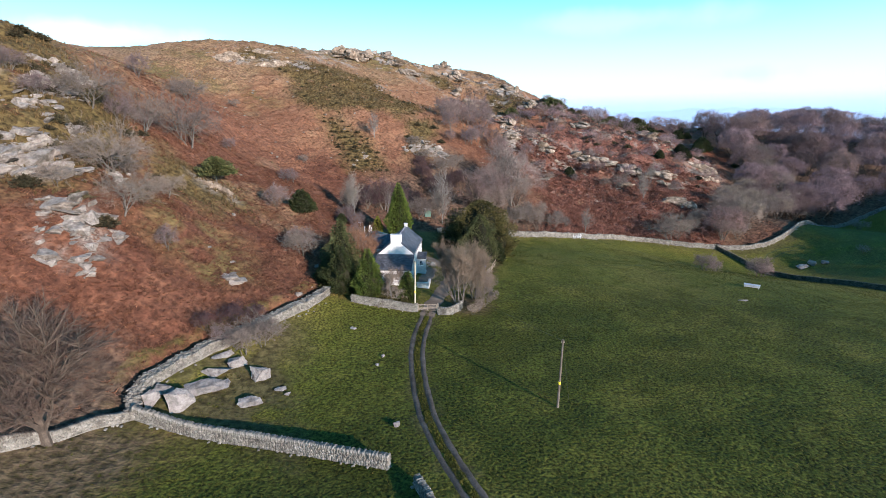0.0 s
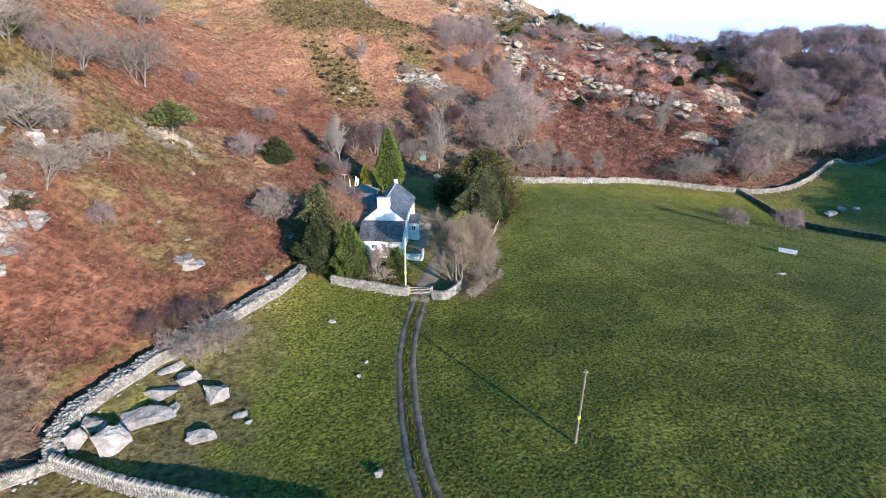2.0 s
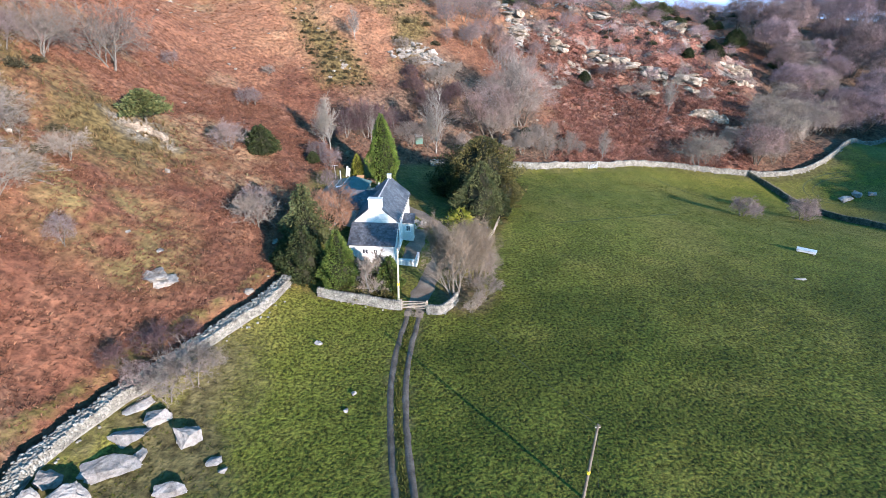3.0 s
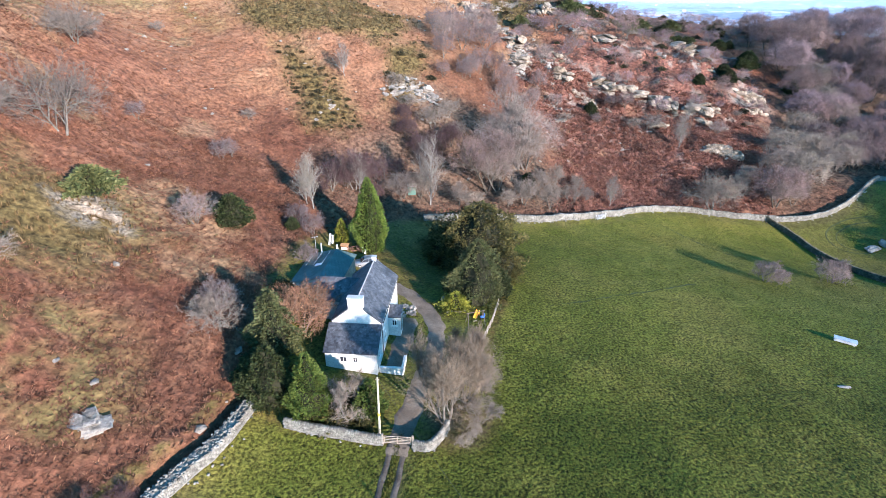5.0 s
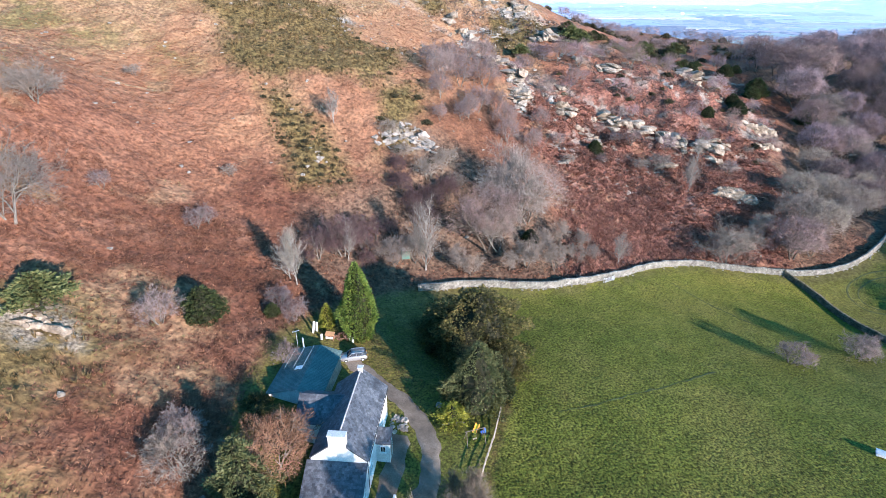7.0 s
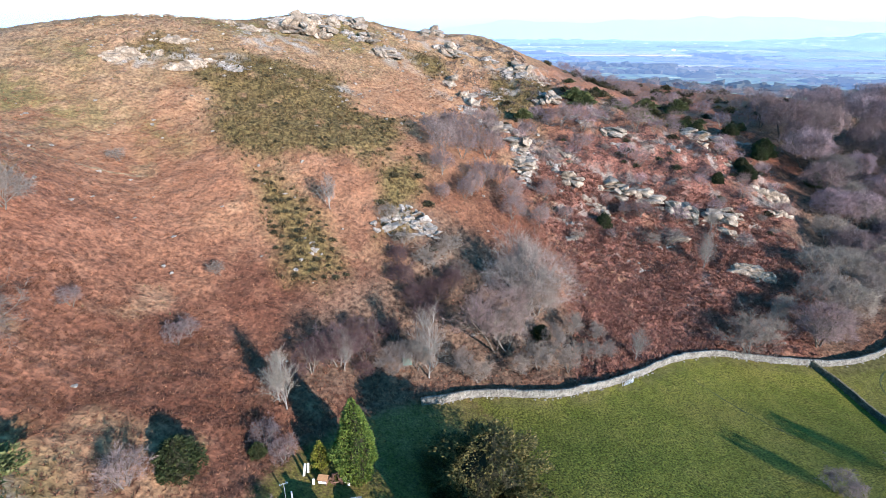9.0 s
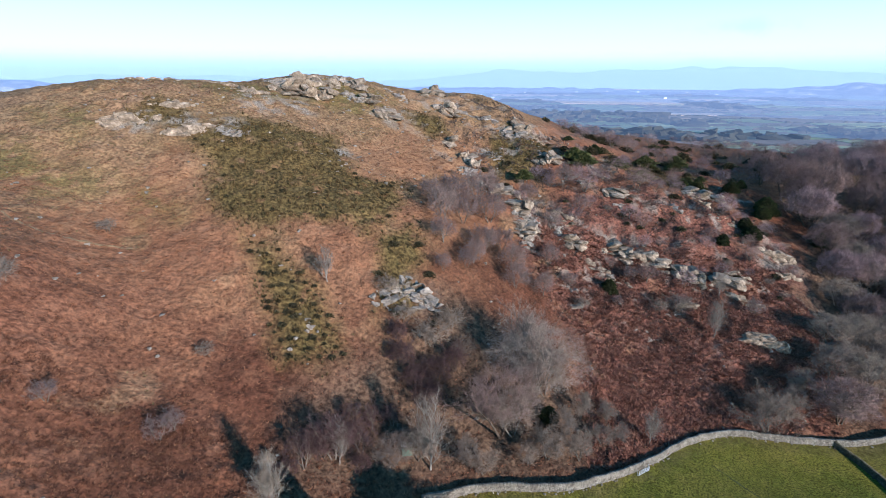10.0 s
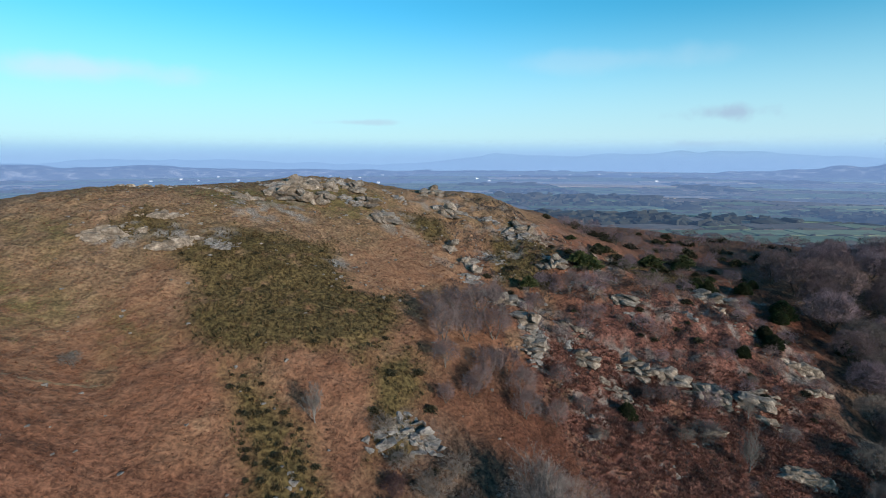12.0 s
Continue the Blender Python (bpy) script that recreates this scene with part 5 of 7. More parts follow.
    for y, z, w, hh in ((1.3, 3.55, 0.8, 0.95), (8.2, 3.55, 0.8, 0.95), (11.2, 3.55, 0.7, 0.95), (2.2, 1.2, 0.9, 1.1), (9.3, 1.2, 0.9, 1.1), (-1.8, 1.2, 0.7, 0.9)):
        house_window(h, W + 0.01, y, z, w, hh, "side", 1)
    part("gutter", *tube([(W + o + 0.06, 0.1, E - o * k + 0.02), (W + o + 0.06, L, E - o * k + 0.02)], [0.06, 0.06], 8), M_WIRE, h)
    part("drainpipe", *tube([(W + 0.09, 0.35, E - 0.15), (W + 0.09, 0.35, -0.6)], [0.045, 0.045], 8), M_WIRE, h)
    return h


white_house()


def terrace_wall():
    th = thing("terrace_wall", -6.75, 95.4, 9.6, "low white limewashed terrace wall beside the house", "garden wall", turn=-4.4)
    part("front_wall", *bevelled(*box(0, 3.2, -0.35, 0.0, -1.6, 1.05), 0.04), M_LIMEWASH, th)
    part("side_wall", *bevelled(*box(2.85, 3.2, 0.01, 2.6, -1.6, 0.95), 0.04), M_LIMEWASH, th)


terrace_wall()


def barn():
    b = thing("barn", -22.0, 110.9, 11.2, "low barn with green corrugated roof and pale rooflight", "barn", turn=-6)
    X, Y, xr = 7.6, 9.8, 4.4
    zl, zr, ze = 3.0, 4.1, 3.3
    part("wall", *box(0.1, 0.25, 0, Y, -1.5, zl), M_TIMBER, b, "dark boarded barn wall")
    part("wall", *box(X - 0.2, X - 0.05, 0.15, Y - 0.3, -1.5, ze), M_TIMBER, b, "dark boarded barn wall")
    for y in (0.02, Y - 0.18):
        v = [(0.25, y, -1.5), (X - 0.2, y, -1.5), (X - 0.2, y, ze), (xr, y, zr), (0.25, y, zl)]
        v += [(a, y + 0.16, c) for a, _, c in v]
        part("gable_wall", v, [(0, 1, 2, 3, 4), (9, 8, 7, 6, 5), (0, 5, 6, 1), (1, 6, 7, 2), (4, 3, 8, 9), (2, 7, 8, 3), (0, 4, 9, 5)], M_LIMEWASH, b, "white end wall")

    def sheet(name, xa, za, xb, zb, y0, y1, mat, lift=0.0, label=""):
        n = int((y1 - y0) / 0.07)
        v = []
        for i in range(n + 1):
            y = y0 + (y1 - y0) * i / n
            w = 0.025 * math.sin(y * 2 * math.pi / 0.28) + lift
            v += [(xa, y, za + w), (xb, y, zb + w), (xb, y, zb + w - 0.03), (xa, y, za + w - 0.03)]
        f = []
        for i in range(n):
            f += [(4 * i, 4 * i + 1, 4 * i + 5, 4 * i + 4), (4 * i + 3, 4 * i + 7, 4 * i + 6, 4 * i + 2), (4 * i, 4 * i + 4, 4 * i + 7, 4 * i + 3), (4 * i + 1, 4 * i + 2, 4 * i + 6, 4 * i + 5)]
        return part(name, v, f, mat, b, label)

    sheet("roof_sheet", -0.25, zl - 0.02, xr, zr + 0.08, -0.25, Y + 0.25, M_GREENROOF, 0, "dull green corrugated roof sheeting")
    sheet("roof_sheet", X + 0.2, ze - 0.02, xr, zr + 0.08, -0.25, Y + 0.25, M_GREENROOF, 0, "dull green corrugated roof sheeting")
    k = (zr + 0.1 - zl) / (xr + 0.25)
    sheet("rooflight", 2.3, zl - 0.02 + 2.55 * k, 3.4, zl - 0.02 + 3.65 * k, 4.5, 5.3, M_ROOFLIGHT, 0.05, "pale translucent rooflight sheet")
    for x in (0.5, 1.9, 3.4):
        part("roof_batten", *slab((x, 4.9, zl + (x + 0.25) * k + 0.12), (x, Y + 0.1, zl + (x + 0.25) * k + 0.12), (x + 0.06, Y + 0.1, zl + (x + 0.34) * k + 0.12), (x + 0.06, 4.9, zl + (x + 0.34) * k + 0.12), 0.05), M_GREENROOF_PALE, b, "paler strip along the roof")
    part("flue", *tube([(1.6, Y + 0.5, 1.0), (1.6, Y + 0.5, 5.0)], [0.12, 0.12], 10), M_GALV, b, "pale metal flue")
    return b


barn()


# ---- car ----
def lofted(sections):
    """A closed skin through cross-sections of equal count."""
    n = len(sections[0])
    v = [p for s in sections for p in s]
    f = [(i * n + k, i * n + (k + 1) % n, (i + 1) * n + (k + 1) % n, (i + 1) * n + k) for i in range(len(sections) - 1) for k in range(n)]
    return v, f + [tuple(range(n))[::-1], tuple((len(sections) - 1) * n + k for k in range(n))]


def car():
    c = thing("car", -12.0, 122.3, gz(-12.0, 122.3) + 0.05, "silver hatchback car parked behind the house", "car", turn=12)

    def ring(x, zlo, zhi, half, top):
        return [(x, -half * 0.92, zlo), (x, -half, zlo + 0.2), (x, -half, zhi - 0.12), (x, -top, zhi), (x, top, zhi), (x, half, zhi - 0.12), (x, half, zlo + 0.2), (x, half * 0.92, zlo)]

    body = [ring(x, zl, zh, hw, hw * 0.86) for x, zl, zh, hw in ((-2.08, 0.35, 0.72, 0.70), (-1.95, 0.25, 0.90, 0.80), (-1.2, 0.2, 0.98, 0.86), (0, 0.2, 1.0, 0.87), (1.0, 0.2, 0.98, 0.86), (1.8, 0.22, 0.95, 0.83), (2.05, 0.35, 0.85, 0.74))]
    part("body", *lofted(body), M_CAR, c, "silver painted body", smooth=True)
    cab = [ring(x, zl, zh, hw, hw * 0.82) for x, zl, zh, hw in ((-1.05, 0.93, 1.0, 0.80), (-0.45, 0.93, 1.42, 0.74), (0.3, 0.93, 1.52, 0.74), (1.3, 0.93, 1.47, 0.73), (1.75, 0.93, 1.30, 0.74), (1.95, 0.93, 1.0, 0.76))]
    part("glasshouse", *lofted(cab), M_GLASS, c, "dark glass windows", smooth=True)
    part("roof", *lofted([ring(x, z - 0.07, z, w, w * 0.85) for x, z, w in ((-0.42, 1.44, 0.63), (0.3, 1.545, 0.64), (1.3, 1.50, 0.63), (1.72, 1.36, 0.62))]), M_CAR, c, smooth=True)
    for s in (-1, 1):
        for xa, za, xb, zb in ((-1.0, 0.97, -0.42, 1.42), (0.35, 0.95, 0.35, 1.47), (1.2, 0.95, 1.3, 1.44)):
            part("pillar", *tube([(xa, s * 0.78, za), (xb, s * 0.69, zb)], [0.05, 0.05], 6), M_CAR, c)
    for x in (-1.3, 1.3):
        for s in (-1, 1):
            ty = part("wheel", *tube([(x, s * 0.66, 0.31), (x, s * 0.70, 0.31), (x, s * 0.87, 0.31), (x, s * 0.88, 0.31)], [0.27, 0.315, 0.315, 0.27], 18), M_TYRE, c, "black tyre")
            part("rim", *tube([(x, s * 0.86, 0.31), (x, s * 0.893, 0.31)], [0.2, 0.18], 12), M_GALV, ty)
    for s in (-0.55, 0.55):
        part("headlight", *bevelled(*box(-2.07, -1.93, s - 0.17, s + 0.17, 0.62, 0.76), 0.03), M_ROOFLIGHT, c, "clear headlight")
        part("tail_light", *bevelled(*box(1.98, 2.05, s - 0.13, s + 0.13, 0.72, 0.92), 0.02), M_ORANGE, c, "red-orange tail light")


car()


# ---- gate, poles, fence ----
def field_gate(x, y, turn, label, wide=3.1):
    g = thing("gate", x, y, gz(x, y), label, "gate", turn=turn)
    for sx in (-0.14, wide + 0.14):
        part("gate_post", *bevelled(*box(sx - 0.11, sx + 0.11, -0.11, 0.11, -0.4, 1.45), 0.03), M_TIMBER, g, "weathered gate post")
    for z in (0.2, 0.42, 0.64, 0.88, 1.15):
        part("bar", *bevelled(*box(0.03, wide - 0.03, -0.03, 0.03, z, z + 0.09), 0.012), M_TIMBER, g)
    for sx in (0.07, wide - 0.07, wide / 2):
        part("stile", *bevelled(*box(sx - 0.05, sx + 0.05, -0.055, -0.032, 0.15, 1.28), 0.01), M_TIMBER, g)
    part("brace", *slab((0.1, -0.05, 0.2), (0.22, -0.05, 0.2), (wide - 0.1, -0.05, 1.18), (wide - 0.22, -0.05, 1.18), 0.02), M_TIMBER, g)


field_gate(-4.95, 83.35, -4, "weathered grey timber five-bar gate, closed across the track")
def metal_gate():
    x, y = 38.0, 158.2
    g = thing("metal_gate", x, y, gz(x, y), "galvanised metal gate and hurdles at the far wall", "gate", turn=30)
    for s in (0.0, 3.0):
        part("gate_post", *tube([(s, 0, -0.3), (s, 0, 1.3)], [0.06, 0.06], 8), M_GALV, g)
    for z in (0.2, 0.42, 0.64, 0.88, 1.15):
        part("bar", *tube([(0, -0.3, z), (3.0, -0.3, z)], [0.03, 0.03], 6), M_GALV, g)
    for s in np.arange(0.3, 3.0, 0.3):
        part("upright", *tube([(s, -0.3, 0.15), (s, -0.3, 1.2)], [0.02, 0.02], 6), M_GALV, g)


metal_gate()


def telegraph_pole(x, y, high, label, lean, stay, wood_tone):
    z = gz(x, y)
    p = thing("telegraph_pole", x, y, z, label, "telegraph pole")
    part("pole", *tube([(0, 0, -0.5), (lean * 0.5, 0, high * 0.5), (lean, 0, high)], [0.15, 0.13, 0.10], 10), wood_tone, p, "weathered wooden pole")
    part("marker", *tube([(lean * 0.35, 0, high * 0.35), (lean * 0.39, 0, high * 0.39)], [0.165, 0.16], 10), M_YELLOW, p, "yellow marker band")
    part("insulator", *bevelled(*box(lean - 0.22, lean + 0.22, -0.05, 0.05, high - 0.35, high - 0.25), 0.02), M_TIMBER, p)
    for s in (-0.18, 0.18):
        part("insulator_cap", *tube([(lean + s, 0, high - 0.25), (lean + s, 0, high - 0.1)], [0.035, 0.025], 8), M_POLE, p)
    if stay:
        part("stay_wire", *tube([(lean, 0, high - 0.4), (stay[0], stay[1], 0.0)], [0.012, 0.012], 5), M_WIRE, p)
    return Vector((x + lean, y, z + high - 0.15))


top_a = telegraph_pole(12.6, 55.7, 8.4, "leaning brown telegraph pole standing in the pasture", 0.25, (1.6, 1.2), M_POLE)
top_b = telegraph_pole(-5.6, 84.9, 8.3, "pale telegraph pole inside the garden wall", 0.15, None, M_PALEPOLE)


def wire(a, b, sag, label):
    pts = [a.lerp(b, k / 14) - Vector((0, 0, sag * 4 * (k / 14) * (1 - k / 14))) for k in range(15)]
    tagged(part("overhead_wire", *tube(pts, [0.012] * 15, 5), M_WIRE), label, "wire")


wire(top_a, top_b, 0.5, "thin dark overhead wire between two poles")
wire(top_b, Vector((-6.6, 98.5, 15.0)), 0.25, "thin dark overhead wire running to the house")


def garden_fence():
    line = resample([(6.6, 100.0), (7.6, 103.5), (9.1, 108.0), (10.4, 112.8)], 1.6)
    th = thing("fence", line[0][0], line[0][1], 0, "grey timber post and rail garden fence", "fence")
    px, py = line[0]
    hs = [gz(*p) for p in line]
    for (x, y), z in zip(line, hs):
        part("post", *bevelled(*box(x - px - 0.06, x - px + 0.06, y - py - 0.06, y - py + 0.06, z - 0.3, z + 1.25), 0.015), M_TIMBER, th)
    for i in range(len(line) - 1):
        for zz in (0.35, 0.7, 1.05):
            a, b = line[i] - line[0], line[i + 1] - line[0]
            part("rail", *tube([(a[0], a[1], hs[i] + zz), (b[0], b[1], hs[i + 1] + zz)], [0.05, 0.05], 5), M_TIMBER, th)


garden_fence()


def feeder():
    x, y = 64.3, 108.3
    th = thing("livestock_feeder", x, y, gz(x, y), "long pale sheet-metal livestock feeder on the grass", "feeder", turn=-33)
    L, w = 1.45, 0.52
    part("body", *bevelled(*box(-L, L, -w, w, 0.2, 0.7), 0.05), M_TANK, th, "pale metal sides")
    part("lid", *joined(slab((-L - 0.08, -w - 0.08, 0.7), (L + 0.08, -w - 0.08, 0.7), (L + 0.08, 0, 0.88), (-L - 0.08, 0, 0.88), 0.04), slab((-L - 0.08, w + 0.08, 0.7), (L + 0.08, w + 0.08, 0.7), (L + 0.08, 0, 0.88), (-L - 0.08, 0, 0.88), 0.04)), M_GALV, th, "blue-grey metal lid")
    for sx in (-L + 0.2, L - 0.2):
        for sy in (-w + 0.15, w - 0.15):
            part("leg", *bevelled(*box(sx - 0.06, sx + 0.06, sy - 0.06, sy + 0.06, -0.15, 0.28), 0.01), M_GALV, th)


feeder()


def toys():
    z = gz(7.2, 108.8)
    t = thing("ride_on_toy", 7.6, 108.6, z, "blue plastic garden toy on the lawn", "toy", turn=20)
    part("seat", *bevelled(*box(-0.35, 0.35, -0.2, 0.2, 0.25, 0.5), 0.06), M_BLUE, t)
    part("back", *bevelled(*box(0.2, 0.35, -0.2, 0.2, 0.46, 0.85), 0.05), M_BLUE, t)
    for sx in (-0.25, 0.25):
        for sy in (-0.22, 0.22):
            part("wheel", *tube([(sx, sy - 0.04, 0.15), (sx, sy + 0.04, 0.15)], [0.15, 0.15], 12), M_TYRE, t)
    t = thing("play_slide", 6.7, 109.2, z, "yellow plastic play slide on the lawn", "toy", turn=-30)
    part("chute", *slab((-0.25, -0.7, 0.1), (0.25, -0.7, 0.1), (0.25, 0.4, 0.85), (-0.25, 0.4, 0.85), 0.07), M_YELLOW, t)
    for sx in (-0.26, 0.26):
        part("side", *slab((sx - 0.03, -0.7, 0.25), (sx + 0.03, -0.7, 0.25), (sx + 0.03, 0.4, 1.0), (sx - 0.03, 0.4, 1.0), 0.18), M_ORANGE, t)
        part("leg", *tube([(sx, 0.42, 0.0), (sx, 0.42, 0.9)], [0.04, 0.04], 8), M_ORANGE, t)


toys()


def green_shed():
    x, y = -6.0, 155.5
    s = thing("garden_shed", x, y, gz(x, y), "small green painted shed under the trees", "shed", turn=10)
    part("wall", *bevelled(*box(-0.9, 0.9, -0.7, 0.7, -0.2, 1.9), 0.02), plain("green_shed_paint", (0.05, 0.115, 0.095), 0.6), s)
    part("roof", *joined(slab((-1.05, -0.85, 1.85), (1.05, -0.85, 1.85), (1.05, 0, 2.4), (-1.05, 0, 2.4), 0.05), slab((-1.05, 0.85, 1.85), (1.05, 0.85, 1.85), (1.05, 0, 2.4), (-1.05, 0, 2.4), 0.05)), M_TANK, s, "pale felt roof")


green_shed()


def play_frame():
    x, y = 6.4, 107.2
    th = thing("garden_swing", x, y, gz(x, y), "dark timber garden swing frame on the lawn", "swing frame", turn=18)
    for sx in (-1.2, 1.2):
        for sy in (-0.8, 0.8):
            part("leg", *tube([(sx * 1.1, sy, -0.1), (sx, 0.0, 2.1)], [0.05, 0.045], 6), M_POLE, th)
    part("beam", *tube([(-1.45, 0, 2.1), (1.45, 0, 2.1)], [0.055, 0.055], 6), M_POLE, th)
    part("seat", *bevelled(*box(-0.28, 0.28, -0.1, 0.1, 0.5, 0.55), 0.01), M_TIMBER, th)
    for sx in (-0.26, 0.26):
        part("rope", *tube([(sx, 0, 0.55), (sx, 0, 2.08)], [0.015, 0.015], 5), M_WIRE, th)


play_frame()


def fallen_log():
    x, y = 3.6, 110.2
    tagged(part("log", *tube([(-1.6, -0.3, 0.14), (-0.6, -0.02, 0.18), (0.5, 0.02, 0.17), (1.5, 0.3, 0.13)], [0.10, 0.17, 0.16, 0.11], 9), M_BARK_PALE, at=pose(x, y, gz(x, y))), "pale barkless fallen log lying on the lawn", "log")
    x, y = 1.5, 113.8
    tagged(part("tree_stump", *tube([(0, 0, -0.1), (0.02, 0, 0.2), (0.03, 0.02, 0.42)], [0.55, 0.42, 0.38], 11), M_BARK_PALE, at=pose(x, y, gz(x, y))), "pale cut tree stump beside the lawn", "stump")


fallen_log()


def yard_clutter():
    """Firewood, a small hutch and pale posts behind the barn."""
    rng = np.random.default_rng(88)
    x, y = -14.8, 127.2
    pile = thing("firewood_pile", x, y, gz(x, y), "tumbled pile of red-brown firewood behind the barn", "firewood")
    for k in range(38):
        a, r, t = rng.uniform(0, 6.283), 1.5 * math.sqrt(rng.uniform(0, 1)), rng.uniform(0, 3.14)
        px, py = r * math.cos(a), r * math.sin(a) * 0.8
        L, up = rng.uniform(0.25, 0.55), 0.12 + (1 - r / 1.5) * rng.uniform(0.1, 0.7)
        part("log", *tube([(px - L * math.cos(t), py - L * math.sin(t), up), (px + L * math.cos(t), py + L * math.sin(t), up + rng.uniform(-0.1, 0.15))], [0.09, 0.08], 6), M_FIREWOOD, pile)
    x, y = -16.4, 126.0
    hutch = thing("rabbit_hutch", x, y, gz(x, y), "small wooden hutch with a pale front behind the barn", "hutch", turn=-8)
    part("body", *bevelled(*box(-0.65, 0.65, -0.35, 0.35, 0.25, 1.05), 0.02), M_FIREWOOD, hutch)
    part("front_panel", *bevelled(*box(-0.58, 0.58, -0.40, -0.352, 0.32, 0.72), 0.01), M_WHITEPAINT, hutch, "white front panel")
    part("roof", *slab((-0.75, -0.5, 1.06), (0.75, -0.5, 1.06), (0.75, 0.45, 1.22), (-0.75, 0.45, 1.22), 0.04), M_ORANGEWOOD, hutch, "orange-brown sloping roof")
    for sx in (-0.58, 0.58):
        for sy in (-0.28, 0.28):
            part("leg", *bevelled(*box(sx - 0.04, sx + 0.04, sy - 0.04, sy + 0.04, -0.1, 0.27), 0.008), M_FIREWOOD, hutch)
    for x, y, high, lean in ((-19.3, 126.6, 2.2, 0.25), (-18.9, 127.4, 1.7, 0.15), (-17.7, 125.5, 1.0, 0.1), (-13.4, 127.0, 1.1, 0.05), (-12.9, 126.6, 0.9, 0.08)):
        ob = part("stone_post", *bevelled(*box(-0.17, 0.17, -0.12, 0.12, -0.2, high), 0.04), M_TANK, at=pose(x, y, gz(x, y), 0, lean * 40, rng.uniform(-30, 30)))
        tagged(ob, "pale leaning stone gatepost behind the barn", "post", "posts behind the barn")
    x, y = -20.4, 121.5
    aerial = thing("tv_aerial", x, y, gz(x, y), "thin metal aerial on a mast beside the barn", "aerial", turn=30)
    part("mast", *tube([(0, 0, -0.2), (0, 0, 3.6)], [0.03, 0.03], 6), M_GALV, aerial)
    part("boom", *tube([(-0.6, 0, 3.5), (0.6, 0, 3.5)], [0.02, 0.02], 5), M_GALV, aerial)
    for k in range(6):
        part("rod", *tube([(-0.5 + 0.2 * k, -0.25, 3.5), (-0.5 + 0.2 * k, 0.25, 3.5)], [0.012, 0.012], 4), M_GALV, aerial)


yard_clutter()


def flower_bed():
    x, y = -3.9, 109.4
    b = thing("rockery", x, y, gz(x, y), "heap of grey and brown stones beside the drive", "rockery")
    rng = np.random.default_rng(12)
    for k in range(34):
        r, a = 1.6 * math.sqrt(rng.uniform(0, 1)), rng.uniform(0, 6.283)
        ob = new("stone", ROCK_MESHES[k % 8])
        ob.parent = b
        ob.matrix_basis = pose(r * math.cos(a) * 0.8, r * math.sin(a) * 1.2, 0.08, rng.normal(0, 10), rng.normal(0, 10), rng.uniform(0, 360)) @ Matrix.Scale(rng.uniform(0.14, 0.42), 4)


flower_bed()

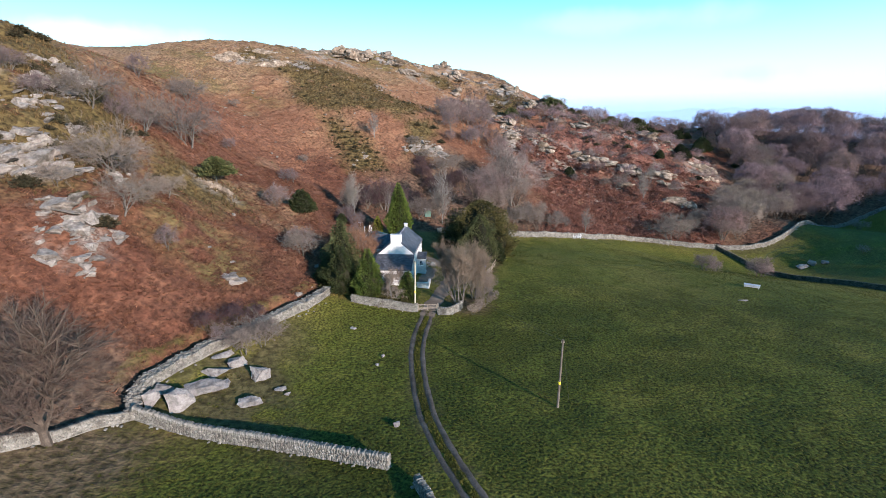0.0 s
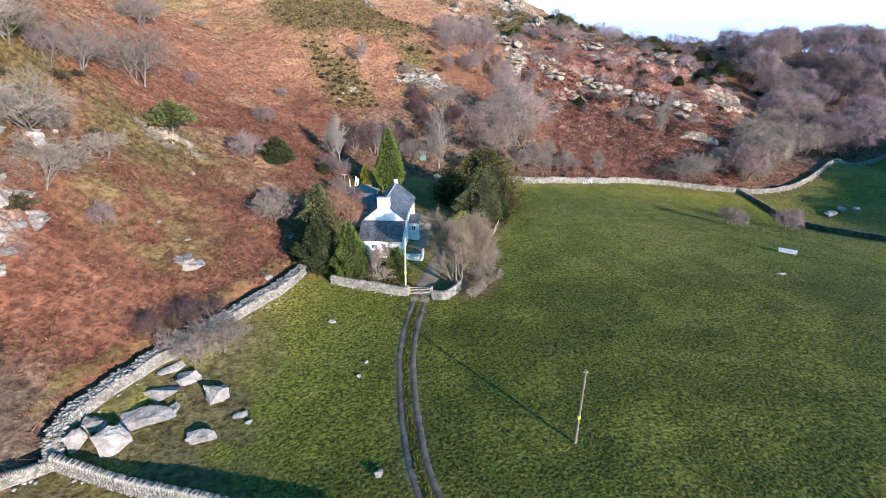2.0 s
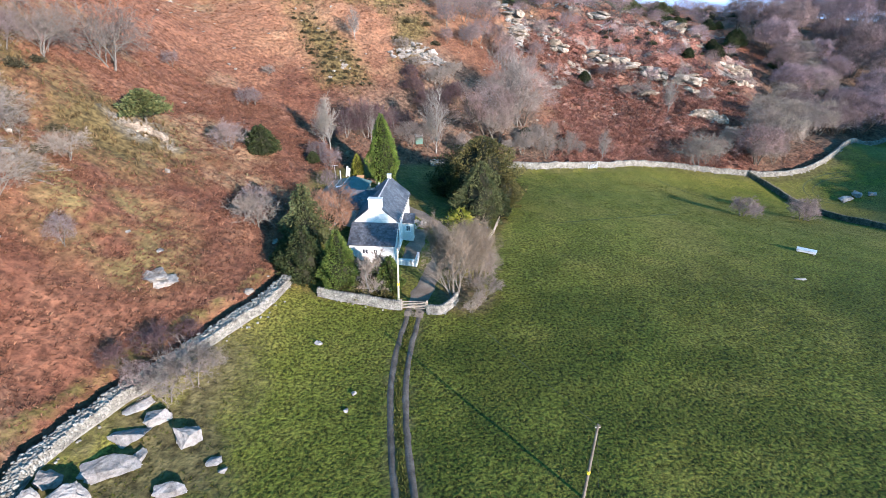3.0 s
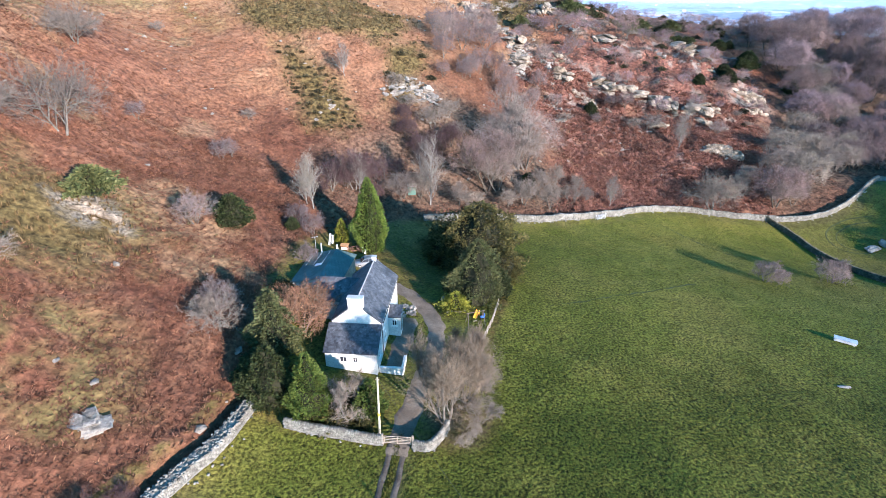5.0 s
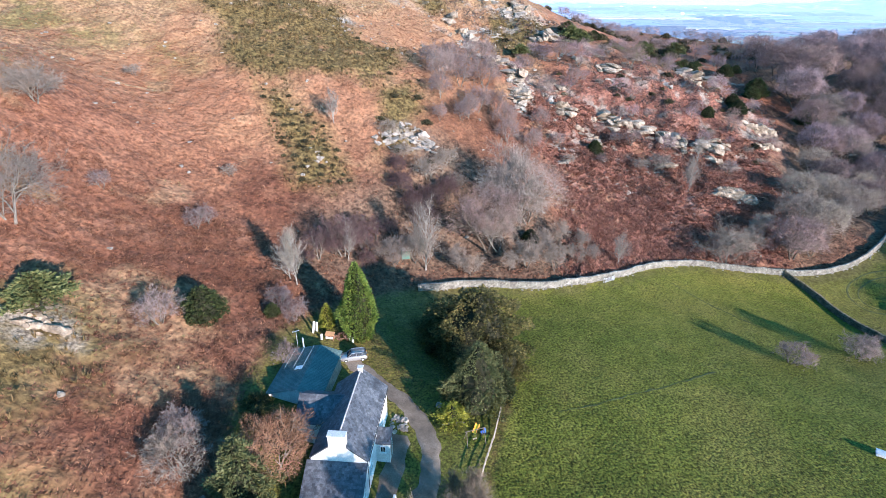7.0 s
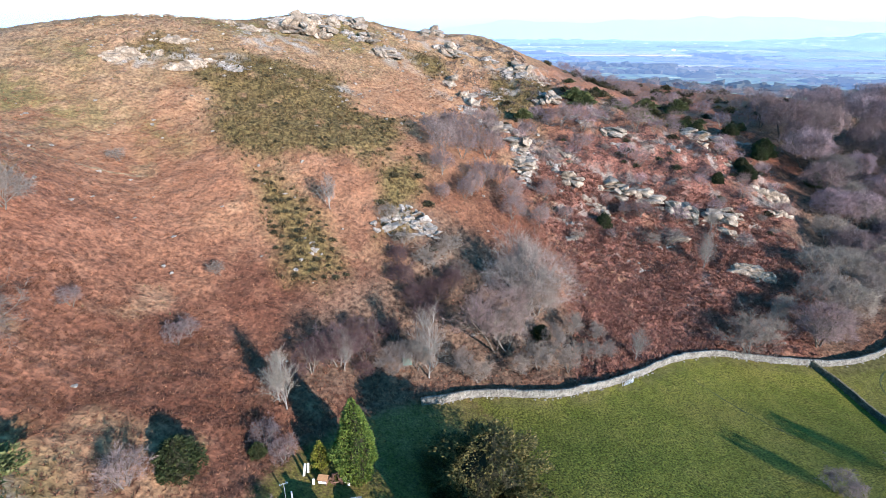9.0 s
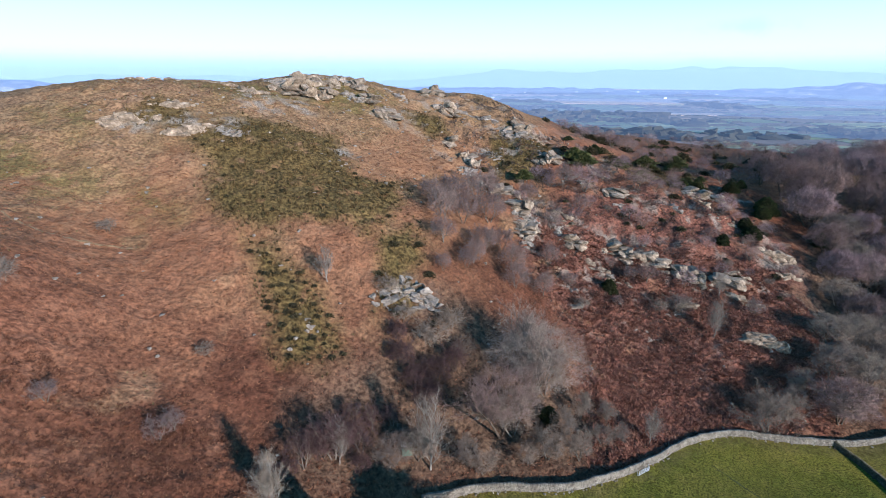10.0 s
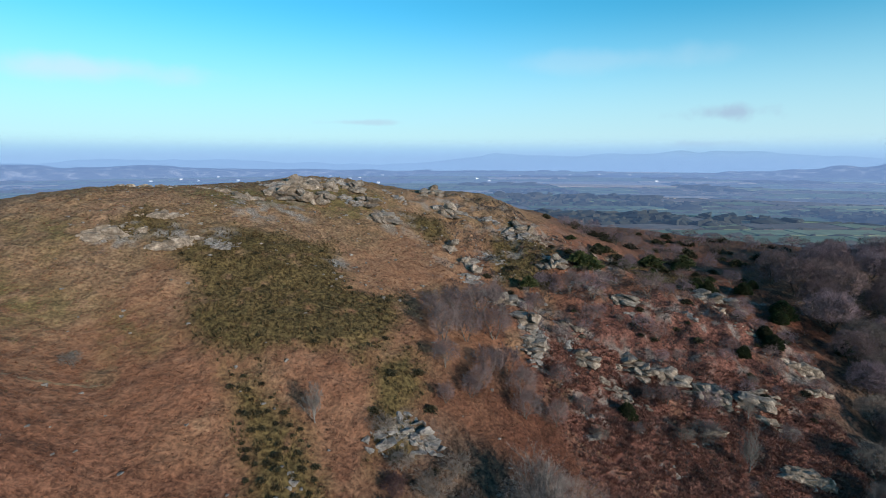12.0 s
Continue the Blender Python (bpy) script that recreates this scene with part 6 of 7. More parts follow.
# ---- trees ----
def bare_tree_shape(seed, high, spread, stems=1, clear=0.22, limbs=8, forks=6, sprays=6, twigs=9, upright=0.35, thick=None, twig_len=0.9, twig_r=0.016, shell=0, dense=2.2, wide=1.0):
    """A leafless tree of the given height and crown radius: the woody limbs, and the fine twigs of its crown."""
    rng = np.random.default_rng(seed)
    wood_v, wood_f, tips = [], [], []
    thick = thick or high * 0.028

    def add(points, radii, sides):
        v, f = tube(points, radii, sides)
        wood_f.extend([tuple(i + len(wood_v) for i in face) for face in f])
        wood_v.extend(v)

    def branch(p, d, length, r, level):
        segs = 4 if level < 2 else 3 if level == 2 else 2
        pts, dirs = [p], [d]
        for k in range(segs):
            d = (d + Vector(rng.normal(0, 0.10 + 0.04 * level, 3)) + Vector((0, 0, upright * (0.30 if level else 0.1)))).normalized()
            p = p + d * (length / segs)
            pts.append(p)
            dirs.append(d)
        if level == 3:
            v, f = tube([pts[0], pts[2]], [max(r, 0.012), 0.008], 3)
            wood_f.extend([tuple(i + len(wood_v) for i in face) for face in f[:-1]])
            wood_v.extend(v)
            tips.append((pts[0], pts[1], pts[2]))
            return
        add(pts, [max(r * (1 - 0.75 * k / segs), 0.006) for k in range(segs + 1)], (7, 5, 4)[level])
        n = (limbs, forks, sprays)[level]
        for c in range(n):
            k = rng.uniform(clear if level == 0 else 0.25, 1.0) if c else 1.0
            i = min(int(k * segs), segs - 1)
            q = pts[i].lerp(pts[i + 1], k * segs - i)
            out = Vector((rng.normal(), rng.normal(), rng.normal() * 0.6))
            out = (out - out.dot(dirs[i + 1]) * dirs[i + 1]).normalized()
            ang = rng.uniform(0.45, 1.0) if level else rng.uniform(0.5, 1.15) * (1 - 0.35 * upright)
            nd = (dirs[i + 1] * math.cos(ang) + out * math.sin(ang)).normalized()
            nl = (spread * rng.uniform(0.7, 1.05) * (1.15 - 0.45 * k), length * rng.uniform(0.42, 0.62), length * rng.uniform(0.4, 0.6))[level]
            branch(q, nd, nl, r * (0.5, 0.5, 0.45)[level] * rng.uniform(0.8, 1.1), level + 1)

    for s in range(stems):
        a = 6.283 * s / stems + rng.uniform(0, 1)
        lean = 0.0 if stems == 1 else 0.42
        d = Vector((math.cos(a) * lean + rng.normal(0, 0.05), math.sin(a) * lean + rng.normal(0, 0.05), 1)).normalized()
        branch(Vector((math.cos(a) * 0.25 * (stems > 1), math.sin(a) * 0.25 * (stems > 1), -0.4)), d, high * (0.78 if stems == 1 else 0.7), thick / (1 if stems == 1 else 1.6), 0)
    # Twigs: slim flat spikes.
    base, way = [], []
    for a, b, c in tips:
        for _ in range(int(twigs * dense)):
            k = rng.uniform(0, 2)
            p, d = (a.lerp(b, k), b - a) if k < 1 else (b.lerp(c, k - 1), c - b)
            d = (d.normalized() + Vector(rng.normal(0, 0.5, 3)) + Vector((0, 0, 0.25 * upright))).normalized() * twig_len * rng.uniform(0.5, 1.2)
            base.append(p)
            way.append(d)
    base, way = np.array([b[:] for b in base]), np.array([w[:] for w in way])
    if shell:
        # The outermost sprays, which give the crown its rounded, uneven outline.
        u = rng.normal(0, 1, (shell, 3))
        u /= np.linalg.norm(u, axis=1)[:, None]
        u = u[u[:, 2] > -0.45]
        ph = rng.uniform(0, 6, 3)
        lobe = 1 + 0.16 * np.sin(3 * np.arctan2(u[:, 1], u[:, 0]) + ph[0]) * np.cos(4 * u[:, 2] + ph[1]) + 0.20 * np.sin(5 * u[:, 0] + ph[2]) * np.sin(6 * u[:, 1] + ph[0]) + 0.12 * np.sin(11 * u[:, 0] + ph[1]) * np.cos(10 * u[:, 2] + ph[2])
        fill = (0.66 + 0.28 * rng.uniform(0, 1, len(u)) ** 0.5) * lobe
        spots = u * fill[:, None] * np.array([spread * wide, spread * wide, high * 0.42]) + np.array([0, 0, high * 0.55])
        # Sprays lie along the crown's surface or stick out of it; the flat of each faces outwards.
        along = np.cross(u, rng.normal(0, 1, u.shape))
        along /= np.linalg.norm(along, axis=1)[:, None]
        lie = rng.uniform(0, 1, (len(u), 1)) < 0.62
        d = np.where(lie, along + 0.35 * u, u * np.array([1, 1, 0.9]) + 0.35 * along) + np.array([0, 0, 0.30]) + rng.normal(0, 0.22, u.shape)
        d *= (twig_len * rng.uniform(0.6, 1.2, len(u)) / np.linalg.norm(d, axis=1))[:, None]
        base, way = np.vstack([base, spots]), np.vstack([way, d])
    n = len(base)
    face = rng.normal(0, 1, (n, 3))
    if shell:
        out = base - np.array([0, 0, high * 0.45])
        face = face * 0.42 + out / np.linalg.norm(out, axis=1)[:, None]
    s1 = np.cross(way, face)
    s1 /= np.linalg.norm(s1, axis=1)[:, None]
    tv = np.stack([base - twig_r * s1, base + twig_r * s1, base + way], 1).reshape(-1, 3)
    tf = 3 * np.arange(n)[:, None] + np.array([[0, 1, 2]])
    return wood_v, wood_f, tv, tf


def tree_model(name, label, category, bark, twig, group="", **shape):
    wv, wf, tv, tf = bare_tree_shape(**shape)
    th = tagged(new(name), label, category, group)
    part("trunk", wv, wf, bark, th)
    crown = new("crown", mesh_of("crown", tv, tf, twig))
    crown.parent = th
    return th


def foliage(seed, count, leaf, profile, high, core=0.72, droop=0.0, ragged=0.18, lobes=5):
    """A leafy crown: small sprays in a shell whose radius by height is profile(0..1), ragged and lobed, over a dark
    core that paints in its inner shade.
    """
    rng = np.random.default_rng(seed)
    u = rng.uniform(0, 1, count * 3)
    keep = rng.uniform(0, 1, count * 3) < np.array([profile(k) for k in u]) / max(profile(k) for k in np.linspace(0, 1, 40)) + 0.04
    u = u[keep][:count]
    n = len(u)
    a = rng.uniform(0, 2 * math.pi, n)
    ph = rng.uniform(0, 10)
    bulge = 1 + ragged * np.sin(a * lobes + ph + 5 * u) * np.cos(u * 13 + ph) + ragged * 1.6 * (fbm(a * 2.2 + 30, u * 9 + 5, seed, 3) - 0.5) * 2
    r = np.array([profile(k) for k in u]) * bulge * (1 - 0.30 * rng.uniform(0, 1, n) ** 2)
    p = np.column_stack([r * np.cos(a), r * np.sin(a), u * high + rng.normal(0, leaf * 0.3, n)])
    out = np.column_stack([np.cos(a), np.sin(a), np.full(n, 0.35 - droop)]) + rng.normal(0, 0.45, (n, 3))
    out /= np.linalg.norm(out, axis=1)[:, None]
    side = np.cross(out, rng.normal(0, 1, (n, 3)))
    side /= np.linalg.norm(side, axis=1)[:, None]
    size = leaf * rng.uniform(0.6, 1.3, n)[:, None]
    v = np.stack([p - side * size * 0.32, p + out * size * 0.5 - side * size * 0.1, p + out * size, p + side * size * 0.32], 1).reshape(-1, 3)
    k = 4 * np.arange(n)[:, None]
    f = (k + np.array([[0, 1, 2, 3]]))
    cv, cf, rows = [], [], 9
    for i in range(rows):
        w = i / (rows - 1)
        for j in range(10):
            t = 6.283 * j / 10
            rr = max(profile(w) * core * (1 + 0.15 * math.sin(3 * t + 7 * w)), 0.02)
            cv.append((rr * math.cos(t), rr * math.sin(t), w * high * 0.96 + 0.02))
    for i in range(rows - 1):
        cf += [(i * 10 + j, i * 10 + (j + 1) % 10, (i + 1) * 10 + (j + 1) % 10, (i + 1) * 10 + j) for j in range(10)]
    return v, f, cv, cf


def leafy_model(name, label, category, leaves, bark, seed, count, leaf, profile, high, lift=0.3, core=0.72, trunk=0.16, **more):
    v, f, cv, cf = foliage(seed, count, leaf, profile, high, core, **more)
    th = tagged(new(name), label, category)
    part("trunk", *tube([(0, 0, -0.5), (0.05, 0, (lift + high) * 0.4), (0, 0, (lift + high) * 0.85)], [trunk, trunk * 0.75, trunk * 0.3], 7), bark, th)
    up = np.array([0, 0, lift])
    crown = new("crown", mesh_of("crown", v + up, f, leaves))
    crown.parent = th
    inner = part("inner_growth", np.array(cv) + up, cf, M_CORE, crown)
    return th


def cone(r, tip=0.06, belly=0.18):
    return lambda k: r * (min(1.0, 0.75 + 0.25 * k / belly) if k < belly else max(tip, (1 - (k - belly) / (1 - belly)) ** 0.75))


def dome(r, flat=0.5):
    return lambda k: r * max(0.05, math.sin(math.pi * min(1, 0.16 + 0.84 * k) ** flat) ** 0.6 if k < 1 else 0.05)


def place(model, x, y, scale=1.0, turn=0.0, wide=1.0, sink=0.0, label="", category="", group=""):
    ob = copy_thing(model, pose(x, y, gz(x, y) - sink, 0, 0, turn) @ Matrix.Diagonal((scale * wide, scale * wide, scale, 1)))
    return tagged(ob, label, category, group)


def settle(model, x, y, turn=0.0, scale=1.0):
    model.matrix_basis = pose(x, y, gz(x, y), 0, 0, turn) @ Matrix.Scale(scale, 4)
    return model


# Leafless kinds; the first of each stands where it is seen best.
big_bare = settle(tree_model("bare_tree", "large bare spreading tree with dense dark brown twigs by a wall", "tree", M_BARK_DARK, M_TWIG_DARK, seed=1, high=13.0, spread=9.0, limbs=16, forks=9, sprays=8, twigs=9, upright=0.2, clear=0.10, thick=0.60, twig_len=1.2, twig_r=0.012, shell=6500), -38.2, 44.6, 40, 0.80)
oak = settle(tree_model("bare_tree", "wide low bare oak with pale twisted limbs in bracken", "tree", M_BARK, M_TWIG_PALE, seed=2, high=6.6, spread=6.2, stems=2, limbs=7, forks=6, sprays=5, twigs=8, upright=0.1, clear=0.1, thick=0.30, twig_r=0.013, shell=3500), -58.7, 123.0, 0.0, 1.25)
gate_tree = settle(tree_model("bare_tree", "tall many-stemmed bare tree with tan twigs beside the gate", "tree", M_BARK, M_TWIG_TAN, seed=3, high=11.0, spread=4.4, stems=3, limbs=12, forks=7, sprays=6, twigs=8, upright=0.95, thick=0.30, twig_r=0.010, clear=0.10, shell=4500, dense=1.6, wide=1.15, twig_len=1.1), 2.0, 87.0, 10)
birch = settle(tree_model("birch_tree", "slender bare birch with pale trunk at the wood's edge", "tree", M_BARK_PALE, M_TWIG_PALE, seed=4, high=15, spread=5.6, limbs=20, forks=7, sprays=5, twigs=7, upright=0.7, clear=0.12, thick=0.2, dense=1.3, twig_len=1.1, twig_r=0.011), -1.7, 153.4)
grey_tree = settle(tree_model("bare_tree", "rounded bare grey tree at the foot of the hill", "tree", M_BARK, M_TWIG_PALE, seed=5, high=11, spread=4.8, stems=2, limbs=8, forks=6, sprays=5, twigs=10, upright=0.4, clear=0.12, twig_len=1.1, twig_r=0.015, shell=5000, dense=1.5), 22.5, 174)
pale_giant = settle(tree_model("bare_tree", "very large spreading bare tree with pale grey twigs", "tree", M_BARK, M_TWIG_GREY, seed=15, high=16.0, spread=9.6, stems=3, limbs=8, forks=7, sprays=6, twigs=9, upright=0.35, clear=0.12, thick=0.5, twig_len=1.3, twig_r=0.014, shell=13000, dense=1.5, wide=1.15), 20.5, 173.5, 60)
brown_giant = settle(tree_model("bare_tree", "large bare tree with brown twigs above the far wall", "tree", M_BARK_DARK, M_TWIG_BROWN, seed=16, high=16.0, spread=6.6, stems=2, limbs=9, forks=7, sprays=6, twigs=9, upright=0.5, clear=0.10, thick=0.45, twig_len=1.2, twig_r=0.012, shell=8000, dense=1.5), 12.0, 162.5, 15)
brown_tree = settle(tree_model("bare_tree", "rounded bare grey-brown tree on the hillside", "tree", M_BARK, M_TWIG, seed=6, high=10, spread=4.6, stems=2, limbs=7, forks=6, sprays=5, twigs=10, upright=0.4, clear=0.12, twig_len=1.1, twig_r=0.015, shell=5000, dense=1.5), 14.4, 163)
purple_tree = settle(tree_model("bare_tree", "bare tree with a haze of purplish twigs", "tree", M_BARK, M_TWIG_PURPLE, seed=7, high=9, spread=4.0, stems=2, limbs=6, forks=5, sprays=5, twigs=8, upright=0.5, clear=0.12, twig_len=1.1, twig_r=0.018, shell=3600, dense=1.2), 7.0, 224.0)
thorn = settle(tree_model("hawthorn_bush", "low tangled bare grey hawthorn bush", "bush", M_BARK, M_TWIG_PALE, seed=8, high=4.2, spread=3.0, stems=3, limbs=5, forks=5, sprays=3, twigs=7, upright=0.25, clear=0.08, twig_len=0.6, shell=1800, dense=1.5), -25.4, 67.4)
russet = settle(tree_model("beech_tree", "small tree holding russet-orange dead leaves", "tree", M_BARK, M_TWIG_ORANGE, seed=9, high=8.2, spread=4.2, stems=2, limbs=8, forks=6, sprays=5, twigs=8, upright=0.45, clear=0.12, twig_len=0.7, twig_r=0.022, shell=9000, dense=1.2), -17.8, 99.2)
pale_stems = settle(tree_model("bare_tree", "small bare tree with pale forked stems in the front garden", "tree", M_BARK_PALE, M_TWIG_PALE, seed=10, high=6.2, spread=2.2, stems=3, limbs=6, forks=5, sprays=5, twigs=6, upright=0.6, clear=0.2, thick=0.22), -9.3, 86.6)
purple_bush = settle(tree_model("bare_bush", "dense rounded purplish bare bush", "bush", M_BARK, M_TWIG_PURPLE, seed=11, high=5.0, spread=2.7, stems=4, limbs=5, forks=5, sprays=3, twigs=7, upright=0.4, clear=0.06, twig_len=0.6, shell=2600, dense=1.4), -38.0, 117.0)

# Purplish tree and bush whose twig colour already holds the shade.
shaded_purple_tree = settle(tree_model("bare_tree", "bare tree with purplish twigs, shade painted dark into them", "tree", M_BARK, M_TWIG_PURPLE_SHADED, seed=17, high=9, spread=4.0, stems=2, limbs=7, forks=5, sprays=5, twigs=8, upright=0.6, clear=0.12, twig_len=1.0, twig_r=0.014, shell=2200, dense=1.4), -18.2, 150.6)
shaded_purple_bush = settle(tree_model("bare_bush", "dense purplish bare bush, shade painted dark into its twigs", "bush", M_BARK_DARK, M_TWIG_PURPLE_SHADED, seed=12, high=5.0, spread=3.0, stems=4, limbs=5, forks=5, sprays=3, twigs=7, upright=0.5, clear=0.06, twig_len=0.8, shell=3000, dense=1.4), -5.0, 168.0)

# Evergreen kinds.
cypress = settle(leafy_model("cypress_tree", "tall bright green conical cypress behind the house", "tree", M_CYPRESS, M_BARK, 21, 14000, 0.32, cone(2.9, 0.08, 0.38), 14.0, lift=0.2), -12.0, 128.6)
garden_cypress = settle(leafy_model("cypress_tree", "bright yellow-green cypress beside the garden wall", "tree", M_CYPRESS, M_BARK, 22, 11000, 0.26, cone(2.3, 0.15, 0.35), 8.8, lift=0.1, ragged=0.24), -13.6, 86.6)
dark_conifer = settle(leafy_model("conifer_tree", "dark green bushy conifer behind the garden wall", "tree", M_HOLLY, M_BARK, 23, 11000, 0.28, cone(3.0, 0.2, 0.4), 7.6, lift=0.1, ragged=0.3), -18.6, 88.0)
pine = settle(leafy_model("pine_tree", "ragged brownish green pine beside the house", "tree", M_PINE, M_BARK, 24, 9000, 0.34, cone(2.9, 0.12, 0.25), 9.6, lift=0.8, ragged=0.5, core=0.5, droop=0.2), -19.6, 94.6)
small_pine = settle(leafy_model("pine_tree", "lone wind-shaped pine among rocks and bracken", "tree", M_PINE, M_BARK, 25, 3500, 0.5, dome(2.6), 3.6, lift=1.9, ragged=0.6, core=0.3), -48.2, 110.8)
holly = settle(leafy_model("holly_bush", "round dark green holly bush on the bracken slope", "bush", M_HOLLY, M_BARK, 26, 4500, 0.36, dome(3.0), 5.0, lift=0.1), -33.8, 121.6)
yew = settle(leafy_model("yew_tree", "broad dark brownish yew overhanging the drive", "tree", M_YEW, M_BARK_DARK, 27, 19000, 0.42, dome(6.8, 0.8), 12.2, lift=0.8, ragged=0.40, lobes=7), 7.8, 126.5)
green_tree = settle(leafy_model("holly_tree", "grey-green evergreen tree beside the lawn", "tree", M_PINE, M_BARK, 28, 14000, 0.30, dome(3.8), 10.4, lift=0.4, ragged=0.42), 7.0, 114.6)
front_conifer = settle(leafy_model("conifer_tree", "small green conifer in the front garden", "tree", M_CYPRESS, M_BARK, 29, 4500, 0.32, cone(1.9, 0.1, 0.25), 5.4, lift=0.1, ragged=0.25), -7.0, 87.6)
lime_shrub = settle(leafy_model("golden_conifer", "small yellow-green golden conifer beside the barn", "tree", M_LIME, M_BARK, 30, 3000, 0.3, cone(1.2, 0.1, 0.25), 4.4, lift=0.1, ragged=0.25), -17.4, 129.2)
olive_shrub = settle(leafy_model("garden_shrub", "loose yellowish green shrub on the lawn", "shrub", M_LIME, M_BARK, 31, 2600, 0.32, dome(1.9), 3.0, lift=0.3, ragged=0.5, core=0.4), 3.4, 110.6)
laurel = settle(leafy_model("evergreen_shrub", "low dark evergreen shrub behind the garden wall", "shrub", M_YEW, M_BARK, 32, 2600, 0.32, dome(1.7), 2.3, lift=0.0, ragged=0.4), -10.8, 86.0)

gorse_bush = settle(leafy_model("gorse_bush", "low dark olive gorse bush among rocks", "bush", M_GORSE_BUSH, M_BARK_DARK, 33, 700, 0.5, dome(1.5), 1.7, lift=-0.1, ragged=0.5), 60, 240)
RNG = np.random.default_rng(404)


def many(model, spots, lo=0.85, hi=1.15, **tags):
    for spot in spots:
        x, y = spot[:2]
        k = spot[2] if len(spot) > 2 else 1.0
        place(model, x, y, k * RNG.uniform(lo, hi), RNG.uniform(0, 360), RNG.uniform(0.9, 1.15), **tags)


many(gate_tree, [(4.6, 91.0, 0.85), (4.4, 95.5, 0.6)])
many(yew, [(11.4, 121.5, 0.6), (2.6, 131.0, 0.62)], label="dark brownish yew at the garden's edge")
many(holly, [(10.2, 117.0, 0.9), (-26, 128, 0.45), (-20.5, 90.0, 1.0), (97, 248, 0.7), (133, 285, 1.5), (129, 280, 1.1), (112, 257, 0.9), (49.6, 219, 0.85), (112, 262, 0.9), (22.5, 168, 0.6), (145, 268, 1.2), (110, 298, 1.2), (104, 299, 1.0)], label="dark green evergreen bush on the slope")
many(small_pine, [(55, 279, 1.4), (52, 281, 1.2), (96, 322, 1.4), (112, 326, 1.2), (30, 262, 0.8)], label="dark windswept pine on the ridge")
many(birch, [(-24.5, 138.2, 0.72), (-26.0, 139.5, 0.55), (-24.8, 184.5, 0.45), (75.5, 205.7, 0.7), (44, 168, 0.5), (84, 222, 0.5)])
many(grey_tree, [(27, 159.5, 0.6), (20.5, 158.5, 0.55), (33, 164.5, 0.5), (30, 171, 0.6), (24.5, 164, 0.6), (36, 172, 0.4)])
many(brown_tree, [(-8, 152.5, 0.72), (-4, 154.5, 0.6), (37, 166, 0.4), (16.5, 157, 0.5), (5, 156, 0.6), (8, 154, 0.4)])
many(shaded_purple_tree, [(-14.0, 153.5, 0.8), (-22.5, 147.5, 0.7), (-26.5, 142.0, 0.6), (-12.5, 158, 0.6), (-9, 160, 0.6), (-16.5, 157, 0.6)])
many(birch, [(-17.2, 150.3, 0.5)])
many(purple_tree, [(-57.8, 142.6, 0.4), (-44, 145, 0.45), (-43, 148, 0.4), (-22.5, 128.5, 0.4)])
many(thorn, [(-1.5, 177, 1.2), (2.5, 182, 1.1), (5, 177, 1.0)])
many(purple_tree, [(1, 219, 1.0), (12, 214, 0.9), (4, 234, 1.0), (12, 239, 1.0), (15, 229, 1.0), (17, 245, 0.8), (-2, 228, 0.8), (20, 212, 0.8), (28, 207, 0.7), (1, 208, 0.7), (7, 202, 0.6), (1, 197, 0.5), (32, 222, 0.6), (18, 220, 0.7), (36, 238, 0.7), (30, 250, 0.7), (20, 205, 0.8), (9, 206, 0.8), (48, 250, 0.7), (44, 262, 0.8)])
many(thorn, [(-27.0, 65.0, 0.85), (-24.6, 69.8, 0.6), (-27.2, 96.5, 0.95), (-29.5, 98, 0.7), (-74, 155, 1.0), (-44, 164, 0.6), (-48, 90.5, 0.8), (62, 212, 0.9), (68, 213, 1.1), (-73, 188, 0.6), (-12, 186, 0.9), (-8, 180, 0.9), (39, 208, 0.7)])
many(brown_tree, [(79.1, 181, 0.85), (85, 184, 0.7), (96, 182.5, 0.75), (102, 184, 0.7), (90, 190, 0.6)])
many(oak, [(-66.2, 102, 0.75), (-72.4, 153.2, 0.75), (-53.6, 85.2, 0.7), (-48.2, 77.9, 0.65), (-61.5, 110.4, 0.7), (76, 178.3, 0.85), (-88, 100, 0.6)], label="bare spreading tree with grey twisted limbs")
many(purple_tree, [(-80.6, 144.6, 0.75), (-63.5, 106, 0.6), (-62.5, 113, 0.55), (-42.2, 77.6, 0.45)])
many(purple_bush, [(-25.5, 130.5, 0.7), (37.2, 216, 0.9), (-21, 118, 0.6), (-28.5, 100.5, 0.75), (-11.8, 88.0, 0.55), (50, 212, 0.6), (58, 226, 0.8), (92, 216, 0.9), (-30.2, 66.0, 0.5)])
many(brown_tree, [(6.6, 92.5, 0.4), (4.2, 83.6, 0.22), (6.2, 87.4, 0.32), (-8.0, 86.4, 0.2), (5.2, 85.2, 0.2)], label="brown bare scrub beside the gate")
many(purple_bush, [(66.7, 134.0, 0.8), (69.0, 133.0, 0.6), (84.2, 139.5, 1.1), (86.0, 140.5, 0.9)], label="dense dark bare bush in the far pasture")
many(shaded_purple_bush, [(-30.2, 70.4, 0.6), (-32.6, 66.8, 0.5), (-28.2, 73.4, 0.4), (-17, 154, 0.8), (-20, 150.5, 0.8), (-13.5, 150, 0.7), (-25, 145, 0.7), (-8, 171.5, 1.0), (-2, 165, 1.0), (-1, 170.5, 1.0), (3, 173.5, 0.9), (-9, 176, 0.7)], label="purplish bare bush above the garden trees, shade painted into its twigs")
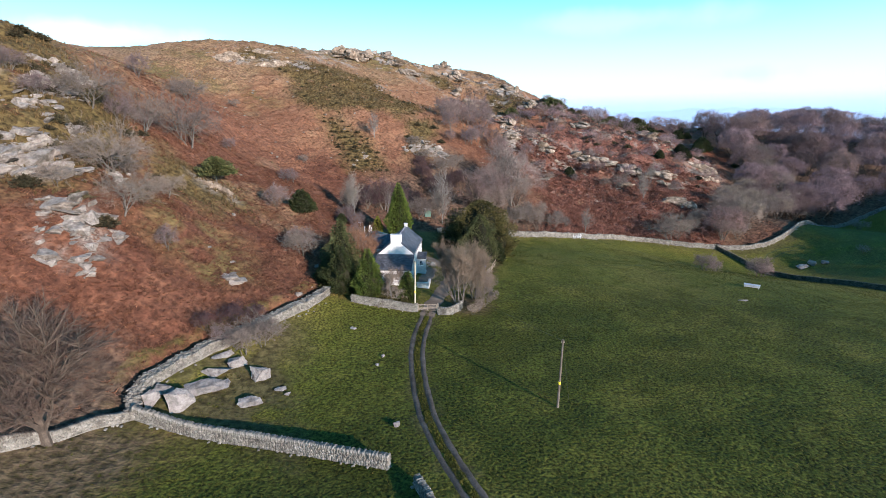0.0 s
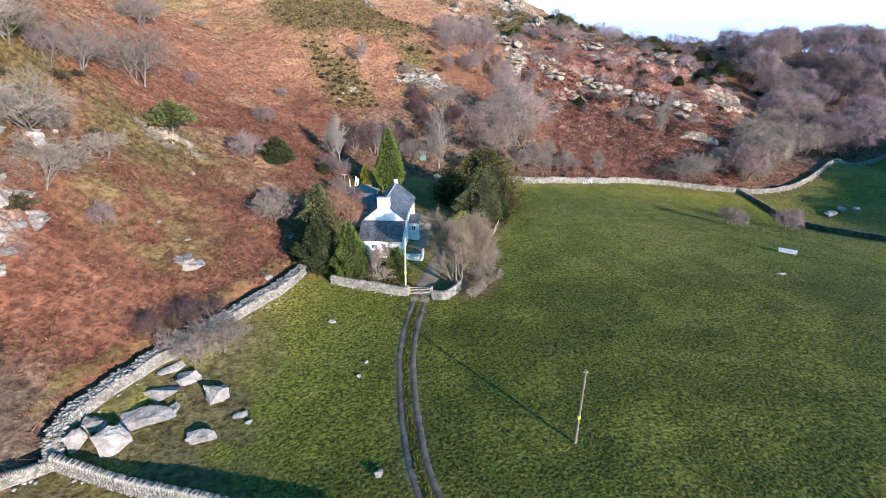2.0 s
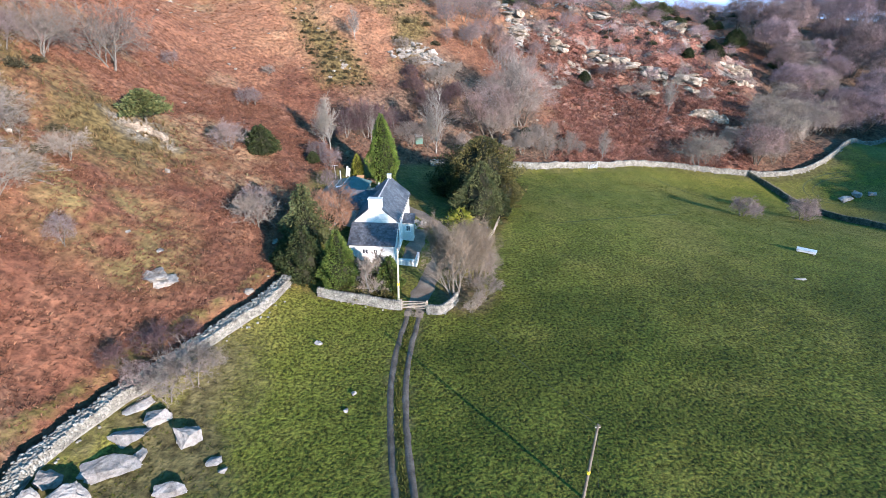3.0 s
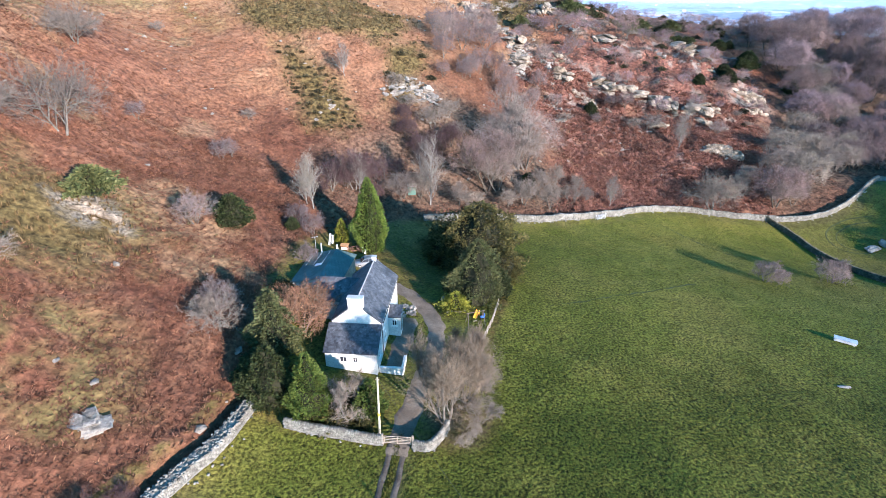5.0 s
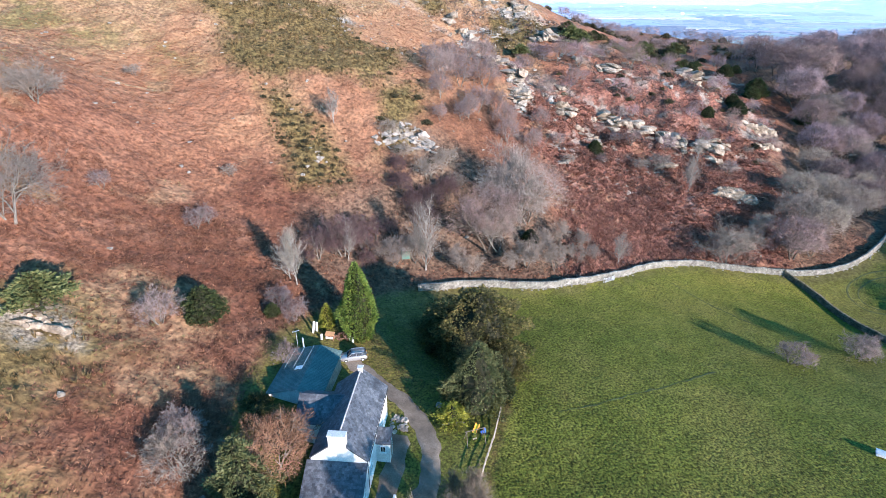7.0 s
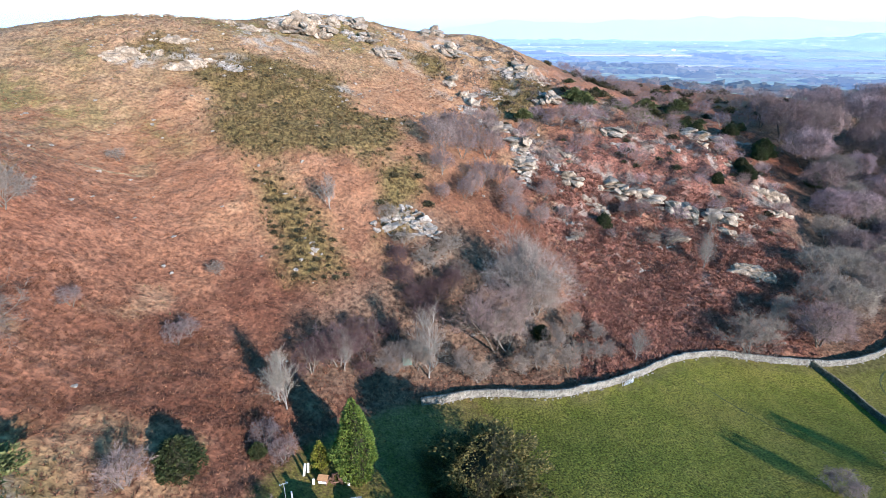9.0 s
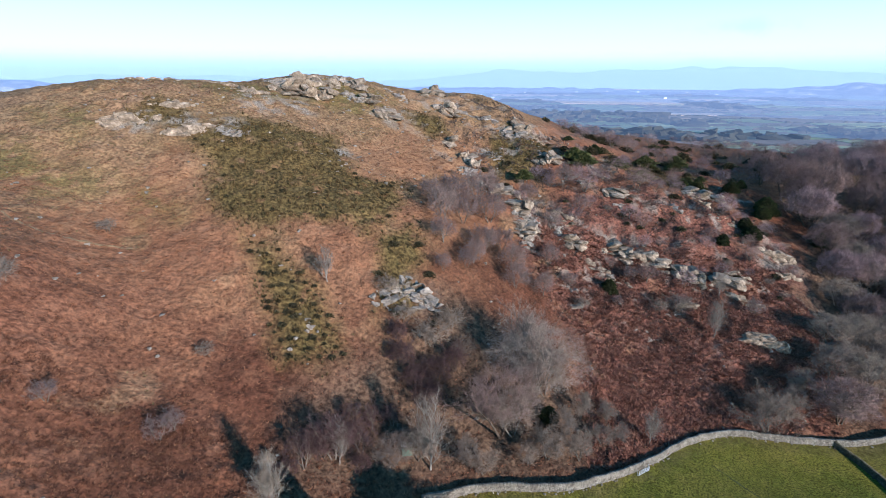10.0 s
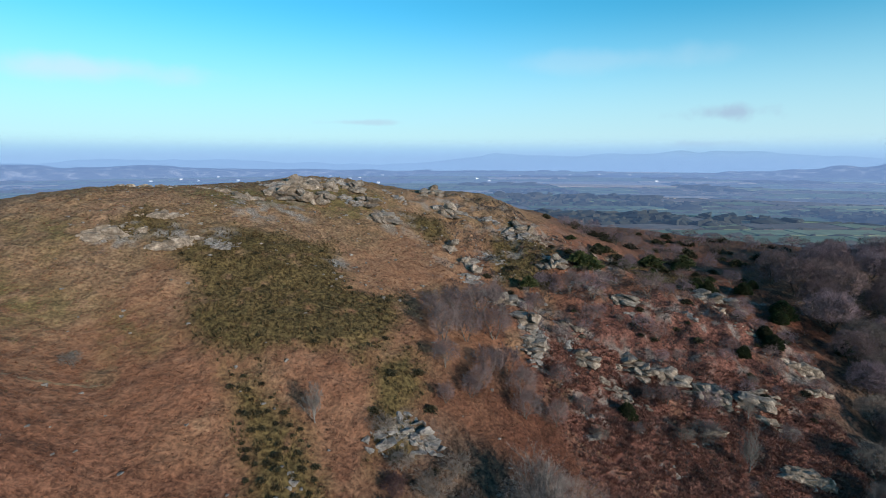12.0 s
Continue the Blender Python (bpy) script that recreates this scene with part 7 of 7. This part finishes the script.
many(laurel, [(-8.6, 88.2, 0.9), (-12.8, 86.2, 0.8), (-16.4, 91.5, 1.1), (-22.8, 108.5, 1.0), (-21.6, 106.0, 1.1), (-18.5, 104.5, 1.0), (-7.6, 85.6, 0.7), (4.6, 116.5, 1.2), (1.8, 128.0, 1.3), (0.5, 134, 1.2)])


def wood(model, poly, count, gap, lo, hi, label, seed, group):
    """Trees at random places in a plan, no two too close."""
    rng = np.random.default_rng(seed)
    xs, ys = [p[0] for p in poly], [p[1] for p in poly]
    spots, tries = [], 0
    while len(spots) < count and tries < count * 60:
        tries += 1
        x, y = rng.uniform(min(xs), max(xs)), rng.uniform(min(ys), max(ys))
        if not inside(poly, np.array([x]), np.array([y]))[0] or any((x - a) ** 2 + (y - b) ** 2 < gap * gap for a, b in spots):
            continue
        spots.append((x, y))
        m = model[int(rng.integers(len(model)))]
        place(m, x, y, rng.uniform(lo, hi), rng.uniform(0, 360), rng.uniform(0.95, 1.25), label=label, group=group)


def light_model(name, bark, twig, seed, label):
    return tree_model(name, label, "tree", bark, twig, seed=seed, high=9.5, spread=4.6, stems=2, limbs=6, forks=4, sprays=3, twigs=5, upright=0.35, clear=0.12, twig_len=0.75, twig_r=0.026, shell=9000, dense=1.0)


def small_model(name, bark, twig, seed, label):
    return tree_model(name, label, "tree", bark, twig, seed=seed, high=9.5, spread=4.6, stems=3, limbs=4, forks=4, sprays=2, twigs=5, upright=0.35, clear=0.12, twig_len=1.2, twig_r=0.034, shell=1500, dense=1.2)


s1 = settle(small_model("bare_tree", M_BARK, M_TWIG_WOOD, 55, "small bare mauve-grey tree among rocks"), 52, 262)
s2 = settle(small_model("bare_tree", M_BARK, M_TWIG_BROWN, 56, "small bare brown tree among rocks"), 74, 270)
w1 = settle(light_model("bare_tree", M_BARK_DARK, M_TWIG_WOOD, 51, "bare tree of the hillside wood, purplish twigs"), 140, 226)
w2 = settle(light_model("bare_tree", M_BARK_DARK, M_TWIG_BROWN, 52, "bare tree of the hillside wood, brown twigs"), 131, 212)
w3 = settle(light_model("bare_tree", M_BARK, M_TWIG, 53, "bare tree of the hillside wood, grey-brown twigs"), 121, 205)
wood([w3, w2, w3], [(94, 179), (108, 183), (128, 197), (150, 217), (166, 250), (156, 290), (146, 262), (130, 234), (112, 212), (98, 192)], 27, 7.6, 0.7, 1.3, "grey-brown bare tree at the wood's lower edge", 61, "hillside wood")
wood([w1, w2], [(150, 219), (200, 242), (270, 262), (290, 345), (200, 350), (146, 318), (150, 284), (136, 250)], 66, 11.0, 1.25, 1.85, "bare tree of the hillside wood, brown-purple twigs", 62, "hillside wood")
wood([s1, s2, s1, thorn], [(36, 226), (62, 214), (104, 216), (128, 250), (140, 300), (70, 300), (34, 270), (24, 240)], 66, 4.8, 0.3, 0.62, "small bare tree among rocks and bracken", 63, "trees of the rocky slope")
wood([thorn, purple_bush], [(-98, 66), (-64, 60), (-50, 78), (-62, 118), (-96, 130)], 8, 6.0, 0.5, 0.9, "tangled bare bush among outcrops", 64, "bushes of the outcrops")
wood([holly, small_pine], [(60, 290), (112, 296), (140, 300), (150, 322), (60, 330)], 14, 6.0, 0.5, 1.0, "dark evergreen bush on the ridge", 65, "evergreens of the ridge")
# Two unseen woods, added to cast shade over the hillside wood and pasture.
wood([w1, w2], [(178, 142), (214, 146), (252, 196), (244, 214), (214, 208), (194, 178)], 30, 7.4, 2.1, 2.8, "tall bare tree out of view, added to shade the slope", 72, "valley wood")
wood([w1, w2], [(150, 118), (200, 108), (228, 150), (206, 172), (172, 168)], 18, 8.5, 2.0, 2.6, "tall bare tree out of view, added to shade the slope", 73, "valley wood")
wood([thorn, w1], [(118, 160), (150, 195), (230, 230), (240, 200), (170, 165), (135, 150)], 12, 9.0, 0.5, 0.9, "bare tree in the far pasture", 66, "far pasture trees")
wood([gorse_bush], [(14, 232), (60, 214), (100, 220), (128, 250), (140, 305), (60, 320), (12, 310)], 44, 3.0, 0.4, 0.9, "low dark olive gorse bush among rocks", 67, "gorse of the rocky slope")
wood([gorse_bush], [(-14, 178), (0, 182), (4, 200), (-6, 206), (-14, 196)], 7, 3.0, 0.4, 0.7, "low dark olive gorse bush among rocks", 68, "gorse of the rocky slope")
for n, heath in enumerate(HEATHS[:2]):
    wood([gorse_bush], heath, 30 + 25 * n, 1.7, 0.2, 0.42, "low dark olive gorse bush on the open hill", 74 + n, "gorse of the open hill")
wood([gorse_bush], [(-90, 64), (-62, 60), (-46, 70), (-44, 84), (-60, 110), (-92, 126)], 40, 3.0, 0.4, 0.9, "low dark olive gorse bush beside outcrops", 69, "gorse of the outcrops")
wood([s1, s2], [(64, 318), (120, 306), (165, 326), (230, 350), (220, 410), (150, 425), (90, 410), (60, 350)], 70, 7.0, 0.4, 0.8, "small bare tree on the ridge above the wood", 70, "trees of the ridge")
wood([gorse_bush], [(40, 312), (120, 306), (200, 340), (200, 410), (90, 410), (40, 350)], 60, 4.0, 0.8, 1.8, "low dark olive gorse bush on the ridge", 71, "gorse of the ridge")

# ---- growth over the ground ----
def pick(count, poly_box, wanted, seed):
    """Random places in a box, kept by the chance that wanted(x, y) gives."""
    rng = np.random.default_rng(seed)
    x, y = rng.uniform(poly_box[0], poly_box[1], count), rng.uniform(poly_box[2], poly_box[3], count)
    keep = rng.uniform(0, 1, count) < wanted(x, y)
    return x[keep], y[keep], rng


def tufts(name, x, y, rng, fronds, length, width, rise, material, label, category, lift=0.0):
    """Tufts of narrow fronds that spread from a root, as one mesh."""
    n = len(x)
    z = ground_height(x, y) + lift
    root = np.repeat(np.column_stack([x, y, z]), fronds, 0)
    size = np.repeat(rng.uniform(0.6, 1.35, n), fronds)
    a = rng.uniform(0, 2 * math.pi, n * fronds)
    up = rng.uniform(rise * 0.5, rise * 1.4, n * fronds)
    L = length * size * rng.uniform(0.7, 1.2, n * fronds)
    d = np.column_stack([np.cos(a), np.sin(a), up])
    d /= np.linalg.norm(d, axis=1)[:, None]
    side = np.column_stack([-np.sin(a), np.cos(a), rng.normal(0, 0.5, n * fronds)])
    w = (width * size)[:, None]
    foot = root + d * (L * rng.uniform(0.0, 0.35, n * fronds))[:, None]
    tip = root + d * L[:, None]
    v = np.stack([foot - side * w, tip, foot + side * w], 1).reshape(-1, 3)
    k = 3 * np.arange(n * fronds)[:, None]
    ob = new(name, mesh_of(name, v, k + np.array([[0, 1, 2]]), material))
    return tagged(ob, label, category, kind="stuff")


def mask(x, y, key):
    c = covers(x, y)
    open_hill = (1 - c["grass"]) * (1 - c["heath"]) * (1 - c["stony"]) * ~inside(FIELD, x, y) * ~inside(GARDEN, x, y)
    if key == "red":
        return open_hill * np.clip(soft_inside(RED_SLOPE, x, y, 6.0), 0, 1) * (0.35 + 0.65 * step(0.40, 0.55, fbm(x / 2.2, y / 2.2, 171)))
    if key == "bracken":
        return open_hill * (1 - 0.85 * c["upland"]) * (1 - 0.75 * c["litter"])
    if key == "upland":
        return open_hill * c["upland"] * 0.7
    if key == "heath":
        return c["heath"] ** 1.4 * (0.3 + 0.75 * step(0.42, 0.58, fbm(x / 1.6, y / 1.6, 173)))
    if key == "grass":
        return c["grass"] * (edge_distance(TRACK, x, y) > 1.25) * ~inside(GARDEN, x, y) * (0.35 + 0.65 * step(0.35, 0.6, fbm(x / 3.5, y / 3.5, 91)))
    return c["grass"] * (edge_distance(TRACK, x, y) < 0.38)


x, y, rng = pick(70000, (-115, 30, 112, 300), lambda x, y: mask(x, y, "bracken") * covers(x, y)["tan"], 12)
tufts("bracken", x, y, rng, 8, 0.48, 0.045, 0.6, M_BRACKEN_TAN, "tan and orange dead bracken on the open hill", "bracken")
x, y, rng = pick(120000, (-115, 120, 50, 300), lambda x, y: mask(x, y, "bracken") * (1 - covers(x, y)["tan"]), 1)
tufts("bracken", x, y, rng, 8, 0.50, 0.045, 0.6, M_BRACKEN, "rust-brown dead bracken covering the hillside", "bracken")
x, y, rng = pick(26000, (28, 114, 155, 240), lambda x, y: mask(x, y, "red"), 7)
tufts("bracken", x, y, rng, 12, 1.0, 0.09, 0.9, M_BRACKEN_DEEP, "deep red clumps of dead bracken on the rocky slope", "bracken")
x, y, rng = pick(60000, (-84, -8, 54, 150), lambda x, y: mask(x, y, "bracken") * (0.25 + 0.75 * step(0.42, 0.58, fbm(x / 1.8, y / 1.8, 181))), 8)
tufts("bracken", x, y, rng, 8, 0.46, 0.035, 0.8, M_BRACKEN, "rust-red clumps of dead bracken on the lower slope", "bracken")
x, y, rng = pick(30000, (-115, 120, 50, 330), lambda x, y: mask(x, y, "upland"), 2)
tufts("tussock_grass", x, y, rng, 6, 0.5, 0.07, 1.1, M_TUSSOCK, "straw-coloured tussock grass on the upper hill", "grass")
x, y, rng = pick(110000, (-115, 125, 55, 330), lambda x, y: mask(x, y, "heath"), 3)
tufts("gorse", x, y, rng, 9, 0.75, 0.07, 2.2, M_GORSE, "dark olive gorse and heather clumps", "heather")
x, y, rng = pick(26000, (0, 140, 190, 330), lambda x, y: (1 - covers(x, y)["grass"]) * soft_inside(CRAGGY, x, y, 14.0) * step(0.46, 0.60, fbm(x / 4.5, y / 4.5, 231)), 15)
tufts("brushwood", x, y, rng, 10, 1.0, 0.035, 1.6, M_SCRUB, "grey-brown low scrub among the rocks", "scrub")
x, y, rng = pick(90000, (-60, 110, 34, 180), lambda x, y: mask(x, y, "grass"), 4)
tufts("pasture_grass", x, y, rng, 6, 0.20, 0.03, 0.9, M_BLADES, "tufted green pasture grass", "grass")
x, y, rng = pick(26000, (-8, 6, 34, 85), lambda x, y: mask(x, y, "strip"), 5)
tufts("pasture_grass", x, y, rng, 4, 0.25, 0.05, 1.0, M_BLADES, "green grass strip between the wheel ruts", "grass")


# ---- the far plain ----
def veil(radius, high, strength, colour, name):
    """Haze painted over the distant plain: a curved, glowing backdrop that thins out upwards."""
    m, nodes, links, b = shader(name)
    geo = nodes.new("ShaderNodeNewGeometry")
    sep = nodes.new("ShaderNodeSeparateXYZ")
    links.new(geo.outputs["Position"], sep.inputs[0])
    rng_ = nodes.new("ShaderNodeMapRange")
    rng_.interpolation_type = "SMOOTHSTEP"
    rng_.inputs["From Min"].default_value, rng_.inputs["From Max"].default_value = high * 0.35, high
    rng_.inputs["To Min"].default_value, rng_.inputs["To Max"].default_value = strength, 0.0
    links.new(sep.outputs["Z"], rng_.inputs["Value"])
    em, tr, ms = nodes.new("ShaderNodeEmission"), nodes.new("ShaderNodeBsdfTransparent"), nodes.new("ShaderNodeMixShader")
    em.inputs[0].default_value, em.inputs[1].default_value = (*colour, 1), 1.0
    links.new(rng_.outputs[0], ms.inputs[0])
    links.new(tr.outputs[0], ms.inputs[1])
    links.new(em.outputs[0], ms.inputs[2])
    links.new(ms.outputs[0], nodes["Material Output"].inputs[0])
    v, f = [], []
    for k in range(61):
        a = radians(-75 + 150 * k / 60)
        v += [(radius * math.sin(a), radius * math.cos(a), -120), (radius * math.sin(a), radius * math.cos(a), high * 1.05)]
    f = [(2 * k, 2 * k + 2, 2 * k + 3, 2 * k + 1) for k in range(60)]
    tagged(part(name, v, f, m), "glowing pale blue sheet painting haze over the far plain", "haze", kind="structure")


# Glow colour that paints the haze on the curved sheets.
HAZE_GLOW = (0.250, 0.410, 0.735)
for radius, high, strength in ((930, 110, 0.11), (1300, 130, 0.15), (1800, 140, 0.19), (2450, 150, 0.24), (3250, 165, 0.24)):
    veil(radius, high, strength, HAZE_GLOW, "backdrop")
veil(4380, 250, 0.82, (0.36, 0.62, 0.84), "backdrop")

M_FARWOOD = surface("far_woodland", (0.018, 0.022, 0.018), (0.036, 0.040, 0.030), (0.075, 0.066, 0.05), 0.01, 0.1, 0.95, 0.0)
M_FARFIELD = surface("far_pasture", (0.07, 0.11, 0.045), (0.12, 0.16, 0.07), (0.20, 0.22, 0.12), 0.003, 0.03, 0.95, 0.0)
M_FARSTRAW = surface("far_stubble", (0.34, 0.24, 0.17), (0.42, 0.31, 0.23), (0.50, 0.38, 0.30), 0.004, 0.05, 0.95, 0.0)


M_FARBROWN = surface("far_rough_land", (0.10, 0.078, 0.06), (0.155, 0.12, 0.095), (0.22, 0.175, 0.14), 0.004, 0.05, 0.95, 0.0)
M_FARPALE = surface("far_winter_grass", (0.15, 0.18, 0.09), (0.20, 0.23, 0.12), (0.27, 0.28, 0.16), 0.003, 0.03, 0.95, 0.0)
M_FARHILL = surface("far_hillside", (0.03, 0.035, 0.03), (0.11, 0.115, 0.09), (0.75, 0.68, 0.60), 0.016, 0.06, 0.95, 0.0)


def far_country():
    rng = np.random.default_rng(9)
    v, f = [], []

    def clump(x, y, r, h, stretch, turn):
        rv, rf = PEBBLES[int(rng.integers(8))]
        w = rv * np.array([r * stretch, r, h])
        c, s = math.cos(turn), math.sin(turn)
        f.extend([tuple(i + len(v) for i in face) for face in rf])
        v.extend(np.column_stack([w[:, 0] * c - w[:, 1] * s + x, w[:, 0] * s + w[:, 1] * c + y, w[:, 2] + float(base_height(np.array([x]), np.array([y]))[0])]))

    def copse(x0, x1, y0, y1, count, big):
        for _ in range(count):
            clump(rng.uniform(x0, x1), rng.uniform(y0, y1), rng.uniform(0.5, 1.0) * big, rng.uniform(9, 16), rng.uniform(1, 2), rng.uniform(0, 3))

    kinds = (M_FARFIELD, M_FARFIELD, M_FARPALE, M_FARBROWN, M_FARBROWN, M_FARSTRAW)
    y = 820.0
    while y < 4300:
        deep = y * rng.uniform(0.055, 0.10)
        x = -0.95 * y + rng.uniform(0, 80)
        while x < 1.15 * y:
            wide = y * rng.uniform(0.08, 0.22)
            if rng.uniform() < 0.86:
                kind = kinds[int(rng.choice(6, p=(0.24, 0.22, 0.16, 0.17, 0.17, 0.04)))]
                far_field(x + wide / 2, y + deep / 2, wide * 0.475, deep * rng.uniform(0.40, 0.47), rng.normal(0, 0.03), kind, "field on the far plain, bounded by hedges")
                for _ in range(int(rng.integers(3, 11))):
                    clump(x + rng.uniform(0, wide), y + rng.normal(0, deep * 0.05), rng.uniform(2, 5) * (y / 1500) ** 0.5, rng.uniform(4, 9), rng.uniform(2, 9), rng.normal(0, 0.1))
            else:
                copse(x, x + wide, y, y + deep, 26, 0.016 * y)
            x += wide
        y += deep
    copse(190, 470, 1040, 1230, 150, 17)
    copse(420, 520, 1010, 1060, 30, 13)
    copse(760, 930, 1020, 1230, 80, 17)
    copse(190, 470, 1400, 2000, 150, 16)
    copse(540, 600, 1290, 1580, 60, 18)
    copse(960, 1080, 1900, 2420, 90, 30)
    tagged(part("far_woods", v, f, M_FARWOOD), "dark woods and hedges scattered over the plain", "woods", kind="stuff")
    far_field(760, 2350, 280, 170, 0.0, M_FARSTRAW, "long pink-brown stubble field on the plain", 2.4)
    far_field(420, 2520, 70, 60, 0.0, M_FARSTRAW, "long pink-brown stubble field on the plain", 2.4)
    hv, hf = joined(box(-7, 7, -4, 4, -1, 5), ([(-7, -4, 5), (7, -4, 5), (7, 4, 5), (-7, 4, 5), (-7, 0, 8.5), (7, 0, 8.5)], [(0, 1, 5, 4), (2, 3, 4, 5), (0, 4, 3), (1, 2, 5)]))
    first = part("far_house", hv, hf, M_WHITEPAINT)
    for n in range(34):
        x, y = (rng.uniform(-1400, -200), rng.uniform(2300, 3900)) if n % 3 else (rng.uniform(200, 1500), rng.uniform(2400, 3600))
        ob = first if n == 0 else new("far_house", first.data)
        ob.matrix_basis = pose(x, y, float(base_height(np.array([x]), np.array([y]))[0]), 0, 0, rng.uniform(-40, 40))
        tagged(ob, "white farmhouse far off on the plain", "house", "farmhouses of the plain")


def far_field(x, y, w, d, t, mat, label, lift=0.8):
    q = np.array([(-w, -d), (0, -d * 1.05), (w, -d), (w, d), (0, d * 0.95), (-w, d)])
    px, py = q[:, 0] * math.cos(t) - q[:, 1] * math.sin(t) + x, q[:, 0] * math.sin(t) + q[:, 1] * math.cos(t) + y
    z = base_height(px, py).max() + lift
    v = [(a, b, z) for a, b in zip(px, py)] + [(a, b, z - 6) for a, b in zip(px, py)]
    f = [tuple(range(6))] + [(i, i + 6, (i + 1) % 6 + 6, (i + 1) % 6) for i in range(6)]
    tagged(part("far_field", v, f, mat), label, "field", kind="structure")


far_country()


def far_ridge(name, radius, a0, a1, high, seed, label):
    v, f = [], []
    n = 160
    for k in range(n + 1):
        a = radians(a0 + (a1 - a0) * k / n)
        fade = math.sin(math.pi * k / n) ** 0.5
        h = (high * (0.35 + 0.95 * float(fbm(np.array([k / 15.0]), np.array([seed * 3.7]), seed, 4)[0]))) * fade
        for dr, zz in ((0, PLAIN_Z - 20), (120, PLAIN_Z + h * 0.6), (300, PLAIN_Z + h), (420, PLAIN_Z - 20)):
            v.append(((radius + dr) * math.sin(a), (radius + dr) * math.cos(a), zz))
    f = [(4 * k + j, 4 * k + j + 4, 4 * k + j + 5, 4 * k + j + 1) for k in range(n) for j in range(3)]
    tagged(part(name, v, f, M_FARHILL, smooth=True), label, "hills", kind="structure")


far_ridge("far_hills", 3300, -60, -2, 64, 3, "low wooded ridge beyond the hill")
far_ridge("far_hills", 4400, -58, -3, 105, 4, "hazy blue hills on the horizon")
far_ridge("far_hills", 4420, -8, 62, 175, 11, "pale blue mountains on the horizon")
far_ridge("far_hills", 3700, 27, 62, 90, 6, "hazy blue hill at the edge of the plain")
